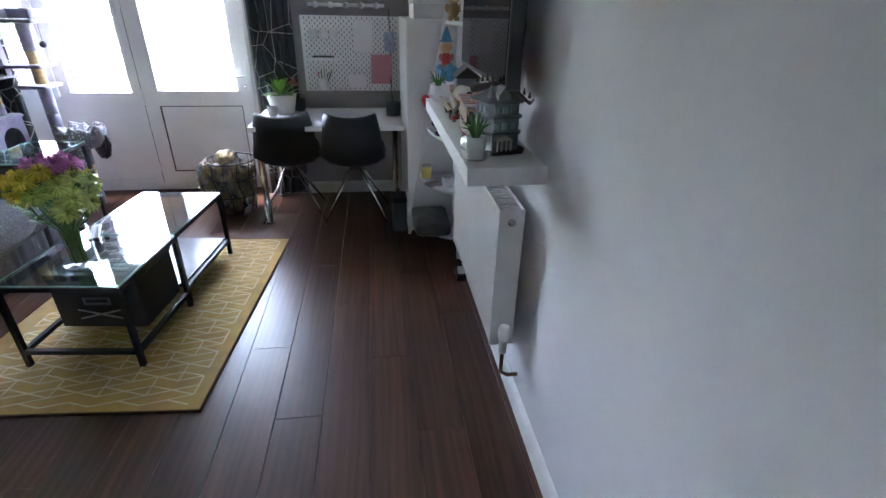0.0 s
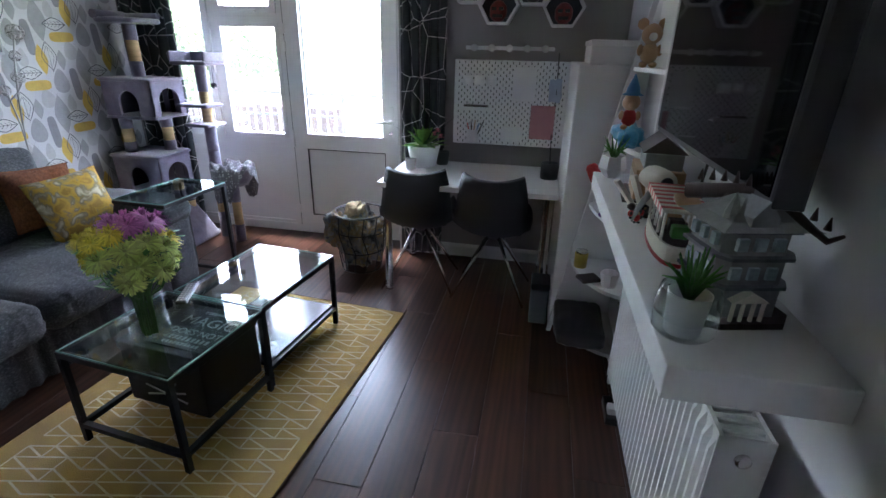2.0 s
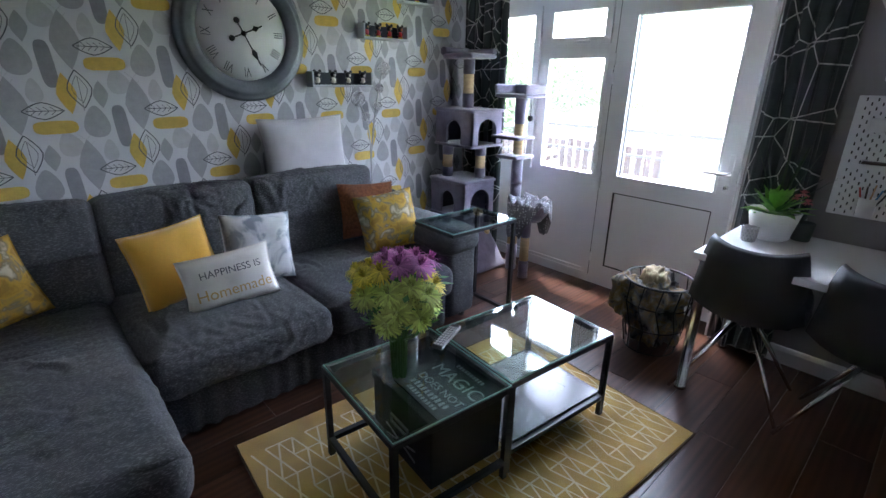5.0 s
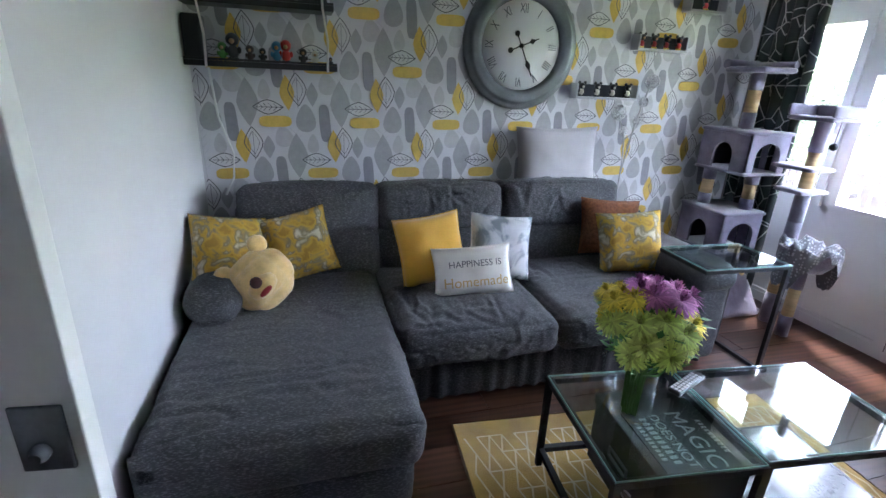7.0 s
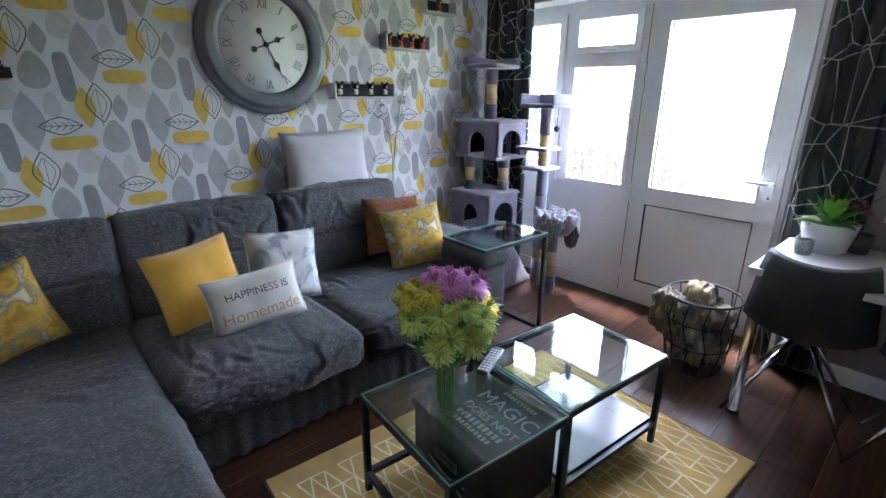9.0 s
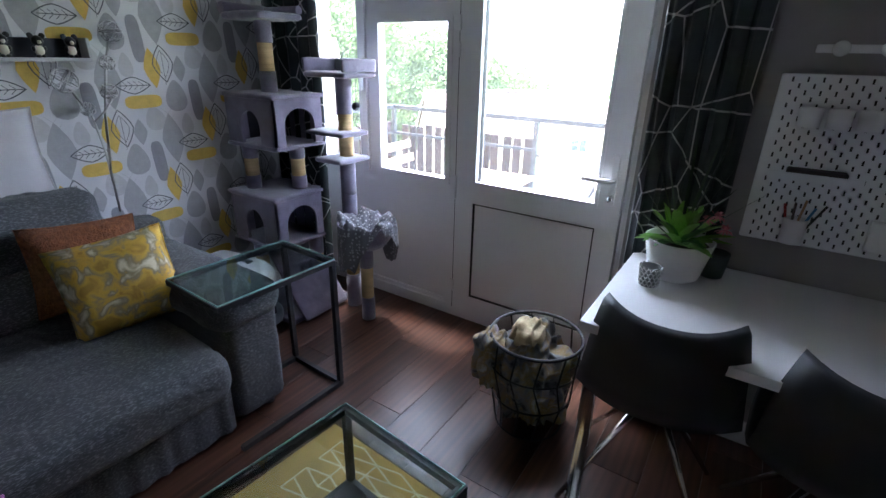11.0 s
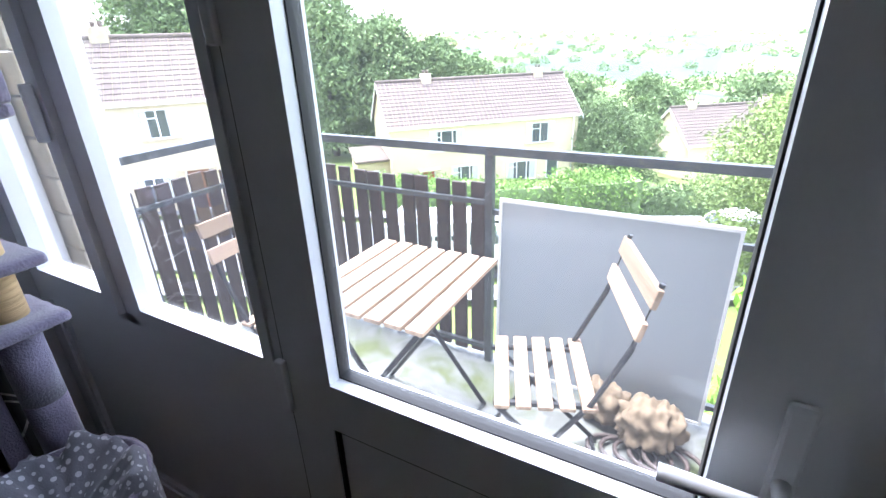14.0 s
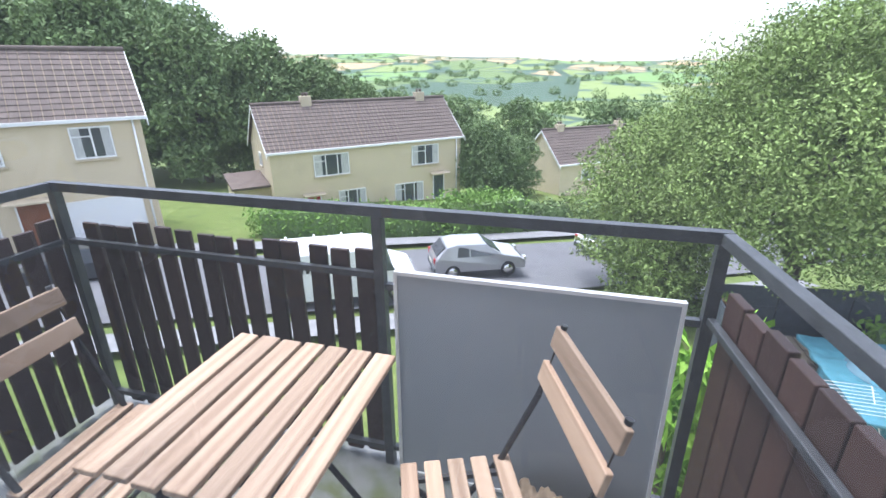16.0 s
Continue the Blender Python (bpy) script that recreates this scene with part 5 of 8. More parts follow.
def desk_chair(x, y, rz):
    c = thing("desk_chair", at(x, y, 0, rz), "charcoal shell desk chair on splayed chrome legs", "chair", "desk chairs")
    # shell: seat curving up into a winged back (back towards -y)
    bm = bm_new()
    prof = [(0.22, 0.455), (0.16, 0.44), (0.02, 0.425), (-0.12, 0.425), (-0.20, 0.455), (-0.25, 0.54), (-0.275, 0.64), (-0.29, 0.74), (-0.297, 0.81)]
    half = [0.20, 0.225, 0.235, 0.235, 0.23, 0.222, 0.215, 0.205, 0.185]
    grid = []
    for (py, pz), hw in zip(prof, half):
        row = []
        for k in range(13):
            u = k / 6 - 1
            wrap = abs(u) ** 2.5
            back = min(1, max(0, (pz - 0.46) / 0.2))
            yy = py + wrap * 0.09 * back
            zz = pz + wrap * 0.075 * (1 - back) + (0.02 * (u * u) if pz > 0.8 else 0)
            row.append((u * hw, yy, zz))
        grid.append(row)
    outer = [[bm.verts.new(p) for p in r] for r in grid]
    inner = [[bm.verts.new((p[0] * 0.95, p[1] + 0.028 * (0.25 if i < 4 else 1), p[2] + (0.03 if i < 4 else 0.01))) for p in r] for i, r in enumerate(grid)]
    for g in (outer, inner):
        for i in range(len(g) - 1):
            for k in range(12):
                bm.faces.new((g[i][k], g[i][k + 1], g[i + 1][k + 1], g[i + 1][k])).smooth = True
    rim = [(0, k) for k in range(13)] + [(i, 12) for i in range(1, 9)] + [(8, k) for k in range(11, -1, -1)] + [(i, 0) for i in range(7, 0, -1)]
    for a, b in zip(rim, rim[1:] + rim[:1]):
        bm.faces.new((outer[a[0]][a[1]], outer[b[0]][b[1]], inner[b[0]][b[1]], inner[a[0]][a[1]])).smooth = True
    part("shell", bm, CHAIRSKIN, c)
    part("seat_pad", soft((-0.19, -0.15, 0.455), (0.19, 0.19, 0.50), 0.02, 8, 0.008, 0.003, 2), CHAIRSKIN, c)
    part("hub", lathe(bm_new(), [(0.05, 0.38), (0.06, 0.40), (0.09, 0.42), (0.002, 0.424)], 18), BLACK, c)
    for sx in (-1, 1):
        for sy in (-1, 1):
            part("leg", tube(bm_new(), [(sx * 0.03, sy * 0.03, 0.40), (sx * 0.235, sy * 0.20, 0.004)], 0.013, 10, 0.008), CHROME, c)
    return c


ch = desk_chair(-0.805, 5.17, 4)
copy_thing(ch, at(-0.31, 5.13, 0, -3))


def leafy(parent, n, r, h, w, droop, seed, material, name="leaf", z0=0.0):
    rnd = random.Random(seed)
    for i in range(n):
        a, L, el = rnd.uniform(0, math.tau), r * rnd.uniform(0.7, 1.1), rnd.uniform(0.35, 1.25)
        bm = bm_new()
        rows = []
        for s in (0, 0.25, 0.5, 0.75, 1.0):
            rad = L * s * math.cos(el)
            z = z0 + h * s * math.sin(el) - droop * s * s
            wd = w * math.sin(math.pi * min(0.98, 0.12 + 0.86 * s)) ** 0.8
            rows.append([bm.verts.new((rad * math.cos(a) - k * wd * math.sin(a), rad * math.sin(a) + k * wd * math.cos(a), z - 0.25 * wd * abs(k) * 0)) for k in (-1, 0, 1)])
            rows[-1][1].co.z -= wd * 0.35
        for p, q in zip(rows, rows[1:]):
            for k in (0, 1):
                bm.faces.new((p[k], p[k + 1], q[k + 1], q[k])).smooth = True
        part(name, bm, material, parent)


pl = thing("potted_plant", at(-0.86, 5.45, 0.745), "peace lily and spiky dracaena in a white bowl pot", "plant")
part("pot", lathe(bm_new(), [(0.002, 0), (0.07, 0), (0.085, 0.01), (0.115, 0.145), (0.107, 0.145), (0.10, 0.12), (0.002, 0.12)], 28), POT, pl)
part("soil", lathe(bm_new(), [(0.002, 0.121), (0.1, 0.121), (0.1, 0.124), (0.002, 0.126)], 20), DARKBR, pl)
leafy(pl, 32, 0.19, 0.22, 0.024, 0.06, 3, LEAFLIGHT, z0=0.12)
leafy(pl, 16, 0.17, 0.18, 0.022, 0.07, 4, LEAF, z0=0.12)
leafy(pl, 14, 0.26, 0.44, 0.006, 0.02, 5, mat("dark_blade_leaf", (0.025, 0.05, 0.025), 0.5, var=0.3), "blade", 0.12)
for i in range(3):
    part("blossom", bloom(0.03, 4, 40 + i), mat("pink_blossom", (0.55, 0.16, 0.18), 0.7), pl).matrix_basis = Matrix.Translation((0.07 + 0.03 * i, 0.02 - 0.04 * i, 0.22 + 0.03 * (i % 2)))
th = thing("tealight_holder", at(-0.915, 5.315, 0.745), "pierced silver candle holder", "candle holder")
bm = bm_new()
for r in range(5):
    for k in range(14):
        a0, a1 = (k + 0.5 * (r % 2)) * math.tau / 14, (k + 0.5 * (r % 2) + 0.5) * math.tau / 14
        rr0, rr1 = 0.031 + 0.0012 * r, 0.031 + 0.0012 * (r + 1)
        for s in (-1, 1):
            am = a0 + s * (a1 - a0)
            tube(bm, [(rr0 * math.cos(a0), rr0 * math.sin(a0), r * 0.014 + 0.004), (rr1 * math.cos(am), rr1 * math.sin(am), (r + 1) * 0.014 + 0.004)], 0.0026, 4)
part("mesh", bm, CHROME, th)["kind"] = "stuff"
part("liner", lathe(bm_new(), [(0.002, 0), (0.029, 0.001), (0.033, 0.072), (0.031, 0.072), (0.027, 0.006), (0.002, 0.006)], 20), GREYMODEL, th)
single("plant_pot", lathe(bm_new(), [(0.002, 0), (0.04, 0), (0.05, 0.09), (0.045, 0.09), (0.04, 0.08), (0.002, 0.08)], 20), GREYPL, "small dark grey plant pot on the desk", "pot", m=at(-0.745, 5.54, 0.745))
dl = thing("desk_pot", at(0.0, 5.33, 0.745), "dark grey woven pot with a thin lamp cable", "pot")
part("pot", lathe(bm_new(), [(0.002, 0), (0.055, 0), (0.058, 0.1), (0.052, 0.1), (0.05, 0.02), (0.002, 0.02)], 20), GREYPL, dl)
part("cable", tube(bm_new(), [(-0.01, 0.28, 0.75), (0.0, 0.29, 0.5), (-0.01, 0.30, 0.3), (0.0, 0.20, 0.1), (0, 0.05, 0.09)], 0.004, 6), BLACKPL, dl)

# wall pegboard with its fittings
pb = thing("pegboard", at(-0.307, 5.657, 0.885), "white pegboard with cups, ledge, notebook and cards", "pegboard")
bm = bbox((-0.383, -0.028, 0), (0.383, -0.016, 0.557), 0.006)
part("board", bm, WHITEBOARD, pb)
for x in (-0.34, 0.34):
    part("spacer", box(bm_new(), (x - 0.02, -0.016, 0.02), (x + 0.02, 0.0, 0.53)), WHITEBOARD, pb)
# no holes are cut: flat dark patches carry the shade inside the slots
SLOTSHADE = mat("peg_slot_shadow", (0.03, 0.03, 0.03), 0.9, var=0, bump=0)
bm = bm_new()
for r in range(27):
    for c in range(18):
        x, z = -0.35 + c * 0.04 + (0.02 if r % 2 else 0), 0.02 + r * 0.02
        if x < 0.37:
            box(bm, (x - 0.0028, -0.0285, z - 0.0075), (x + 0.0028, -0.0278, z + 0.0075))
part("slot_pattern", bm, SLOTSHADE, pb, "rows of flat dark patches coloured as shaded slots")["kind"] = "stuff"
for i in range(3):
    part("cup", lathe(bm_new(), [(0.002, 0), (0.03, 0), (0.033, 0.06), (0.03, 0.06), (0.027, 0.005), (0.002, 0.005)], 14, Matrix.Translation((-0.28 + i * 0.075, -0.065, 0.40))), POT, pb)
bm = box(bm_new(), (-0.35, -0.10, 0.235), (-0.10, -0.029, 0.24))
box(bm, (-0.35, -0.104, 0.235), (-0.10, -0.10, 0.26))
part("ledge", bm, WHITEBOARD, pb)
part("pencil_box", bbox((-0.30, -0.09, 0.242), (-0.14, -0.04, 0.27), 0.006), DARKBR, pb)
part("note_holder", bbox((0.02, -0.045, 0.30), (0.17, -0.03, 0.52), 0.004), WHITEBOARD, pb)
part("card_box", bbox((-0.04, -0.06, 0.03), (0.10, -0.03, 0.13), 0.004), WHITEBOARD, pb)
part("notebook", bbox((0.15, -0.06, 0.06), (0.31, -0.045, 0.28), 0.004), mat("pink_cover", (0.55, 0.26, 0.28), 0.6), pb, "pink spiral notebook")
for i in range(14):
    part("spiral_ring", tube(bm_new(), [(0.142, -0.052, 0.07 + i * 0.015), (0.15, -0.066, 0.07 + i * 0.015), (0.158, -0.052, 0.07 + i * 0.015)], 0.0018, 5), CHROME, pb)
part("key_charms", soft((0.25, -0.05, 0.30), (0.34, -0.03, 0.45), 0.01, 6, 0.0, 0.012, 9, 30), mat("pale_blue_charm", (0.42, 0.48, 0.60), 0.6), pb)
part("cup", lathe(bm_new(), [(0.002, 0), (0.033, 0), (0.035, 0.085), (0.031, 0.085), (0.03, 0.01), (0.002, 0.01)], 14, Matrix.Translation((-0.235, -0.066, 0.02))), POT, pb)
for i in range(5):
    part("pencil", tube(bm_new(), [(-0.235 + 0.008 * (i - 2), -0.066, 0.04), (-0.235 + 0.028 * (i - 1.5), -0.07 - 0.01 * (i % 2), 0.15 + 0.01 * (i % 3))], 0.004, 6), (RED, DARKBR, TAN, BLUE, BLACKPL)[i], pb)
# vanity light bar
lb = thing("light_bar", at(-0.33, 5.655, 1.515), "white mirror light bar with round globes, unlit", "light")
part("bar", bbox((-0.29, -0.025, -0.012), (0.29, 0, 0.012), 0.004), WHITEBOARD, lb)
BULB = mat("opal_bulb", (0.75, 0.75, 0.74), 0.2, var=0.02, bump=0)
for i in range(5):
    bm = bm_new()
    bmesh.ops.create_icosphere(bm, subdivisions=3, radius=0.023, matrix=Matrix.Translation((-0.23 + i * 0.115, -0.045, 0)))
    for f in bm.faces:
        f.smooth = True
    part("globe", bm, BULB, lb)
# hexagon shelves
for i, (x, z) in enumerate(((-0.605, 1.885), (-0.415, 1.765), (-0.205, 1.875), (-0.01, 1.755))):
    hxs = thing("hexagon_shelf", at(x, 5.659, z), "white hexagonal wall shelf holding a dark bust", "shelf", "hexagon shelves")
    bm = bm_new()
    ring = []
    for rr, yy in ((0.13, 0), (0.13, -0.10), (0.113, -0.10), (0.113, 0)):
        ring.append([bm.verts.new((rr * math.cos(k * math.pi / 3), yy, rr * math.sin(k * math.pi / 3))) for k in range(6)])
    for a_, b_ in zip(ring, ring[1:] + ring[:1]):
        for k in range(6):
            bm.faces.new((a_[k], a_[(k + 1) % 6], b_[(k + 1) % 6], b_[k]))
    part("frame", bm, WHITEBOARD, hxs)
    bm = bm_new()
    bm.faces.new([bm.verts.new((0.113 * math.cos(k * math.pi / 3), -0.004, 0.113 * math.sin(k * math.pi / 3))) for k in range(6)])
    part("back_panel", bm, mat("dark_backing", (0.03, 0.035, 0.045), 0.7), hxs)
    mk = soft((-0.05, -0.05, -0.062), (0.05, 0.05, 0.055), 0.045, 7, 0.004, 0.0, 2)
    n0 = len(mk.faces)
    for sx in (-1, 1):
        box(mk, (sx * 0.022 - 0.014, -0.056, 0.0), (sx * 0.022 + 0.014, -0.046, 0.018))
    box(mk, (-0.03, -0.056, -0.04), (0.03, -0.047, -0.022))
    mk.faces.ensure_lookup_table()
    for f in list(mk.faces)[n0:]:
        f.material_index = 1
    single("helmet_bust", mk, [IVORY if i == 0 else (mat("dark_red_resin", (0.14, 0.02, 0.02), 0.4, var=0.4, scale=30) if i % 2 else BLACKPL), BLACKPL], ("white" if i == 0 else "dark") + " collectible helmet bust in the hexagon shelf", "bust", m=at(x, 5.60, z - 0.033))

# laundry basket of throws
bk = thing("wire_basket", at(-1.28, 5.27, 0), "black wire basket stuffed with grey and yellow throws", "basket")
for z, r in ((0.43, 0.185), (0.30, 0.18), (0.16, 0.165), (0.01, 0.14)):
    part("hoop", tube(bm_new(), [(r * math.cos(k * math.tau / 28), r * math.sin(k * math.tau / 28), z) for k in range(29)], 0.007 if z > 0.4 else 0.004, 6, cap=False), BLACK, bk)
for i in range(12):
    a = i * math.tau / 12
    part("wire", tube(bm_new(), [(r * math.cos(a + d), r * math.sin(a + d), z) for z, r, d in ((0.01, 0.14, 0), (0.16, 0.165, 0.12), (0.30, 0.18, -0.12), (0.43, 0.185, 0))], 0.004, 6), BLACK, bk)
BLANKET = blotch_mat("grey_yellow_blanket", ((0.07, 0.07, 0.075), (0.24, 0.24, 0.24), (0.30, 0.22, 0.10), (0.42, 0.41, 0.40)), 13, 1.0, 0.8, 160)
single("throw_blanket", soft((-1.42, 5.13, 0.03), (-1.14, 5.41, 0.45), 0.12, 14, 0.02, 0.05, 4, 11), BLANKET, "crumpled grey and mustard fleece throws", "blanket")
single("throw_blanket", soft((-1.50, 5.10, 0.2), (-1.38, 5.26, 0.43), 0.05, 10, 0.01, 0.03, 6, 14), BLANKET, "grey throw hanging over the basket rim", "blanket")
single("throw_blanket", soft((-1.36, 5.16, 0.41), (-1.24, 5.30, 0.50), 0.04, 10, 0.01, 0.02, 7, 16), mat("cream_fleece", (0.58, 0.48, 0.30), 1.0, var=0.35, scale=14, bump=0.6), "cream and yellow folded fleece", "blanket")


# ---- curtains ----
def curtain(x0, x1, y, folds, amp, label):
    bm = bm_new()
    nx, rows = folds * 10, []
    for j in range(13):
        z = 0.02 + j * 2.26 / 12
        r = []
        for i in range(nx + 1):
            u = i / nx
            ph = u * folds * math.tau
            r.append(bm.verts.new((x0 + (x1 - x0) * u + 0.012 * math.sin(ph * 2 + z), y + amp * math.sin(ph + 0.25 * math.sin(z * 2)) * (1 - 0.2 * z / 2.3) + 0.01 * noise.noise(Vector((u * 5, z * 2, 0))), z)))
        rows.append(r)
    for a, b in zip(rows, rows[1:]):
        for i in range(nx):
            bm.faces.new((a[i], a[i + 1], b[i + 1], b[i])).smooth = True
    ob = single("curtain", bm, CURTAIN, label, "curtain", "curtains")
    so = ob.modifiers.new("thickness", "SOLIDIFY")
    so.thickness = 0.004


curtain(-1.075, -0.76, 5.612, 5, 0.026, "dark grey curtain with white branching line print")
curtain(-3.24, -2.80, 5.605, 5, 0.03, "dark grey curtain with pale branching line print")
rod = thing("curtain_rod", at(-2.0, 5.60, 2.29), "slim black curtain pole", "curtain pole")
part("pole", tube(bm_new(), [(-1.27, 0, 0), (1.3, 0, 0)], 0.012, 10), BLACK, rod)
for x in (-1.2, 1.25):
    part("bracket", box(bm_new(), (x, 0, -0.012), (x + 0.02, 0.06, 0.012)), BLACK, rod)

# ---- cat tree ----
ct = thing("cat_tree", at(-2.95, 5.45, 0), "lilac grey plush cat tree with sisal posts and two dens", "cat tree")
W = dict(world_space=True)


def den(x0, x1, y0, y1, z0, z1):
    """A plush box with an arched doorway on +x and a smaller one on -y."""
    t = 0.018
    part("den_wall", soft((x0, y1 - t, z0), (x1, y1, z1), 0.008, 5, 0, 0.003, 1), PLUSH, ct, **W)
    part("den_wall", soft((x0, y0, z0), (x0 + t, y1, z1), 0.008, 5, 0, 0.003, 2), PLUSH, ct, **W)
    part("den_roof", soft((x0 - 0.015, y0 - 0.015, z1 - 0.01), (x1 + 0.015, y1 + 0.015, z1 + 0.02), 0.014, 8, 0, 0.004, 3), PLUSH, ct, **W)
    part("den_floor", soft((x0 - 0.01, y0 - 0.01, z0 - 0.02), (x1 + 0.01, y1 + 0.01, z0 + 0.005), 0.01, 8, 0, 0.003, 4), PLUSH, ct, **W)
    # dark sheet on the inner back wall: the hole's darkness is in its colour
    part("den_dark_back", box(bm_new(), (x0 + t, y0 + t + 0.1, z0 + 0.006), (x0 + t + 0.004, y1 - t, z1 - 0.012)), DARKHOLE, ct, **W)

    def arch_wall(a0, a1, fixed, axis, hw, hh):
        mid = (a0 + a1) / 2
        arch = [(mid + hw * math.cos(q) * 1.0, z0 + hh * 0.55 + hh * 0.45 * math.sin(q)) for q in [k * math.pi / 12 for k in range(13)]]
        hole = [(mid + hw, z0 + 0.005)] + arch + [(mid - hw, z0 + 0.005)]
        outer = []
        for (h, z) in hole:
            u = (h - mid) / hw
            if z < z0 + hh * 0.5:
                outer.append((a1 if u > 0 else a0, z))
            else:
                outer.append((mid + (a1 - mid) * max(-1, min(1, u * 1.6)), z1 if abs(u) < 0.75 else z0 + hh * 0.55 + (z1 - z0 - hh * 0.55) * (1 - (abs(u) - 0.75) / 0.25)))
        bm = bm_new()
        def v(h, z, d):
            return bm.verts.new((fixed + d, h, z) if axis == "x" else (h, fixed + d, z))
        sheets = []
        for d in (0, -t if axis == "x" else t):
            sheets.append(([v(h, z, d) for h, z in hole], [v(h, z, d) for h, z in outer]))
        n = len(hole)
        for ho, ou in sheets:
            for k in range(n - 1):
                bm.faces.new((ho[k], ho[k + 1], ou[k + 1], ou[k]))
        for g in (0, 1):
            for k in range(n - 1):
                bm.faces.new((sheets[0][g][k], sheets[0][g][k + 1], sheets[1][g][k + 1], sheets[1][g][k]))
        part("den_front", bm, PLUSH, ct, "plush panel with arched doorway", **W)
    arch_wall(y0, y1, x1, "x", (y1 - y0) * 0.30, (z1 - z0) * 0.78)
    arch_wall(x0, x1, y0, "y", (x1 - x0) * 0.2, (z1 - z0) * 0.72)


def post(x, y, z0, z1, r=0.04):
    z = z0
    for i, (k, m_) in enumerate(((0.3, PLUSH), (0.4, SISAL), (0.3, PLUSH))):
        h = (z1 - z0) * k
        part("post_sleeve", tube(bm_new(), [(x, y, z), (x, y, z + h)], r + (0.004 if m_ is PLUSH else 0), 16), m_, ct, **W)
        z += h


part("base", soft((-3.22, 5.18, 0.0), (-2.70, 5.64, 0.045), 0.015, 8, 0, 0.003, 5), PLUSH, ct, **W)
den(-3.22, -2.83, 5.24, 5.60, 0.44, 0.71)
den(-3.20, -2.80, 5.27, 5.61, 1.00, 1.25)
post(-3.13, 5.33, 0.045, 0.42)
post(-3.13, 5.53, 0.045, 0.42)
post(-2.88, 5.55, 0.045, 0.42)
post(-3.13, 5.34, 0.73, 0.98)
post(-2.92, 5.50, 0.73, 0.98)
post(-3.00, 5.42, 1.27, 1.62)
part("top_platform", soft((-3.16, 5.28, 1.62), (-2.84, 5.56, 1.66), 0.02, 8, 0, 0.004, 6), PLUSH, ct, **W)
part("top_bolster", tube(bm_new(), [(-3.15, 5.29, 1.675), (-3.15, 5.55, 1.675)], 0.03, 12), PLUSH, ct, **W)
part("top_bolster", tube(bm_new(), [(-3.15, 5.55, 1.675), (-2.86, 5.55, 1.675)], 0.022, 12), PLUSH, ct, **W)
post(-2.62, 5.60, 0.0, 0.72)
post(-2.62, 5.60, 0.72, 1.36)
for z, x0, y0 in ((1.055, -2.80, 5.47), (0.915, -2.72, 5.45)):
    part("platform", soft((x0, y0, z), (-2.52, 5.68, z + 0.028), 0.012, 7, 0, 0.003, 8), PLUSH, ct, **W)
part("perch", soft((-2.76, 5.45, 1.355), (-2.47, 5.70, 1.385), 0.012, 7, 0, 0.003, 9), PLUSH, ct, **W)
for lo, hi in (((-2.76, 5.67, 1.38), (-2.47, 5.70, 1.45)), ((-2.49, 5.45, 1.38), (-2.465, 5.70, 1.45)), ((-2.765, 5.45, 1.38), (-2.74, 5.70, 1.45))):
    part("perch_side", soft(lo, hi, 0.012, 6, 0, 0.003, 10), PLUSH, ct, **W)
bm = bm_new()
bmesh.ops.create_icosphere(bm, subdivisions=3, radius=0.022, matrix=Matrix.Translation((-2.51, 5.575, 1.215)))
for f in bm.faces:
    f.smooth = True
tube(bm, [(-2.51, 5.575, 1.23), (-2.505, 5.575, 1.36)], 0.002, 5)
part("toy_ball", bm, DARKHOLE, ct, "dark pompom on a string", **W)
part("ramp", soft((-0.26, -0.17, -0.012), (0.26, 0.17, 0.012), 0.01, 8, 0, 0.003, 11, m=pose(-2.83, 5.42, 0.22, 0, 52, 0)), PLUSH, ct, **W)
bm = lathe(bm_new(), [(0.03, 0.0), (0.10, 0.0), (0.14, 0.05), (0.15, 0.12), (0.165, 0.13), (0.15, 0.135), (0.13, 0.06), (0.09, 0.03), (0.003, 0.025)], 22, Matrix.Translation((-2.41, 5.51, 0.48)))
part("hammock_bowl", bm, PLUSH, ct, **W)
post(-2.43, 5.52, 0.0, 0.48, 0.035)
bl2 = thing("spotted_blanket", at(-2.40, 5.50, 0.49), "grey fleece blanket with white spots in the cat bowl", "blanket")
bm = bm_new()
rows = []
for i in range(15):
    rr = 0.02 + 0.19 * i / 14
    row = []
    for k in range(48):
        a = k * math.tau / 48
        wob = 0.016 * math.sin(5 * a + i * 0.3) + 0.012 * math.sin(11 * a) + 0.008 * math.sin(17 * a + i)
        z = 0.05 + (0.10 * min(1, rr / 0.14)) - max(0, rr - 0.15) * 3.4 * (0.8 + 0.6 * math.sin(2 * a + 5.2)) + wob * (0.4 + i / 14)
        r2 = min(rr, 0.165) + wob * 0.3
        row.append(bm.verts.new((r2 * math.cos(a), r2 * math.sin(a), z)))
    rows.append(row)
for p, q in zip(rows, rows[1:]):
    for k in range(48):
        bm.faces.new((p[k], p[(k + 1) % 48], q[(k + 1) % 48], q[k])).smooth = True
SPOTM = mat("grey_white_spot_fleece", (0.17, 0.17, 0.19), 0.95, var=0.2, bump=0.5, bscale=300, sheen=0.2)
snt = SPOTM.node_tree
stc, svo, slt, smx = (snt.nodes.new(k) for k in ("ShaderNodeTexCoord", "ShaderNodeTexVoronoi", "ShaderNodeMath", "ShaderNodeMix"))
svo.inputs["Scale"].default_value, svo.inputs["Randomness"].default_value = 55, 0.5
slt.operation, smx.data_type = "LESS_THAN", "RGBA"
slt.inputs[1].default_value = 0.34
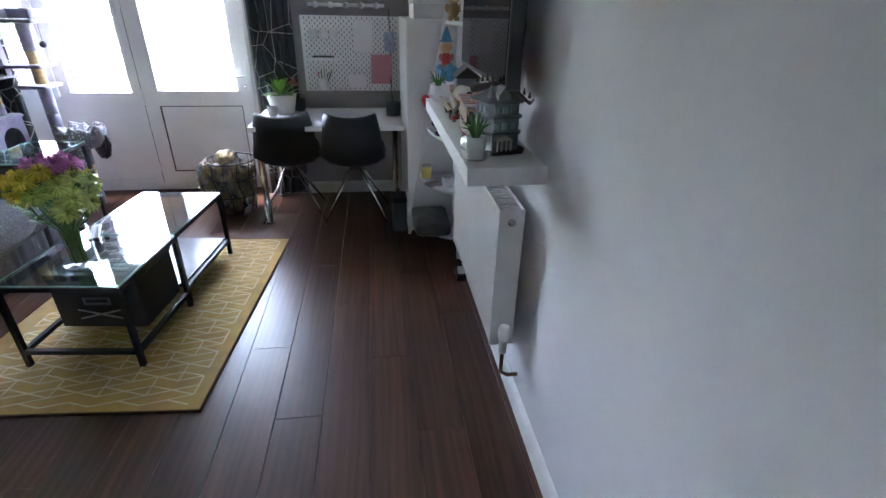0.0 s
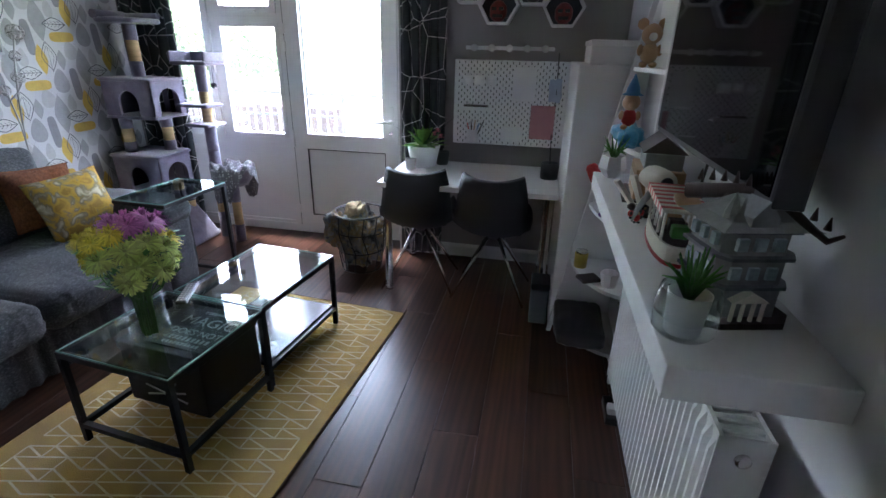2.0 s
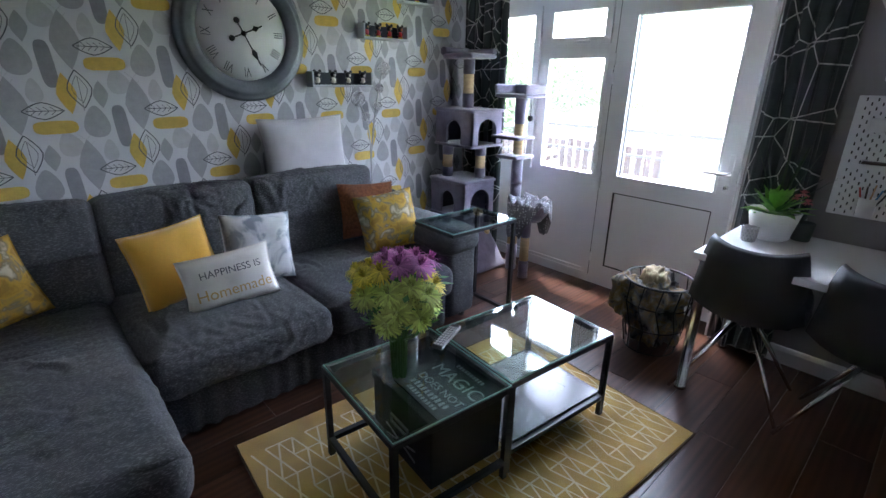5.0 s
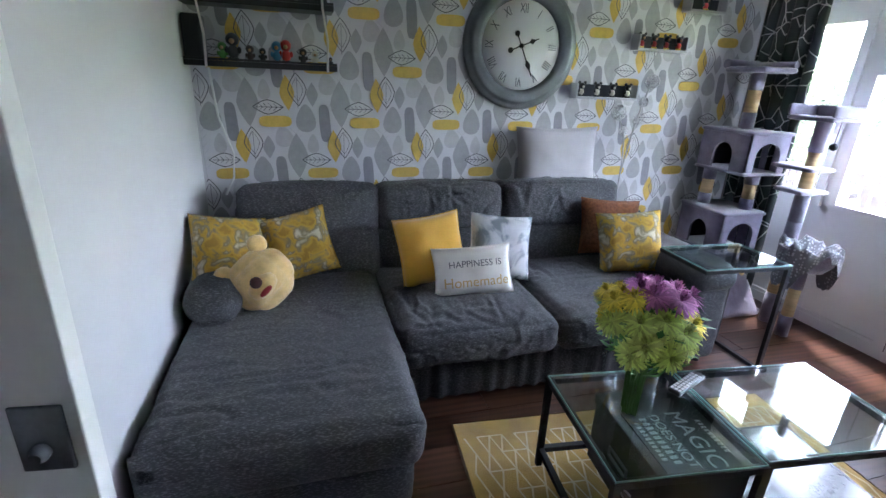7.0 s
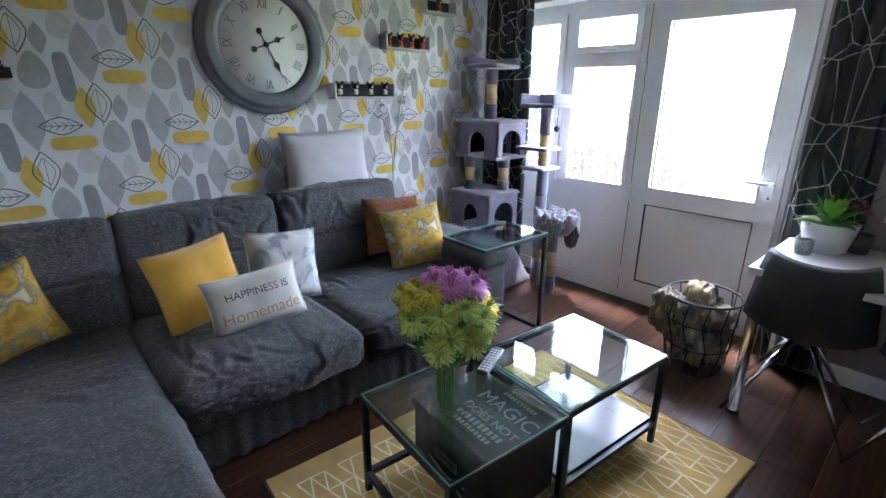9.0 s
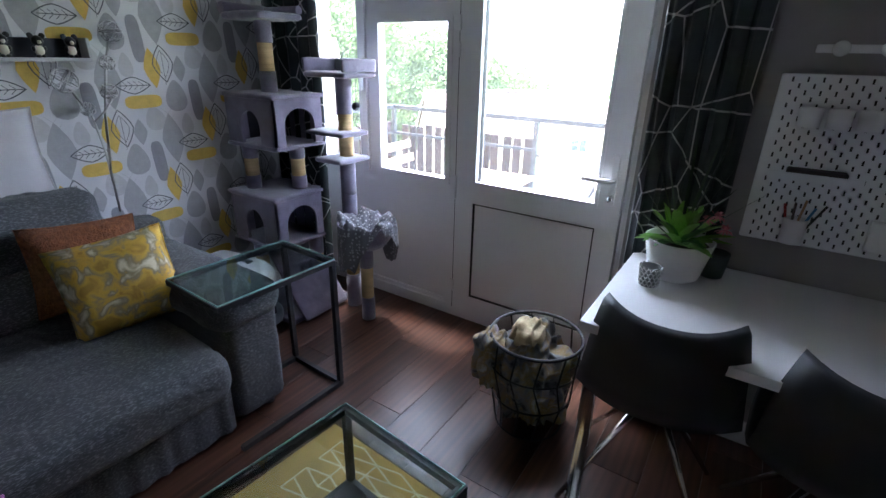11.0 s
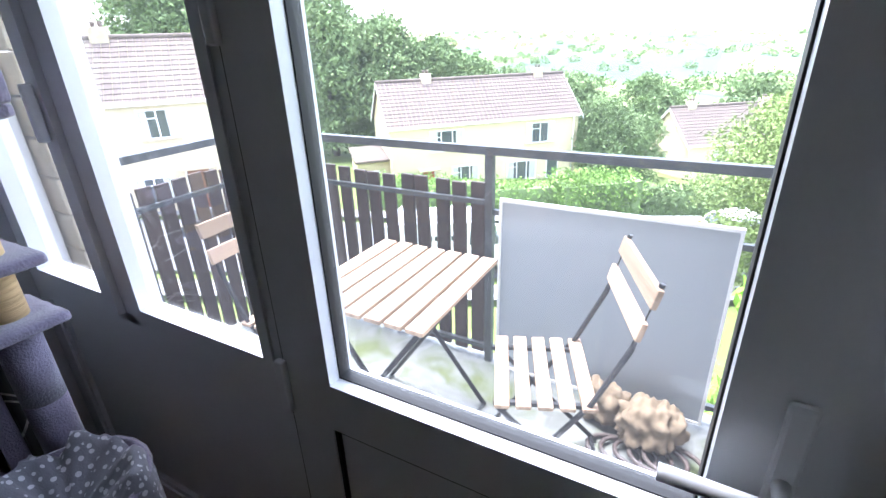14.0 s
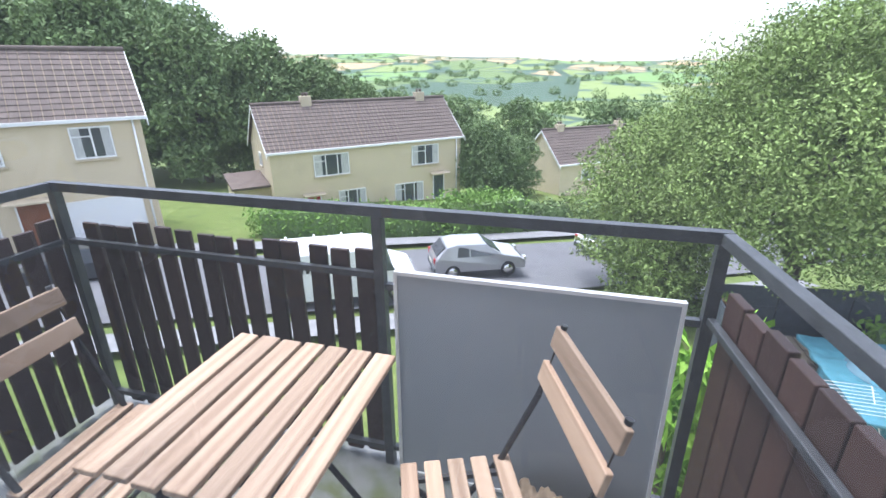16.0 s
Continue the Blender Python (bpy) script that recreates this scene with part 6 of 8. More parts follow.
smx.inputs["B"].default_value = (0.5, 0.5, 0.52, 1)
snt.links.new(stc.outputs["Object"], svo.inputs["Vector"])
snt.links.new(svo.outputs["Distance"], slt.inputs[0])
snt.links.new(slt.outputs[0], smx.inputs["Factor"])
snt.links.new(snt.nodes["Principled BSDF"].inputs["Base Color"].links[0].from_socket, smx.inputs["A"])
snt.links.new(smx.outputs["Result"], snt.nodes["Principled BSDF"].inputs["Base Color"])
part("fleece", bm, SPOTM, bl2)

# cat litter box
lx = thing("litter_box", at(-3.0, 5.0, 0, 6), "white hooded litter box with grey flap and vents", "litter box")
part("tray", soft((-0.22, -0.18, 0), (0.24, 0.18, 0.14), 0.05, 8, 0, 0, 1), GREYPL, lx)
part("hood", soft((-0.22, -0.18, 0.12), (0.235, 0.18, 0.40), 0.09, 10, 0.015, 0, 1), WHITE, lx)
part("flap", bbox((0.236, -0.10, 0.10), (0.25, 0.10, 0.28), 0.005), SMOKE, lx, "dark translucent flap")
part("handle", bbox((-0.06, -0.05, 0.405), (0.05, 0.05, 0.425), 0.01), WHITE, lx)
for s in (-1, 1):
    part("vent", bbox((0.09, s * 0.05 - 0.02, 0.405), (0.15, s * 0.05 + 0.02, 0.414), 0.004), GREYPL, lx)

# ---- things on the papered wall ----
ck = thing("wall_clock", pose(XL + 0.002, 3.84, 1.705, 90, 0, 90), "large round pewter wall clock with roman hour strokes", "clock")
part("rim", lathe(bm_new(), [(0.255, 0.0), (0.37, 0.0), (0.372, 0.02), (0.355, 0.035), (0.345, 0.03), (0.335, 0.045), (0.315, 0.055), (0.30, 0.045), (0.29, 0.05), (0.262, 0.03), (0.255, 0.02)], 64, cap=False), SILVER, ck)
part("dial", lathe(bm_new(), [(0.002, 0.016), (0.258, 0.016), (0.258, 0.018), (0.002, 0.018)], 64), mat("clock_dial", (0.78, 0.78, 0.79), 0.5, var=0.05, scale=4, bump=0.05), ck, "pale grey dial")
NUM = ("XII", "I", "II", "III", "IIII", "V", "VI", "VII", "VIII", "IX", "X", "XI")
for i in range(12):
    a = -i * math.tau / 12
    text("numeral", NUM[i], 0.075, pose(0.0, 0, 0.0188, 0, 0, math.degrees(a)) @ pose(0, 0.205, 0), SILVER, ck, stretch=0.62)
for ang, L, w in ((-68, 0.12, 0.007), (-154, 0.19, 0.006)):
    bm = box(bm_new(), (-w / 2, -0.07, 0.022), (w / 2, L, 0.025))
    prism(bm, [(-0.016, L * 0.62), (0, L * 0.45), (0.016, L * 0.62), (0, L * 0.85)], 0.022, 0.0255)
    lathe(bm, [(0.016, 0.022), (0.016, 0.026)], 14, Matrix.Translation((0, -0.075, 0)))
    bmesh.ops.transform(bm, matrix=pose(0, 0, 0.0, 0, 0, ang), verts=bm.verts)
    part("hand_pointer", bm, BLACK, ck)
part("hub", lathe(bm_new(), [(0.014, 0.018), (0.014, 0.03), (0.002, 0.031)], 16), BLACK, ck)

DARKBLUE = mat("navy_backing", (0.02, 0.025, 0.035), 0.6)
for y0, y1, z0, n, cols in ((4.22, 4.68, 1.415, 4, [BLACKPL, IVORY, BLACKPL, IVORY]), (4.62, 5.0, 1.725, 4, [BLACKPL, RED, mat("yellow_shoe", (0.6, 0.42, 0.04), 0.5), TAN]), (4.96, 5.25, 1.975, 1, [BLACKPL, RED, mat("yellow_boot", (0.6, 0.42, 0.04), 0.5), TAN])):
    sh = thing("display_ledge", at(XL, (y0 + y1) / 2, z0), "small grey box ledge with a row of figurines", "shelf", "figurine ledges")
    h = (y1 - y0) / 2
    LG = mat("grey_ledge_paint", (0.45, 0.46, 0.48), 0.5)
    part("floor_board", bbox((0.002, -h, 0), (0.085, h, 0.014), 0.002), LG, sh)
    part("side_board", bbox((0.002, -h, 0.0145), (0.085, -h + 0.012, 0.095), 0.002), LG, sh)
    part("side_board", bbox((0.002, h - 0.012, 0.0145), (0.085, h, 0.095), 0.002), LG, sh)
    part("back_board", box(bm_new(), (0.002, -h + 0.012, 0.0145), (0.008, h - 0.012, 0.09)), DARKBLUE, sh)
    for i in range(n):
        figure("cartoon_figurine", XL + 0.047, y0 + (y1 - y0) * (i + 0.5) / n if n > 1 else (y0 + y1) / 2, z0 + 0.014, 0.095, cols, "small painted figurine with round ears", rz=90)

for z0, y1 in ((1.505, 2.73), (1.79, 2.72)):
    ws = thing("wall_shelf", at(XL, 2.37, z0), "black wooden wall shelf hung with cord", "shelf", "black shelves")
    part("board", bbox((0.002, -0.37, 0), (0.19, y1 - 2.37, 0.028), 0.003), BLACK, ws)
    part("lip", bbox((0.176, -0.37, 0.0285), (0.19, y1 - 2.37, 0.04), 0.002), BLACK, ws)
for y in (2.10, 2.68):
    single("rope_hanger", tube(bm_new(), [(XL + 0.195, y, 1.50), (XL + 0.198, y + 0.005, 1.65), (XL + 0.195, y - 0.015, 1.80), (XL + 0.19, y - 0.02, 2.0)], 0.006, 6), CREAM, "off-white cord along the black shelves", "cord")
single("loudspeaker", bbox((XL + 0.03, 2.0, 1.535), (XL + 0.17, 2.09, 1.74), 0.012), BLACKPL, "small black loudspeaker on the shelf", "speaker")
for i, (y, hgt, m_) in enumerate(((2.17, 0.10, LEAF), (2.22, 0.15, BLACKPL), (2.30, 0.09, DARKBR), (2.36, 0.08, BLACKPL), (2.43, 0.12, BLUE), (2.475, 0.13, RED), (2.56, 0.09, BLACKPL), (2.62, 0.08, IVORY), (2.70, 0.05, BLACKPL))):
    figure("shelf_figure", XL + 0.12, y, 1.533, hgt, [m_, m_, BLACKPL, TAN], "small collectible figure on the black shelf", ears=False, rz=90)
for i, y in enumerate((2.2, 2.45, 2.62)):
    single("model_car", soft((-0.03, -0.07, 0), (0.03, 0.07, 0.045), 0.02, 5, 0.003, 0, i), BLACKPL, "black model vehicle on the upper shelf", "model car", m=at(XL + 0.11, y, 1.818))
single("charger_cable", tube(bm_new(), [(XL + 0.012, 2.08, 1.5), (XL + 0.014, 2.10, 1.25), (XL + 0.02, 2.16, 1.05), (XL + 0.02, 2.15, 0.92), (XL + 0.03, 2.10, 0.82)], 0.006, 6), WHITE, "white cable hanging down the wall", "cable")

# silver twig lights behind the sofa
tw = thing("decorative_branch", at(-3.2, 4.62, 0.74), "silver wire branch with round wire balls", "ornament")
WIRE = mat("silver_wire", (0.55, 0.55, 0.56), 0.3, 0.9, var=0.1, bump=0)
part("stalk", tube(bm_new(), [(0, 0.02, 0), (0, 0.02, 0.28), (0.0, 0.0, 0.45), (0, -0.06, 0.57)], 0.006, 6), WIRE, tw)
part("stalk", tube(bm_new(), [(0, 0.02, 0.20), (0.01, 0.05, 0.45), (0, 0.10, 0.65), (0, 0.14, 0.78)], 0.006, 6), WIRE, tw)
part("twig", tube(bm_new(), [(0, 0.0, 0.42), (0.02, 0.05, 0.47), (0.02, 0.09, 0.52)], 0.004, 6), WIRE, tw)
rnd = random.Random(9)
for y, z, r in ((-0.07, 0.60, 0.05), (0.15, 0.80, 0.045), (0.09, 0.55, 0.035), (0.11, 0.67, 0.03), (-0.01, 0.48, 0.03)):
    bm = bm_new()
    for k in range(9):
        q = Matrix.LocRotScale((0, y, z), Euler((rnd.uniform(0, 6), rnd.uniform(0, 6), rnd.uniform(0, 6))), None)
        tube(bm, [q @ Vector((r * math.cos(j * math.tau / 12), r * math.sin(j * math.tau / 12), 0)) for j in range(13)], 0.0022, 4, cap=False)
    part("wire_ball", bm, WIRE, tw)


# ---- balcony ----
bal = single("balcony_floor", box(bm_new(), (-3.60, 5.96, -0.22), (-0.95, 7.14, -0.0)), CONCRETE, "wet mossy concrete balcony slab", "balcony", kind=S)
single("door_sill", box(bm_new(), (-3.2, 5.905, -0.0), (-1.09, 5.99, 0.05)), UPVC, "white door sill", "sill", kind=S)
# house wall outside, under and beside the balcony
bm = box(bm_new(), (-9, 5.962, -8), (XL - 0.15, 6.05, 4))
box(bm, (XR + 0.15, 5.962, -8), (9, 6.05, 4))
box(bm, (XL - 0.15, 5.962, ZC), (XR + 0.15, 6.05, 4))
box(bm, (XL - 0.15, 5.962, -8), (XR + 0.15, 6.05, -0.22))
single("wall_outside", bm, STONE, "buff stone outer wall of the flats", "wall", kind=S)
pier = tagged(new("stone_pier"), "buff squared stone pier at the balcony end", "pier", kind=S)
rnd = random.Random(3)
for k in range(20):
    z = -0.2 + k * 0.14
    for j, (y0, y1) in enumerate((((6.06, 6.24),) if k % 2 else ((6.06, 6.13), (6.134, 6.24)))):
        part("stone_block", bbox((-3.62 + rnd.uniform(-0.008, 0.008), y0, z), (-3.34 + rnd.uniform(-0.008, 0.008), y1, z + 0.135), 0.01), STONE, pier)

RX0, RX1, RY = -3.49, -1.112, 7.085
rl = thing("balcony_railing", at(-2.3, RY, 0), "grey painted steel balcony railing", "railing")


def wbars(name, segs, w, m_, parent):
    for p, q in segs:
        part(name, bars(bm_new(), ((p, q),), w), m_, parent, world_space=True)


wbars("handrail", (((RX0, RY, 1.045), (RX1, RY, 1.045)), ((RX0, 6.2, 1.045), (RX0, RY - 0.04, 1.045))), 0.034, RAILMETAL, rl)
for x, y in ((RX0, RY), (-2.12, RY), (RX1, RY), (RX0, 6.26)):
    part("post", bars(bm_new(), (((x, y, 0.016), (x, y, 1.01)),), 0.034), RAILMETAL, rl, world_space=True)
wbars("mid_rail", (((RX0 + 0.03, RY - 0.005, 0.82), (-2.15, RY - 0.005, 0.82)), ((RX0, 6.3, 0.82), (RX0, RY - 0.04, 0.82)), ((-2.09, RY, 0.78), (RX1 - 0.03, RY, 0.78)), ((RX0 + 0.03, RY - 0.005, 0.08), (-2.15, RY - 0.005, 0.08)), ((-2.09, RY, 0.08), (RX1 - 0.03, RY, 0.08))), 0.022, RAILMETAL, rl)

SPLAY = Matrix.Translation((RX1, RY, 0)) @ pose(0, 0, 0, 0, 0, 7) @ Matrix.Translation((-RX1, -RY, 0))
for nm, z, w in (("handrail", 1.045, 0.017), ("mid_rail", 0.80, 0.011), ("mid_rail", 0.08, 0.011)):
    part(nm, bbox((RX1 - w, 6.09, z - w), (RX1 + w, RY - 0.02, z + w), 0.003, m=SPLAY), RAILMETAL, rl, world_space=True)
part("post", bbox((RX1 - 0.017, 6.09, 0.0), (RX1 + 0.017, 6.124, 1.027), 0.003, m=SPLAY), RAILMETAL, rl, world_space=True)

fn = thing("picket_screen", at(-2.8, RY, 0), "dark brown stained timber pickets on the railing", "fence")
pick = mesh_of(bbox((-0.034, 0.012, 0.03), (0.034, 0.030, 0.905), 0.004), "picket", PICKET)
rnd = random.Random(8)
for i in range(14):
    x = -3.39 + i * 0.0925
    ob = new("picket", pick)
    ob.parent = fn
    ob.matrix_parent_inverse = POSES[fn].inverted()
    ob.matrix_basis = pose(x, RY, rnd.uniform(-0.015, 0.012), 0, rnd.uniform(-0.8, 0.8), 0)
for i in range(9):
    ob = new("picket", pick)
    ob.parent = fn
    ob.matrix_parent_inverse = POSES[fn].inverted()
    ob.matrix_basis = pose(RX0, 6.34 + i * 0.086, rnd.uniform(-0.012, 0.012), 0, 0, 90)
f2 = thing("board_screen", at(RX1, 6.5, 0), "close-set reddish brown boards along the railing", "fence")
wide = mesh_of(bbox((-0.048, 0.0, 0.02), (0.048, 0.028, 0.905), 0.004), "board", mat("red_brown_stain", (0.062, 0.030, 0.021), 0.6, var=0.25, scale=8, bump=0.4, bscale=90, stretch=(1, 1, 0.1), rand=0.25))
for i in range(9):
    ob = new("board", wide)
    ob.parent = f2
    ob.matrix_parent_inverse = POSES[f2].inverted()
    ob.matrix_basis = SPLAY @ pose(RX1 + 0.045, 6.99 - i * 0.103, rnd.uniform(-0.01, 0.01), 0, 0, 90)

bd = thing("leaning_panel", pose(-1.615, 7.035, 0.02, -1.5, 0, 0), "large grey board with white edge standing against the railing", "board")
part("sheet", box(bm_new(), (-0.435, 0, 0.012), (0.425, 0.012, 0.82)), PANELGREY, bd)
bm = frame_rect(bm_new(), -0.447, 0.437, 0.0, 0.832, 0.012, -0.006, 0.016)
part("edging", bm, WHITEBOARD, bd, "white plastic edge trim")

# folding slatted table and chairs
BIS = at(-2.245, 6.555, 0)
fb = thing("folding_table", BIS, "small folding table with acacia slats and black frame", "table")
slat = mesh_of(bbox((-0.032, -0.285, 0.662), (0.032, 0.285, 0.68), 0.004), "slat", PLANK)
for i in range(7):
    ob = new("slat", slat)
    ob.parent = fb
    ob.matrix_basis = Matrix.Translation((-0.232 + i * 0.0775, rnd.uniform(-0.003, 0.003), 0))
for sy in (-0.2, 0.2):
    part("rail", bars(bm_new(), (((-0.24, sy, 0.650), (0.24, sy, 0.650)),), 0.02), BLACK, fb)
    part("leg", tube(bm_new(), [(-0.22, sy, 0.64), (0.24, sy * 1.1, 0.006)], 0.010, 8), BLACK, fb)
    part("leg", tube(bm_new(), [(0.22, sy * 0.9, 0.64), (-0.24, sy, 0.006)], 0.010, 8), BLACK, fb)
for sx in (-0.235, 0.235):
    part("stretcher", tube(bm_new(), [(sx, -0.22, 0.012), (sx, 0.22, 0.012)], 0.008, 8), BLACK, fb)


def folding_chair(m, grp):
    c = thing("folding_chair", m, "folding chair with acacia slats and black steel frame", "chair", grp)
    seat = mesh_of(bbox((-0.023, -0.185, 0.442), (0.023, 0.185, 0.458), 0.004), "seat_slat", PLANK)
    for i in range(5):
        ob = new("seat_slat", seat)
        ob.parent = c
        ob.matrix_basis = pose(-0.13 + i * 0.065, 0.0, 0, 0, 0, 0)
    back = mesh_of(bbox((-0.009, -0.19, -0.03), (0.009, 0.19, 0.03), 0.004), "back_slat", PLANK)
    for x, z in ((0.262, 0.83), (0.235, 0.73)):
        ob = new("back_slat", back)
        ob.parent = c
        ob.matrix_basis = pose(x, 0, z, 0, 14, 0)
    for sy in (-0.17, 0.17):
        part("frame_bar", tube(bm_new(), [(0.275, sy, 0.87), (0.22, sy, 0.66), (0.13, sy, 0.46), (-0.20, sy, 0.008)], 0.009, 8), BLACK, c)
        part("frame_bar", tube(bm_new(), [(-0.15, sy * 0.9, 0.43), (0.24, sy * 0.9, 0.008)], 0.009, 8), BLACK, c)
        part("seat_rail", bars(bm_new(), (((-0.15, sy * 0.85, 0.434), (0.15, sy * 0.85, 0.434)),), 0.014), BLACK, c)
    part("stretcher", tube(bm_new(), [(0.22, -0.16, 0.03), (0.22, 0.16, 0.03)], 0.007, 6), BLACK, c)
    return c


fc = folding_chair(at(-1.70, 6.55, 0, 22), "balcony chairs")
copy_thing(fc, at(-2.72, 6.50, 0, 184))
rope = thing("coiled_rope", at(-1.36, 6.86, 0), "heap of coarse brown coiled rope netting", "rope")
ROPE = mat("coarse_rope", (0.20, 0.15, 0.10), 0.95, var=0.4, scale=30, bump=0.8, bscale=120)
part("bundle", soft((-0.12, -0.10, 0.0), (0.12, 0.10, 0.20), 0.09, 10, 0.01, 0.03, 5, 22), ROPE, rope)
part("bundle", soft((-0.26, 0.0, 0.0), (-0.08, 0.12, 0.18), 0.07, 8, 0.01, 0.03, 7, 22), ROPE, rope)
for k in range(5):
    part("cord_loop", tube(bm_new(), [(-0.10 + 0.05 * k + 0.10 * math.cos(a), -0.10 + 0.07 * math.sin(a), 0.012 + 0.01 * k) for a in [j * math.tau / 16 for j in range(17)]], 0.009, 6, cap=False), DARKBR, rope)


# ---- the hillside ----
def gz(x, y):
    """Height of the ground: it falls away from the flats to a valley, then climbs to far hills."""
    d = y - 5.7
    z = -4.7 - 0.125 * max(d, -20) - 0.02 * (x + 8) * min(1, max(0, d / 20))
    if d > 60:
        z = -12.2 - 14 * min(1, (d - 60) / 260) - 0.02 * (x + 8)
    if d > 330:
        s = min(1, (d - 330) / 1200)
        z = -26 - 0.004 * x + 62 * (s * s * (3 - 2 * s)) * (0.62 + 0.45 * noise.noise(Vector((x * 0.0011 + 3, y * 0.0007, 0.3)))) + 10 * noise.noise(Vector((x * 0.004, y * 0.003, 2))) * s
    return z


GRASS = blotch_mat("lawn_grass", ((0.09, 0.13, 0.025), (0.13, 0.18, 0.035), (0.11, 0.15, 0.03), (0.16, 0.20, 0.05)), 1.2, 0.95, 0.6, 30)
ASPHALT = mat("worn_asphalt", (0.13, 0.13, 0.135), 0.85, var=0.2, scale=1.5, bump=0.4, bscale=60)
PAVE = mat("patio_slab", (0.30, 0.25, 0.19), 0.85, var=0.25, scale=6, bump=0.3, rand=0.15)
bm = bm_new()
xs = [-2600 + k * 200 for k in range(12)] + [-300, -200, -140, -100] + [-80 + 8 * k for k in range(21)] + [100, 140, 200, 300, 460, 700, 1000, 1400, 1900, 2600]
ys = [-40, -20, -6] + [2 + 4 * k for k in range(16)] + [70, 85, 105, 140, 190, 250, 320, 400] + [480 + 60 * k for k in range(22)] + [1900, 2300, 3200]
grid = [[bm.verts.new((x, y, gz(x, y))) for x in xs] for y in ys]
for a, b in zip(grid, grid[1:]):
    for i in range(len(xs) - 1):
        bm.faces.new((a[i], a[i + 1], b[i + 1], b[i])).smooth = True
FIELDS = mat("patchwork_fields", (0.2, 0.3, 0.08), 0.95, bump=0)
nt = FIELDS.node_tree
tc, mp, v1, cr, v2, mx, lt_, fog, nz, gt = (nt.nodes.new(k) for k in ("ShaderNodeTexCoord", "ShaderNodeMapping", "ShaderNodeTexVoronoi", "ShaderNodeValToRGB", "ShaderNodeTexVoronoi", "ShaderNodeMix", "ShaderNodeMath", "ShaderNodeMix", "ShaderNodeTexNoise", "ShaderNodeMath"))
mp.inputs["Scale"].default_value = (0.0075, 0.0042, 0.0)
v1.inputs["Scale"].default_value = v2.inputs["Scale"].default_value = 1.0
v2.feature = "DISTANCE_TO_EDGE"
for v in (v1, v2):
    nt.links.new(mp.outputs[0], v.inputs["Vector"])
nt.links.new(tc.outputs["Object"], mp.inputs[0])
sepc = nt.nodes.new("ShaderNodeSeparateColor")
nt.links.new(v1.outputs["Color"], sepc.inputs[0])
nt.links.new(sepc.outputs[0], cr.inputs[0])
cr.color_ramp.interpolation = "CONSTANT"
for e, (p, c) in zip((cr.color_ramp.elements[0], cr.color_ramp.elements[1]), ((0.0, (0.13, 0.19, 0.06)), (0.2, (0.20, 0.26, 0.08)))):
    e.position, e.color = p, (*c, 1)
for p, c in ((0.40, (0.42, 0.30, 0.16)), (0.66, (0.16, 0.27, 0.08)), (0.80, (0.055, 0.10, 0.06)), (0.93, (0.34, 0.29, 0.15))):
    cr.color_ramp.elements.new(p).color = (*c, 1)
lt_.operation = "LESS_THAN"
lt_.inputs[1].default_value = 0.035
nt.links.new(v2.outputs["Distance"], lt_.inputs[0])
mx.data_type = fog.data_type = "RGBA"
nt.links.new(lt_.outputs[0], mx.inputs["Factor"])
nt.links.new(cr.outputs[0], mx.inputs["A"])
mx.inputs["B"].default_value = (0.05, 0.09, 0.05, 1)
nz.inputs["Scale"].default_value = 2.2
nz.inputs["Detail"].default_value = 6
nt.links.new(mp.outputs[0], nz.inputs["Vector"])
gt.operation = "GREATER_THAN"
gt.inputs[1].default_value = 0.56
nt.links.new(nz.outputs["Fac"], gt.inputs[0])
nt.links.new(gt.outputs[0], fog.inputs["Factor"])
nt.links.new(mx.outputs["Result"], fog.inputs["A"])
fog.inputs["B"].default_value = (0.06, 0.11, 0.07, 1)
nt.links.new(fog.outputs["Result"], nt.nodes["Principled BSDF"].inputs["Base Color"])
ground = single("ground", bm, [GRASS, FIELDS], "sloping grass falling to a valley and far patchwork hills", "ground", kind=S)
for p in ground.data.polygons:
    p.material_index = 1 if p.center.y > 100 else 0


def strip(name, pts, width, lift, material, label, category):
    """A band that follows the ground."""
    bm = bm_new()
    fine = []
    for (x0, y0), (x1, y1) in zip(pts, pts[1:]):
        n = max(2, int(math.hypot(x1 - x0, y1 - y0) / 0.8))
        fine += [(x0 + (x1 - x0) * k / n, y0 + (y1 - y0) * k / n) for k in range(n)]
    fine.append(pts[-1])
    rows = []
    for i, (x, y) in enumerate(fine):
        a, b = fine[max(i - 1, 0)], fine[min(i + 1, len(fine) - 1)]
        d = Vector((b[0] - a[0], b[1] - a[1])).normalized()
        row = []
        for k in range(7):
            o = (k / 6 - 0.5) * width
            px_, py_ = x - d.y * o, y + d.x * o
            row.append(bm.verts.new((px_, py_, gz(px_, py_) + lift)))
        rows.append(row)
    for a, b in zip(rows, rows[1:]):
        for k in range(6):
            bm.faces.new((a[k], a[k + 1], b[k + 1], b[k])).smooth = True
    return single(name, bm, material, label, category, kind=S)


strip("road", [(-30, 8), (-19, 16.5), (-10, 21.5), (-3, 26.5), (6, 33), (22, 46)], 7.0, 0.14, ASPHALT, "grey worn residential road on the slope", "road")
strip("pavement", [(-30, 14), (-20.5, 21.3), (-12.5, 25.8), (-6, 30.5), (3, 37.5), (20, 51)], 1.4, 0.24, mat("pavement_tarmac", (0.22, 0.22, 0.22), 0.9, var=0.15, scale=2), "raised grey pavement with kerb", "pavement")
strip("pavement_near", [(-27, 4), (-16, 12.2), (-7.5, 17.2), (0, 22.2), (9, 28.5)], 1.2, 0.24, mat("pavement_tarmac_near", (0.24, 0.24, 0.24), 0.9, var=0.15, scale=2), "raised grey pavement by the lawn", "pavement")

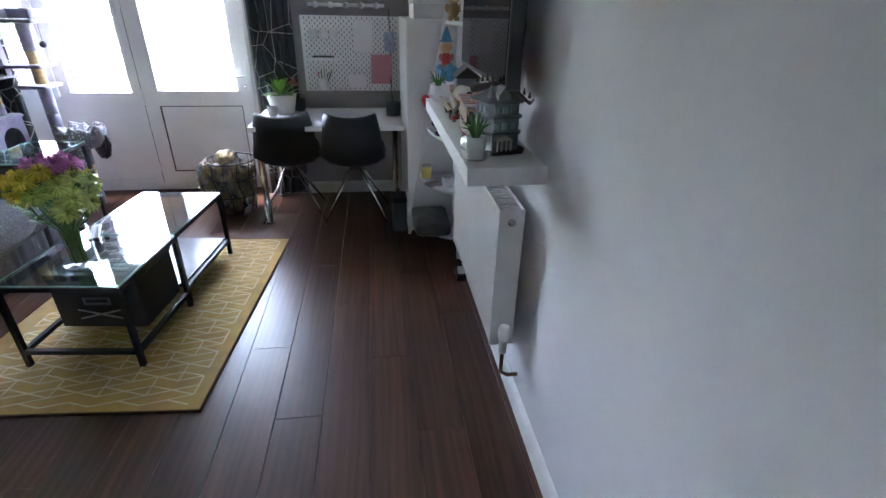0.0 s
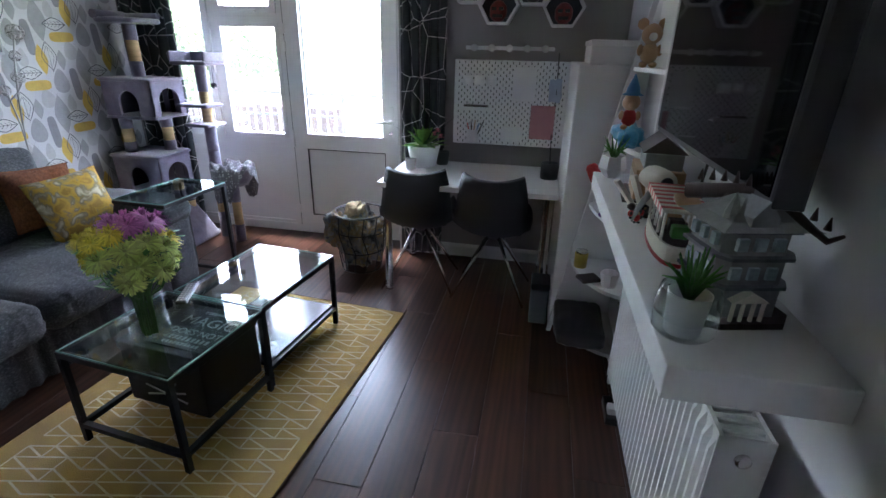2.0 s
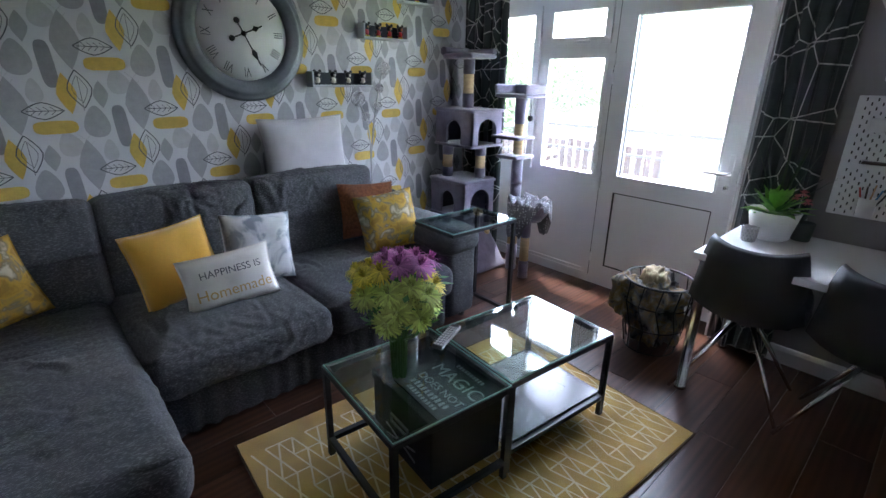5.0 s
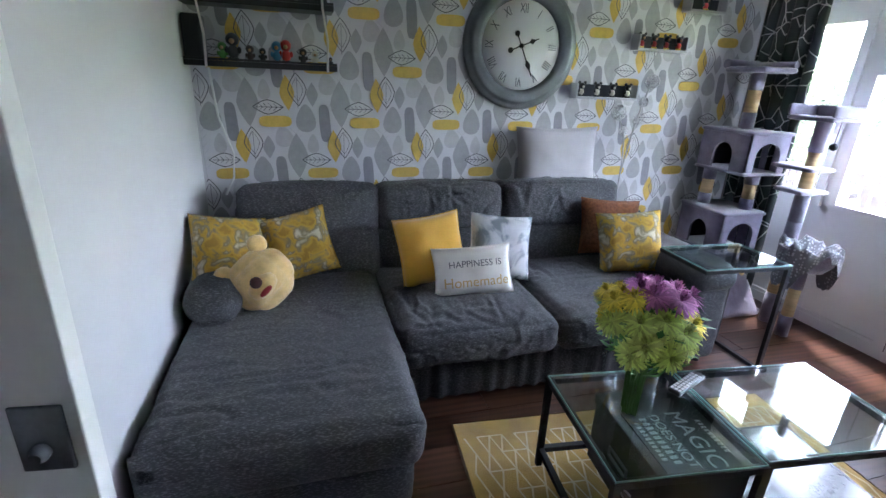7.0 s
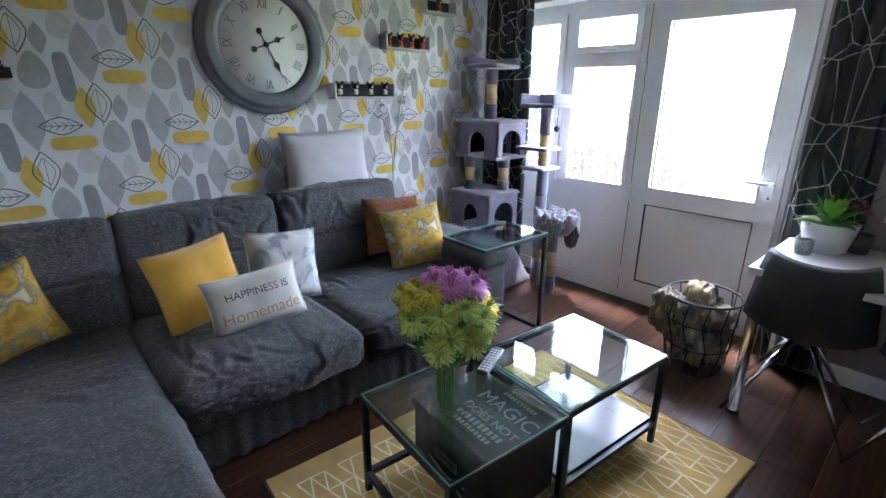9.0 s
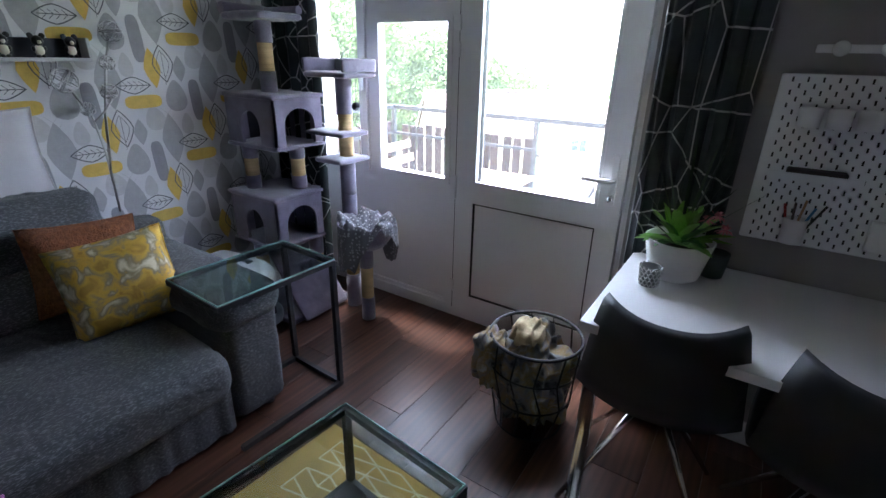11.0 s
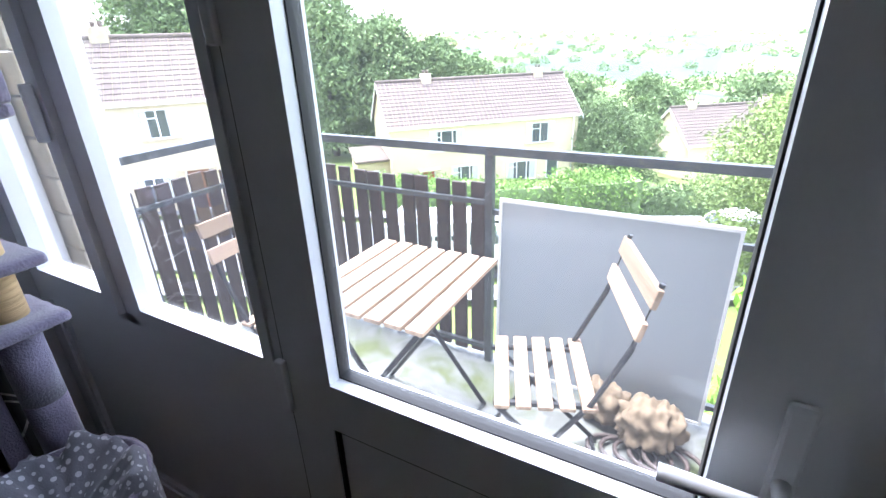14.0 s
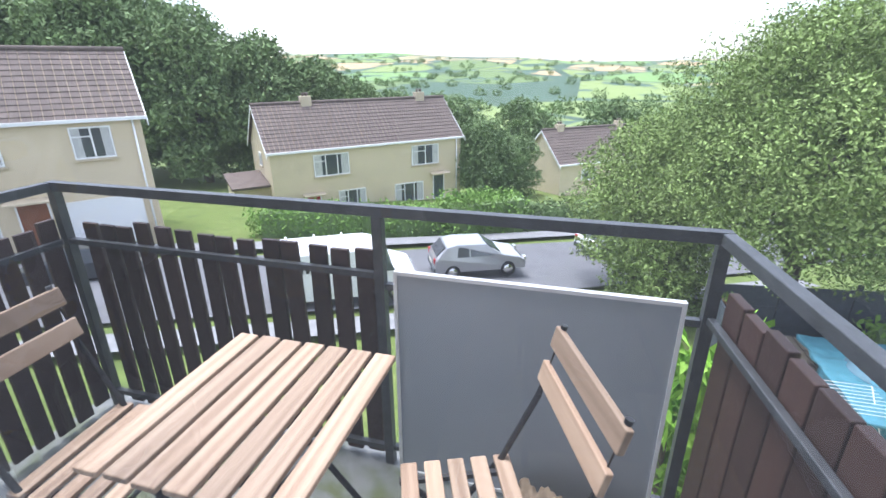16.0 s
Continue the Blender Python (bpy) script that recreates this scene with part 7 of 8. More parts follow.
RENDER = mat("cream_house_render", (0.62, 0.52, 0.36), 0.9, var=0.10, scale=0.9, bump=0.3, bscale=30)
ROOFT = mat("weathered_brown_roof_tile", (0.13, 0.10, 0.085), 0.85, var=0.35, scale=2.0, bump=0.4, bscale=20)
DARKGLASS = mat("dark_window_glass", (0.06, 0.07, 0.08), 0.1, var=0.2, bump=0, spec=0.8)
NET = mat("net_curtain", (0.5, 0.5, 0.48), 0.9, var=0.2, scale=3)


def house(m, wid, dep, eave, rise, wins, doors, label, chimneys=(0.3, 0.8), gable_win=False):
    """A rendered house: front along +x from its front left corner, depth along +y, base below ground."""
    h = thing("house", m, label, "house")
    bm = bm_new()
    y0, y1 = 0, dep
    ol = [(0, -3.0), (dep, -3.0), (dep, eave), (dep / 2, eave + rise), (0, eave)]
    prism(bm, [(a, b) for a, b in ol], 0, wid, Matrix(((0, 0, 1, 0), (1, 0, 0, 0), (0, 1, 0, 0), (0, 0, 0, 1))))
    part("wall", bm, RENDER, h)
    # roof: overlapping tile courses
    sl = math.hypot(dep / 2, rise)
    n = 13
    for side in (0, 1):
        bm = bm_new()
        for k in range(n):
            s0, s1 = -0.06 + 1.06 * k / n, -0.06 + 1.06 * (k + 1) / n + 0.02
            nt_ = int(wid / 0.34)
            for t in range(nt_):
                xa, xb = -0.25 + (wid + 0.5) * t / nt_, -0.25 + (wid + 0.5) * (t + 1) / nt_ - 0.025
                def pt(x, s, lift):
                    y = dep / 2 * s
                    z = eave + rise * s + lift
                    return (x, y if side == 0 else dep - y, z)
                j = 0.015 * noise.noise(Vector((t * 1.7, k * 2.3, side)))
                vs = [bm.verts.new(pt(xa, s0, 0.11 + j)), bm.verts.new(pt(xb, s0, 0.11 + j)), bm.verts.new(pt(xb, s1, 0.06)), bm.verts.new(pt(xa, s1, 0.06)),
                      bm.verts.new(pt(xa, s0, 0.02)), bm.verts.new(pt(xb, s0, 0.02))]
                bm.faces.new(vs[:4])
                bm.faces.new((vs[4], vs[5], vs[1], vs[0]))
        part("roof_tiles", bm, ROOFT, h, "courses of weathered brown tiles")["kind"] = "stuff"
    part("ridge", tube(bm_new(), [(-0.25, dep / 2, eave + rise + 0.1), (wid + 0.25, dep / 2, eave + rise + 0.1)], 0.12, 8), ROOFT, h)
    part("gutter", box(bm_new(), (-0.25, -0.30, eave - 0.16), (wid + 0.25, -0.14, eave - 0.02)), WHITE, h)
    part("downpipe", tube(bm_new(), [(wid * 0.97, -0.1, eave - 0.1), (wid * 0.97, -0.1, -1)], 0.05, 6), WHITE, h)
    for xg in (-0.27, wid + 0.23):
        for s in (0, 1):
            bm = bm_new()
            ya = -0.35 if s == 0 else dep + 0.35
            vs = [(ya, eave - 0.2), (dep / 2, eave + rise + 0.05), (dep / 2, eave + rise - 0.2), (ya, eave - 0.42)]
            q0, q1 = [bm.verts.new((xg, *v)) for v in vs], [bm.verts.new((xg + 0.04, *v)) for v in vs]
            for k in range(4):
                bm.faces.new((q0[k], q0[(k + 1) % 4], q1[(k + 1) % 4], q1[k]))
            bm.faces.new(q0)
            bm.faces.new(q1)
            part("bargeboard", bm, WHITE, h)
    for c in chimneys:
        part("chimney", bbox((wid * c - 0.4, dep / 2 - 0.3, eave + rise - 0.4), (wid * c + 0.4, dep / 2 + 0.3, eave + rise + 0.55), 0.02), STONE, h)
        for s in (-0.15, 0.15):
            part("chimney_pot", lathe(bm_new(), [(0.1, 0), (0.12, 0.25), (0.002, 0.25)], 8, Matrix.Translation((wid * c + s, dep / 2, eave + rise + 0.55))), ROOFT, h)

    def window(x, z, w, hh, rot=None, lights=2):
        g = rot or Matrix()
        o = part("window", box(bm_new(), (x + 0.05, -0.02, z + 0.05), (x + w - 0.05, -0.012, z + hh - 0.05), g), DARKGLASS, h, "dark reflecting window pane")
        b = frame_rect(bm_new(), x, x + w, z, z + hh, 0.07, -0.07, 0.0)
        for k in range(1, lights):
            xx = x + w * k / lights
            box(b, (xx - 0.035, -0.068, z + 0.07), (xx + 0.035, 0.0, z + hh - 0.07))
        if lights > 1:
            box(b, (x + 0.07, -0.066, z + hh * 0.68), (x + w / lights - 0.035, 0.0, z + hh * 0.68 + 0.05))
        bmesh.ops.transform(b, matrix=g, verts=b.verts)
        part("frame", b, WHITE, o)
        part("sill", box(bm_new(), (x - 0.08, -0.14, z - 0.09), (x + w + 0.08, 0.0, z - 0.002), g), STONE, o)
        for xx in (x + 0.08, x + w - 0.08 - w * 0.2):
            part("net_curtain", box(bm_new(), (xx, -0.03, z + 0.07), (xx + w * 0.2, -0.024, z + hh - 0.07), g), NET, o)
    for w_ in wins:
        window(*w_)
    if gable_win:
        window(dep * 0.45, eave - 1.4, 0.8, 1.0, Matrix.Translation((0, dep, 0)) @ pose(0, 0, 0, 0, 0, -90), 2)
    for x, z, w, hh, m_, canopy in doors:
        d = part("door", bbox((x, -0.06, z), (x + w, 0.0, z + hh), 0.01), m_, h)
        part("frame", frame_rect(bm_new(), x - 0.07, x + w + 0.07, z, z + hh + 0.07, 0.07, -0.08, 0.0), WHITE, d)
        if canopy:
            part("canopy", bbox((x - 0.35, -0.75, z + hh + 0.12), (x + w + 0.35, 0.0, z + hh + 0.24), 0.03), STONE, h)
    return h


REDDOOR = mat("red_door_paint", (0.42, 0.02, 0.02), 0.4)
BROWNDOOR = mat("brown_door_paint", (0.20, 0.07, 0.03), 0.4)
DARKDOOR = mat("dark_green_door", (0.04, 0.06, 0.06), 0.4)
# the pair of houses across the road
ang2 = math.degrees(math.atan2(45.6 - 34.3, -10.9 + 21.8))
house(at(-21.8, 34.3, -9.3, ang2), 15.7, 6.6, 5.1, 2.9,
      [(3.0, 3.05, 2.7, 1.6, None, 3), (11.0, 3.05, 2.5, 1.6, None, 2), (4.7, 0.1, 2.2, 1.7, None, 3), (9.4, 0.1, 2.6, 1.6, None, 3)],
      [(2.3, -0.35, 0.95, 2.0, REDDOOR, True), (13.0, 0.0, 0.95, 2.05, DARKDOOR, True)],
      "cream rendered semi-detached house with brown tiled roof", (0.24, 0.86), True)
gar = thing("outbuilding", at(-24.6, 33.6, -8.8, ang2), "low cream outbuilding with dark lean-to roof", "shed")
part("wall", box(bm_new(), (0, -0.2, -2), (2.6, 3.2, 1.9)), RENDER, gar)
part("roof", box(bm_new(), (-0.2, -0.5, 1.9), (2.7, 3.4, 2.05), pose(0, 0, 0.2, 6, 0, 0)), ROOFT, gar)
part("window", frame_rect(bm_new(), 0.9, 1.7, 0.5, 1.3, 0.1, -0.26, -0.2), WHITE, gar)
# house nearer by on the slope
d1 = Vector((0.616, 0.788))
L1 = 11.0
house(at(-20.5 - d1.x * L1, 23.4 - d1.y * L1, -5.7, math.degrees(math.atan2(d1.y, d1.x))), L1, 6.6, 5.1, 2.7,
      [(8.3, 3.4, 1.5, 1.35, None, 2), (4.4, 3.4, 1.6, 1.35, None, 2), (3.6, 0.3, 1.6, 1.3, None, 2)],
      [(5.9, -0.3, 1.0, 2.05, BROWNDOOR, True), (7.6, -0.6, 2.7, 2.15, WHITE, False)],
      "cream rendered house with garage door and tiled roof", (0.3,))
# house further down
house(at(-2.6, 52.5, -12.6, 38), 12.5, 6.6, 5.0, 2.8, [(2.5, 3.2, 1.8, 1.2, None, 2), (8, 3.2, 1.8, 1.2, None, 2)], [], "cream rendered house half hidden by trees", (0.15, 0.75))


# ---- trees and hedges ----
def foliage_mat(name, col, rand=0.25):
    m = mat(name, col, 0.7, var=0.35, scale=0.8, bump=0, spec=0.2)
    nt = m.node_tree
    b = nt.nodes["Principled BSDF"]
    src = b.inputs["Base Color"].links[0].from_node
    geo, mr, mu = (nt.nodes.new(k) for k in ("ShaderNodeNewGeometry", "ShaderNodeMapRange", "ShaderNodeMath"))
    mr.inputs["To Min"].default_value, mr.inputs["To Max"].default_value = 1 - rand, 1 + rand * 1.3
    nt.links.new(geo.outputs["Random Per Island"], mr.inputs["Value"])
    mu.operation = "MULTIPLY"
    nt.links.new(src.inputs["Value"].links[0].from_socket, mu.inputs[0])
    nt.links.new(mr.outputs[0], mu.inputs[1])
    nt.links.new(mu.outputs[0], src.inputs["Value"])
    b.inputs["Transmission Weight"].default_value = 0.0
    return m


BARK = mat("grey_brown_bark", (0.12, 0.10, 0.08), 0.9, var=0.3, scale=8, bump=0.6, bscale=30, stretch=(1, 1, 0.2))


def crown(clumps, per, size, seed, vert=0.0):
    """Leaves as small folded quads scattered in and on clumps."""
    rng = np.random.default_rng(seed)
    P = []
    for cx, cy, cz, r in clumps:
        k = int(per * r * r)
        d = rng.normal(size=(k, 3))
        d /= np.linalg.norm(d, axis=1)[:, None]
        rad = r * (0.55 + 0.5 * rng.random(k)) * (1 + 0.25 * np.sin(d[:, 0] * 7 + cx) * np.cos(d[:, 2] * 6 + cy))
        P.append(np.array((cx, cy, cz)) + d * rad[:, None] * np.array((1, 1, 0.8)))
    P = np.concatenate(P)
    n = len(P)
    u = rng.normal(size=(n, 3))
    u /= np.linalg.norm(u, axis=1)[:, None]
    u[:, 2] += vert
    w = np.cross(u, rng.normal(size=(n, 3)))
    w /= np.linalg.norm(w, axis=1)[:, None]
    s = size * (0.6 + 0.8 * rng.random(n))[:, None]
    V = np.stack((P - u * s, P + w * s * 0.45, P + u * s, P - w * s * 0.45), 1).reshape(-1, 3)
    me = bpy.data.meshes.new("crown")
    me.from_pydata(V.tolist(), [], [(4 * i, 4 * i + 1, 4 * i + 2, 4 * i + 3) for i in range(n)])
    return me


def tree(x, y, h, r, n_cl, per, size, material, label, seed, low=0.25, base=None):
    g = gz(x, y) if base is None else base
    t = thing("tree", at(x, y, g), label, "tree")
    rnd = random.Random(seed)
    cl = []
    bm = tube(bm_new(), [(0, 0, -0.3), (0.1, 0, h * 0.25), (-0.05, 0.1, h * 0.5), (0, 0, h * 0.85)], r * 0.07, 8, r * 0.012)
    part("trunk", bm, BARK, t)
    for i in range(n_cl):
        a = i * 2.4 + rnd.uniform(-0.4, 0.4)
        f = (i + 0.5) / n_cl
        zz = h * (low + (0.93 - low) * f)
        env = math.sin(math.pi * min(1, 0.22 + 0.75 * f)) ** 0.7
        rr = r * env * rnd.uniform(0.35, 0.8)
        cr_ = r * rnd.uniform(0.28, 0.42)
        cl.append((rr * math.cos(a), rr * math.sin(a), zz, cr_))
        if i % 2 == 0:
            part("limb", tube(bm_new(), [(0, 0, zz * 0.6), (rr * 0.5 * math.cos(a), rr * 0.5 * math.sin(a), zz * 0.85), (rr * math.cos(a), rr * math.sin(a), zz)], r * 0.02, 6, r * 0.006), BARK, t)
    me = crown(cl, per, size, seed)
    me.materials.append(material)
    ob = new("crown", me)
    ob.parent = t
    return t


FOLA = foliage_mat("light_willow_foliage", (0.20, 0.27, 0.085), 0.45)
FOLB = foliage_mat("dark_oak_foliage", (0.15, 0.215, 0.085))
FOLC = foliage_mat("hedge_foliage", (0.17, 0.29, 0.06))
FOLD = foliage_mat("bright_conifer_foliage", (0.25, 0.45, 0.06))
tree(5.2, 21.5, 9.6, 4.9, 56, 1300, 0.055, FOLA, "large light green birch with feathery crown", 1, 0.40)
tree(2.0, 22.5, 3.6, 2.1, 18, 1100, 0.07, FOLA, "low light green shrub beneath the birch", 13, 0.15)
tree(11.5, 24.5, 10.2, 4.6, 30, 500, 0.11, FOLA, "light green birch beyond the garden", 2, 0.46)
tree(1.2, 24.5, 7.0, 3.0, 24, 900, 0.075, FOLA, "smaller light green tree by the road", 12, 0.12)
for i, (x, y, h, r) in enumerate(((-34, 42, 15, 6), (-30, 46, 13.5, 5.5), (-40, 38, 16, 6.5), (-27, 50, 12, 5), (-48, 36, 17, 7), (-24, 54, 10, 4.5), (-44, 48, 18, 7))):
    tree(x, y, h, r, 28, 230, 0.20, FOLB, "tall dark green broadleaved tree behind the houses", 20 + i, 0.12)
tree(-9.0, 47.5, 6.6, 3.6, 24, 500, 0.13, FOLB, "dense dark green round tree beside the house", 31, 0.1)
tree(-6.6, 50, 5.5, 3.0, 18, 500, 0.13, FOLB, "dense dark green round tree beside the house", 32, 0.1)
for i, (x, y, h, r) in enumerate(((-16, 66, 9, 4.5), (-6, 72, 8, 4), (3, 70, 10, 4.5), (14, 78, 9, 5), (-28, 75, 10, 5), (-38, 80, 12, 6), (26, 66, 9, 5), (8, 95, 8, 5), (-12, 100, 9, 5))):
    tree(x, y, h, r, 16, 120, 0.28, FOLB, "distant green tree in the valley", 50 + i, 0.1)


def far_clumps():
    rng = np.random.default_rng(77)
    cl = []
    for k in range(420):
        y = rng.uniform(130, 1300)
        x = rng.uniform(-1.0, 0.55) * y
        cl.append((x, y, gz(x, y) + 2.5, rng.uniform(3, 8)))
    me = crown(cl, 5.0, 1.0, 5)
    me.materials.append(FOLB)
    tagged(new("far_woods", me), "scattered trees and hedgerows on the far hills", "woods", kind="stuff")


far_clumps()


def hedge(pts, w, h, per, size, seed, material, label):
    cl = []
    for (x0, y0), (x1, y1) in zip(pts, pts[1:]):
        n = max(2, int(math.hypot(x1 - x0, y1 - y0) / 0.45))
        for k in range(n):
            x, y = x0 + (x1 - x0) * k / n, y0 + (y1 - y0) * k / n
            for zz in (0.35, 0.75):
                cl.append((x, y, gz(x, y) + h * zz, w * 0.62))
    me = crown(cl, per, size, seed)
    me.materials.append(material)
    hd = thing("hedge", at(pts[0][0], pts[0][1], gz(*pts[0])), label, "hedge")
    ob = new("leaves", me)
    ob.parent = hd
    ob.matrix_parent_inverse = POSES[hd].inverted()
    core = bm_new()
    for (x0, y0), (x1, y1) in zip(pts, pts[1:]):
        L = math.hypot(x1 - x0, y1 - y0)
        box(core, (0, -w * 0.38, -1.2), (L, w * 0.38, h * 0.9), at(x0, y0, (gz(x0, y0) + gz(x1, y1)) / 2, math.degrees(math.atan2(y1 - y0, x1 - x0))))
    part("inner_growth", core, FOLB, hd, world_space=True)
    return hd


hedge([(-17.2, 26.5), (-12.5, 28.5), (-8.6, 31.0)], 1.5, 1.7, 320, 0.11, 61, FOLC, "clipped light green privet hedge")
hedge([(-8.2, 31.2), (-4.6, 34.2)], 2.0, 2.2, 320, 0.11, 62, FOLC, "rounded green hedge by the road")
hedge([(-4.2, 34.6), (1.5, 39)], 1.5, 1.6, 250, 0.13, 63, FOLB, "dark green boundary hedge")
hedge([(6.5, 19.0), (12, 17.0)], 1.4, 1.6, 320, 0.10, 64, FOLC, "green garden hedge by the lawn")


def conifer(x, y, top, r, seed):
    g = gz(x, y)
    t = thing("conifer", at(x, y, g), "bright green feathery conifer below the balcony", "tree")
    h = top - g
    rng = np.random.default_rng(seed)
    cl = [(rng.uniform(-0.3, 0.3) * r, rng.uniform(-0.3, 0.3) * r, h * f, r * (1.0 - 0.62 * f) * rng.uniform(0.7, 1.0) * 0.8) for f in np.linspace(0.05, 0.93, 22)]
    me = crown(cl, 3200, 0.07, seed, 0.9)
    me.materials.append(FOLD)
    ob = new("crown", me)
    ob.parent = t
    part("trunk", tube(bm_new(), [(0, 0, -0.2), (0, 0, h * 0.8)], 0.1, 8, 0.03), BARK, t)


conifer(-0.62, 9.1, 0.0, 0.6, 71)
conifer(-0.15, 9.5, -0.2, 0.55, 72)

# neighbour's garden: dark fence, patio, covered paddling pool
GFENCE = mat("slate_grey_fence", (0.06, 0.07, 0.085), 0.8, var=0.2, scale=5)
fz = gz(5, 15)
gf = thing("garden_fence", at(1.9, 14.2, fz), "dark slate grey garden fence panels", "fence")
for i in range(4):
    a, b = Vector((1.9 + i * 1.85, 14.2 + i * 0.25)), Vector((1.9 + (i + 1) * 1.85, 14.2 + (i + 1) * 0.25))
    for k in range(6):
        part("fence_board", box(bm_new(), (0, -0.02 - 0.006 * (k % 2), k * 0.3), ((b - a).length - 0.08, 0.02, k * 0.3 + 0.295), at(a.x, a.y, fz - 0.05, math.degrees(math.atan2(b.y - a.y, b.x - a.x)))), GFENCE, gf, world_space=True)
    part("fence_post", box(bm_new(), (-0.05, -0.05, -1.6), (0.05, 0.05, 1.9), at(a.x, a.y, fz, 0)), GFENCE, gf, world_space=True)
for k in range(7):
    part("fence_board", box(bm_new(), (1.86, 11.4 + k * 0.4, fz - 0.4), (1.9, 11.4 + k * 0.4 + 0.38, fz + 1.75)), GFENCE, gf, world_space=True)
pz = gz(4, 12) + 0.06
pat = single("patio", box(bm_new(), (1.95, 9.0, pz - 1.8), (9, 14.1, pz)), mat("patio_joint", (0.12, 0.11, 0.10), 0.9), "paved patio of buff stone slabs", "patio", kind=S)
slab = mesh_of(bbox((0.01, 0.01, 0), (0.68, 0.68, 0.03), 0.008), "paving_slab", PAVE)
for i in range(10):
    for j in range(7):
        ob = new("paving_slab", slab)
        ob.parent = pat
        ob.matrix_basis = Matrix.Translation((1.96 + i * 0.7, 9.1 + j * 0.7, pz + 0.001))
pool = thing("paddling_pool", at(5.2, 11.2, pz + 0.03), "teal covered garden pool with a folded airer", "pool")
TEAL = mat("teal_tarpaulin", (0.08, 0.24, 0.30), 0.4, var=0.25, scale=6, bump=0.3, bscale=20)
part("wall", lathe(bm_new(), [(1.55, 0), (1.6, 0.02), (1.6, 0.62), (1.5, 0.64)], 36), TEAL, pool)
part("cover", soft((-1.62, -1.62, 0.60), (1.62, 1.62, 0.72), 0.05, 16, -0.03, 0.05, 3, 3), TEAL, pool, "wrinkled teal cover sheet")
part("water_pool", lathe(bm_new(), [(0.01, 0.72), (0.8, 0.72), (0.85, 0.735), (0.01, 0.74)], 24, Matrix.Translation((-0.3, 0.2, 0))), mat("pale_blue_vinyl", (0.25, 0.42, 0.50), 0.25), pool)
air = thing("clothes_airer", at(3.1, 10.0, pz + 0.03), "white wire clothes airer standing on the patio", "airer")
for k in range(9):
    part("wire", tube(bm_new(), [(-0.8, -0.5 + k * 0.12, 0.95), (0.9, -0.5 + k * 0.12, 0.95)], 0.008, 5), WHITE, air)
for x in (-0.8, 0.9):
    part("leg", tube(bm_new(), [(x, -0.5, 0.95), (x, 0.5, 0.0)], 0.012, 6), WHITE, air)
    part("leg", tube(bm_new(), [(x, 0.46, 0.95), (x, -0.5, 0.0)], 0.012, 6), WHITE, air)
hb = thing("hanging_basket", at(2.3, 13.9, fz + 1.3), "hanging flower basket on the fence", "plant")
part("bowl", lathe(bm_new(), [(0.05, 0), (0.16, 0.12), (0.15, 0.13), (0.01, 0.13)], 12), TAN, hb)
me = crown([(0, 0, 0.2, 0.2)], 2600, 0.05, 5)
me.materials.append(FOLC)
ob = new("trailing_leaves", me)
ob.parent = hb

# the garden lies beyond the conifers
for ob in (gf, pat, pool, air, hb):
    ob.location = ob.location + Vector((0.6, 5.0, 0.0))


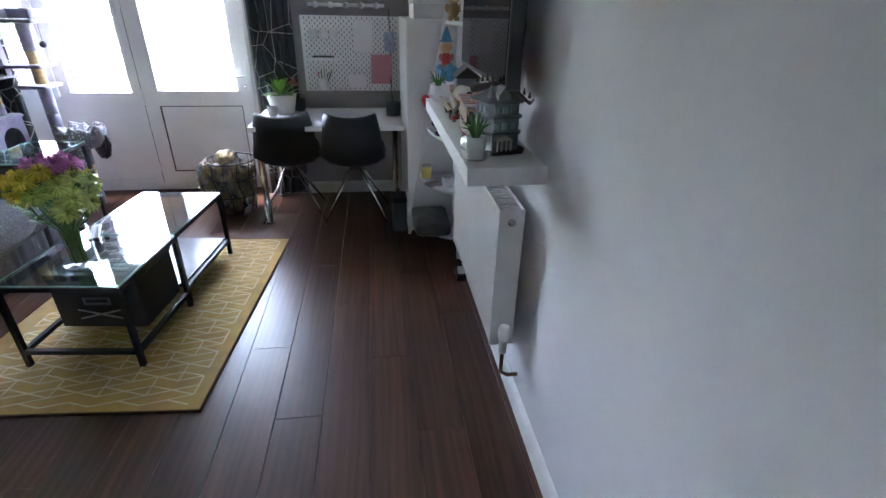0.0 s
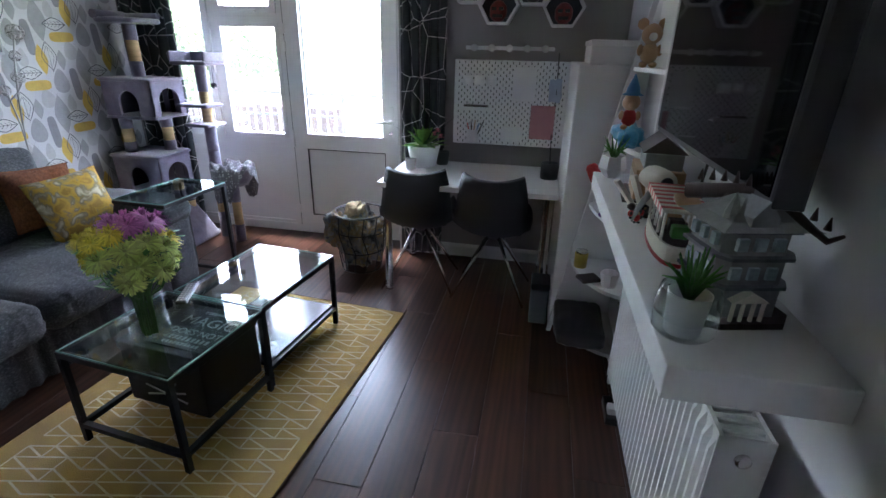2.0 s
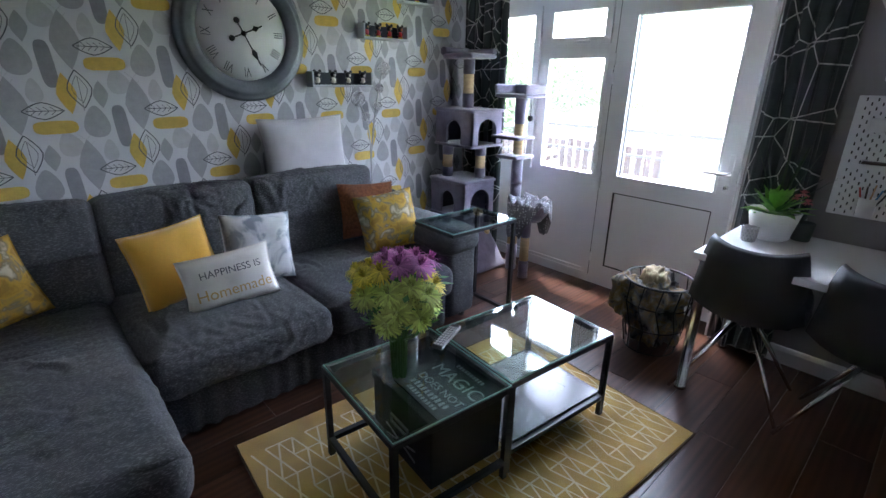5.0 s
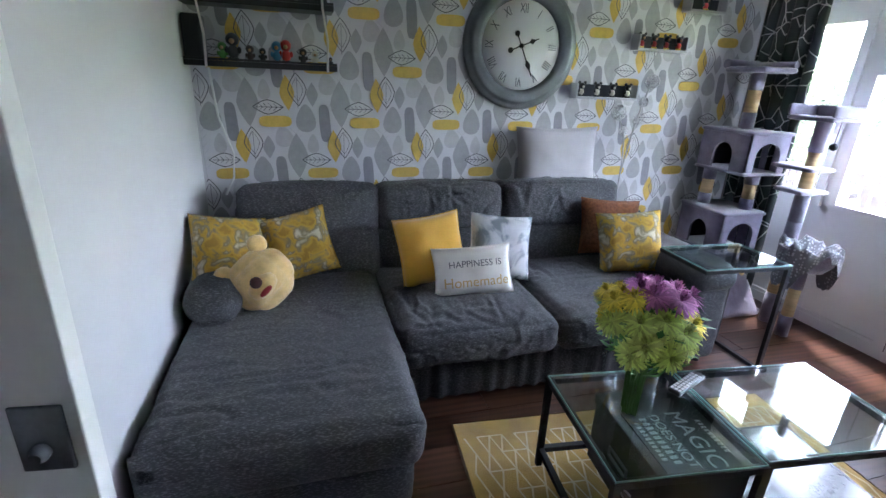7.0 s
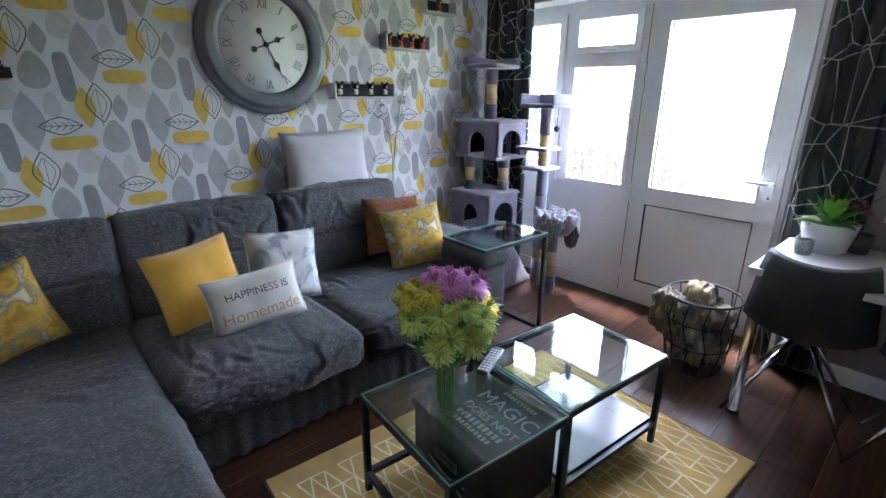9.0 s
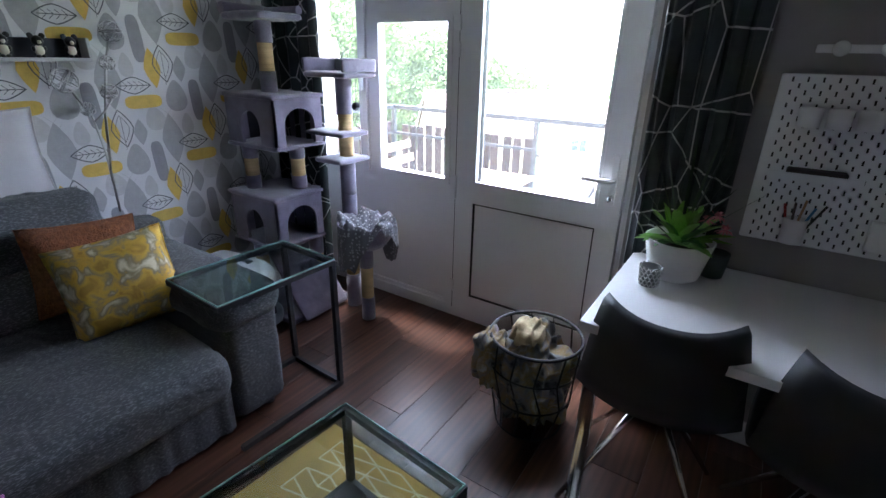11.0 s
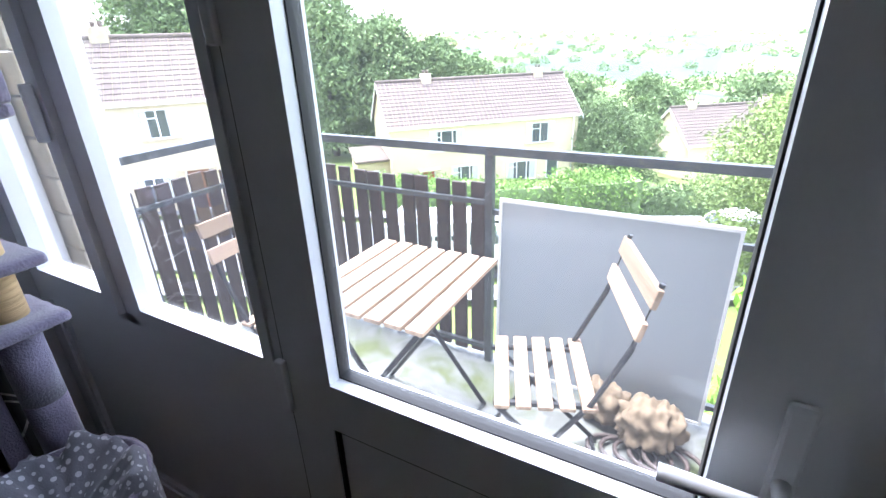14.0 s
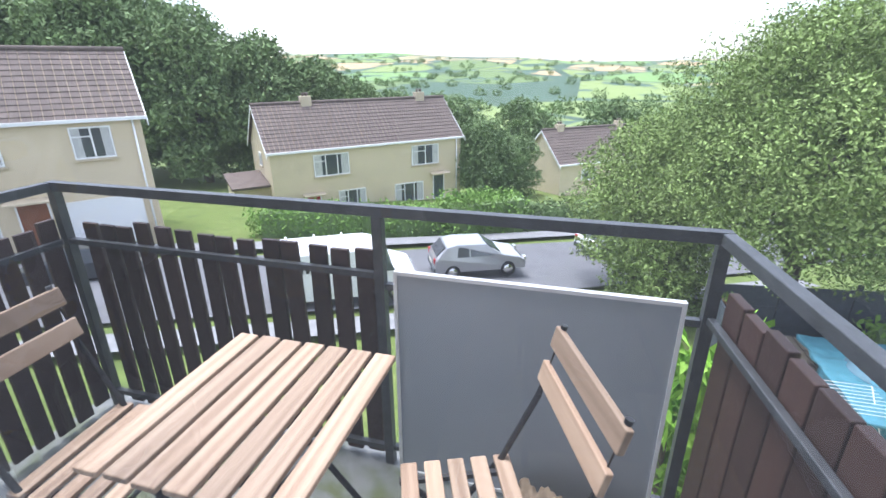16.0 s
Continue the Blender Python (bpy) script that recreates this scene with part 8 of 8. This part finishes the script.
# ---- parked vehicles ----
def vehicle(name, m, L, Wd, H, bonnet, paint, label, van=False):
    v = thing(name, m, label, "van" if van else "car")
    if van:
        prof = [(0, 0.32), (0.0, 1.2), (0.08, H - 0.1), (0.25, H), (L - 1.75, H), (L - 1.45, H - 0.08), (L - 0.85, 1.22), (L - 0.15, 0.98), (L, 0.75), (L, 0.32)]
    else:
        prof = [(0, 0.35), (0.0, 0.85), (0.12, 0.98), (0.55, H - 0.08), (0.95, H), (L * 0.55, H - 0.03), (L * 0.73, 0.98), (L - 0.25, 0.80), (L, 0.62), (L, 0.32)]
    bm = bm_new()
    rows = []
    for u, ins in ((-1, 0.14), (-0.97, 0.04), (-0.85, 0.0), (0.85, 0.0), (0.97, 0.04), (1, 0.14)):
        row = []
        for x, z in prof:
            tap = max(0, (z - 0.95) / (H - 0.95)) * (0.08 if van else 0.17)
            row.append(bm.verts.new((x + (ins if x < 0.3 else -ins if x > L - 0.3 else 0), u * (Wd / 2 - (tap if abs(u) > 0.5 else 0)), z - ins * 0.3 * (z > 0.5))))
        rows.append(row)
    for a, b in zip(rows, rows[1:]):
        for k in range(len(prof)):
            j = (k + 1) % len(prof)
            bm.faces.new((a[k], a[j], b[j], b[k]))
    bm.faces.new(rows[0])
    bm.faces.new(rows[-1][::-1])
    body = part("body", bm, paint, v)
    gz0, gz1 = (1.15, H - 0.25) if van else (0.95, H - 0.1)
    for s in (-1, 1):
        y = s * (Wd / 2 - (0.012 if van else 0.05))
        spans = ((L - 1.95, L - 1.15),) if van else ((0.75, 1.45), (1.52, L * 0.60))
        for x0, x1 in spans:
            b = prism(bm_new(), [(x0, gz0), (x1 + (0.35 if x1 == spans[-1][1] else 0), gz0), (x1, gz1), (x0 + (0.05 if van else 0.12 if x0 < 1 else 0), gz1)], -0.006, 0.006, Matrix(((1, 0, 0, 0), (0, 0, 1, y), (0, 1, 0, 0), (0, 0, 0, 1))) @ Matrix.Identity(4))
            bmesh.ops.rotate(b, cent=(0, y, gz0), matrix=Matrix.Rotation(s * (0.08 if van else 0.27), 3, "X"), verts=b.verts)
            part("side_window", b, DARKGLASS, v)
    if van:
        part("windscreen", box(bm_new(), (-0.01, -Wd * 0.42, -0.40), (0.012, Wd * 0.42, 0.40), pose(L - 1.14, 0, 1.55, 0, -40, 0)), DARKGLASS, v)
        for k in range(3):
            part("roof_bar", bbox((0.5 + k * 0.95, -Wd * 0.42, H + 0.01), (0.56 + k * 0.95, Wd * 0.42, H + 0.09), 0.01), WHITE, v)
        for k in range(4):
            part("chevron", box(bm_new(), (0.25 + 0.22 * k, -Wd / 2 - 0.004, 0.55), (0.36 + 0.22 * k, -Wd / 2 + 0.004, 0.95)), (RED, IVORY)[k % 2], v, "red and white safety marking")
        for k in range(8):
            part("lettering_bar", box(bm_new(), (1.0 + k * 0.19, -Wd / 2 - 0.006, 1.33), (1.11 + k * 0.19, -Wd / 2 + 0.002, 1.50)), BLACKPL, v)
    else:
        part("windscreen", box(bm_new(), (-0.01, -Wd * 0.36, -0.34), (0.01, Wd * 0.36, 0.34), pose(L * 0.645, 0, 1.21, 0, -58, 0)), DARKGLASS, v)
        part("rear_window", box(bm_new(), (-0.01, -Wd * 0.36, -0.26), (0.01, Wd * 0.36, 0.26), pose(0.30, 0, 1.18, 0, 44, 0)), DARKGLASS, v)
    for s in (-1, 1):
        part("tail_lamp", bbox((-0.015, s * Wd * 0.40 - 0.09, 0.72), (0.06, s * Wd * 0.40 + 0.09, 0.95), 0.02), RED, v)
        part("headlamp", bbox((L - 0.12, s * Wd * 0.38 - 0.15, 0.62), (L + 0.012, s * Wd * 0.38 + 0.15, 0.78), 0.03), CHROME, v)
        for x in (0.75, L - 0.8):
            w = part("wheel", lathe(bm_new(), [(0.2, -0.1), (0.31, -0.1), (0.325, -0.05), (0.325, 0.05), (0.31, 0.1), (0.2, 0.1)], 24, pose(x, s * (Wd / 2 - 0.08), 0.325, 90)), BLACKPL, v)
            part("rim", lathe(bm_new(), [(0.01, -0.105), (0.2, -0.102), (0.2, 0.102), (0.01, 0.105)], 16, pose(x, s * (Wd / 2 - 0.08), 0.325, 90)), CHROME, w)
    part("bumper", bbox((-0.04, -Wd * 0.46, 0.32), (0.10, Wd * 0.46, 0.55), 0.03), GREYPL, v)
    part("number_plate", box(bm_new(), (-0.052, -0.26, 0.58), (-0.03, 0.26, 0.69)), IVORY, v)
    return v


SILVERCAR = mat("silver_car_paint", (0.42, 0.42, 0.43), 0.3, 0.6, var=0.05, bump=0, coat=0.6)
WHITEVAN = mat("white_van_paint", (0.72, 0.72, 0.72), 0.3, var=0.03, bump=0, coat=0.6)


def park(fn_x, fn_y, ang):
    return pose(fn_x, fn_y, gz(fn_x, fn_y) + 0.10, 0, 0, ang)


vehicle("van", park(-11.0, 18.3, 29), 4.9, 1.95, 1.95, 1.0, WHITEVAN, "white works van with roof bars and red chevrons", True)
vehicle("car", park(-6.9, 23.4, 26), 3.9, 1.72, 1.46, 1.0, SILVERCAR, "silver hatchback parked on the road")
vehicle("car", park(-0.6, 29.3, 38), 4.0, 1.72, 1.46, 1.0, WHITEVAN, "pale car half hidden behind the tree")
vehicle("car", park(-17.5, 19.2, 215), 4.0, 1.72, 1.46, 1.0, mat("dark_grey_car_paint", (0.05, 0.055, 0.06), 0.3, 0.4, var=0.05, bump=0), "dark car on the garage drive")


# ---- floorboards, laid last ----
fl = bpy.data.objects["floor"]
PW, PL = 0.192, 1.285
plank = mesh_of(bbox((0.0006, 0.0006, -0.008), (PW - 0.0006, PL - 0.0006, 0.0), 0.0012, 1), "floorboard", FLOORWOOD)
ends = {}
for i in range(20):
    x = XL + 0.004 + i * PW
    if x > XR:
        break
    y = HALLY - (i * 0.47) % PL
    while y < YF + 0.06:
        y0, y1 = max(y, HALLY), min(y + PL, YF + 0.06)
        if y1 - y0 > 0.03:
            full = y1 - y0 > PL - 0.001 and x + PW < XR
            me = plank if full else mesh_of(bbox((0.0006, 0.0006, -0.008), (min(PW, XR - x) - 0.0006, y1 - y0 - 0.0006, 0.0), 0.0012, 1), "floorboard", FLOORWOOD)
            ob = new("floorboard", me)
            ob.parent = fl
            ob.matrix_basis = Matrix.Translation((x, y0, 0))
        y += PL
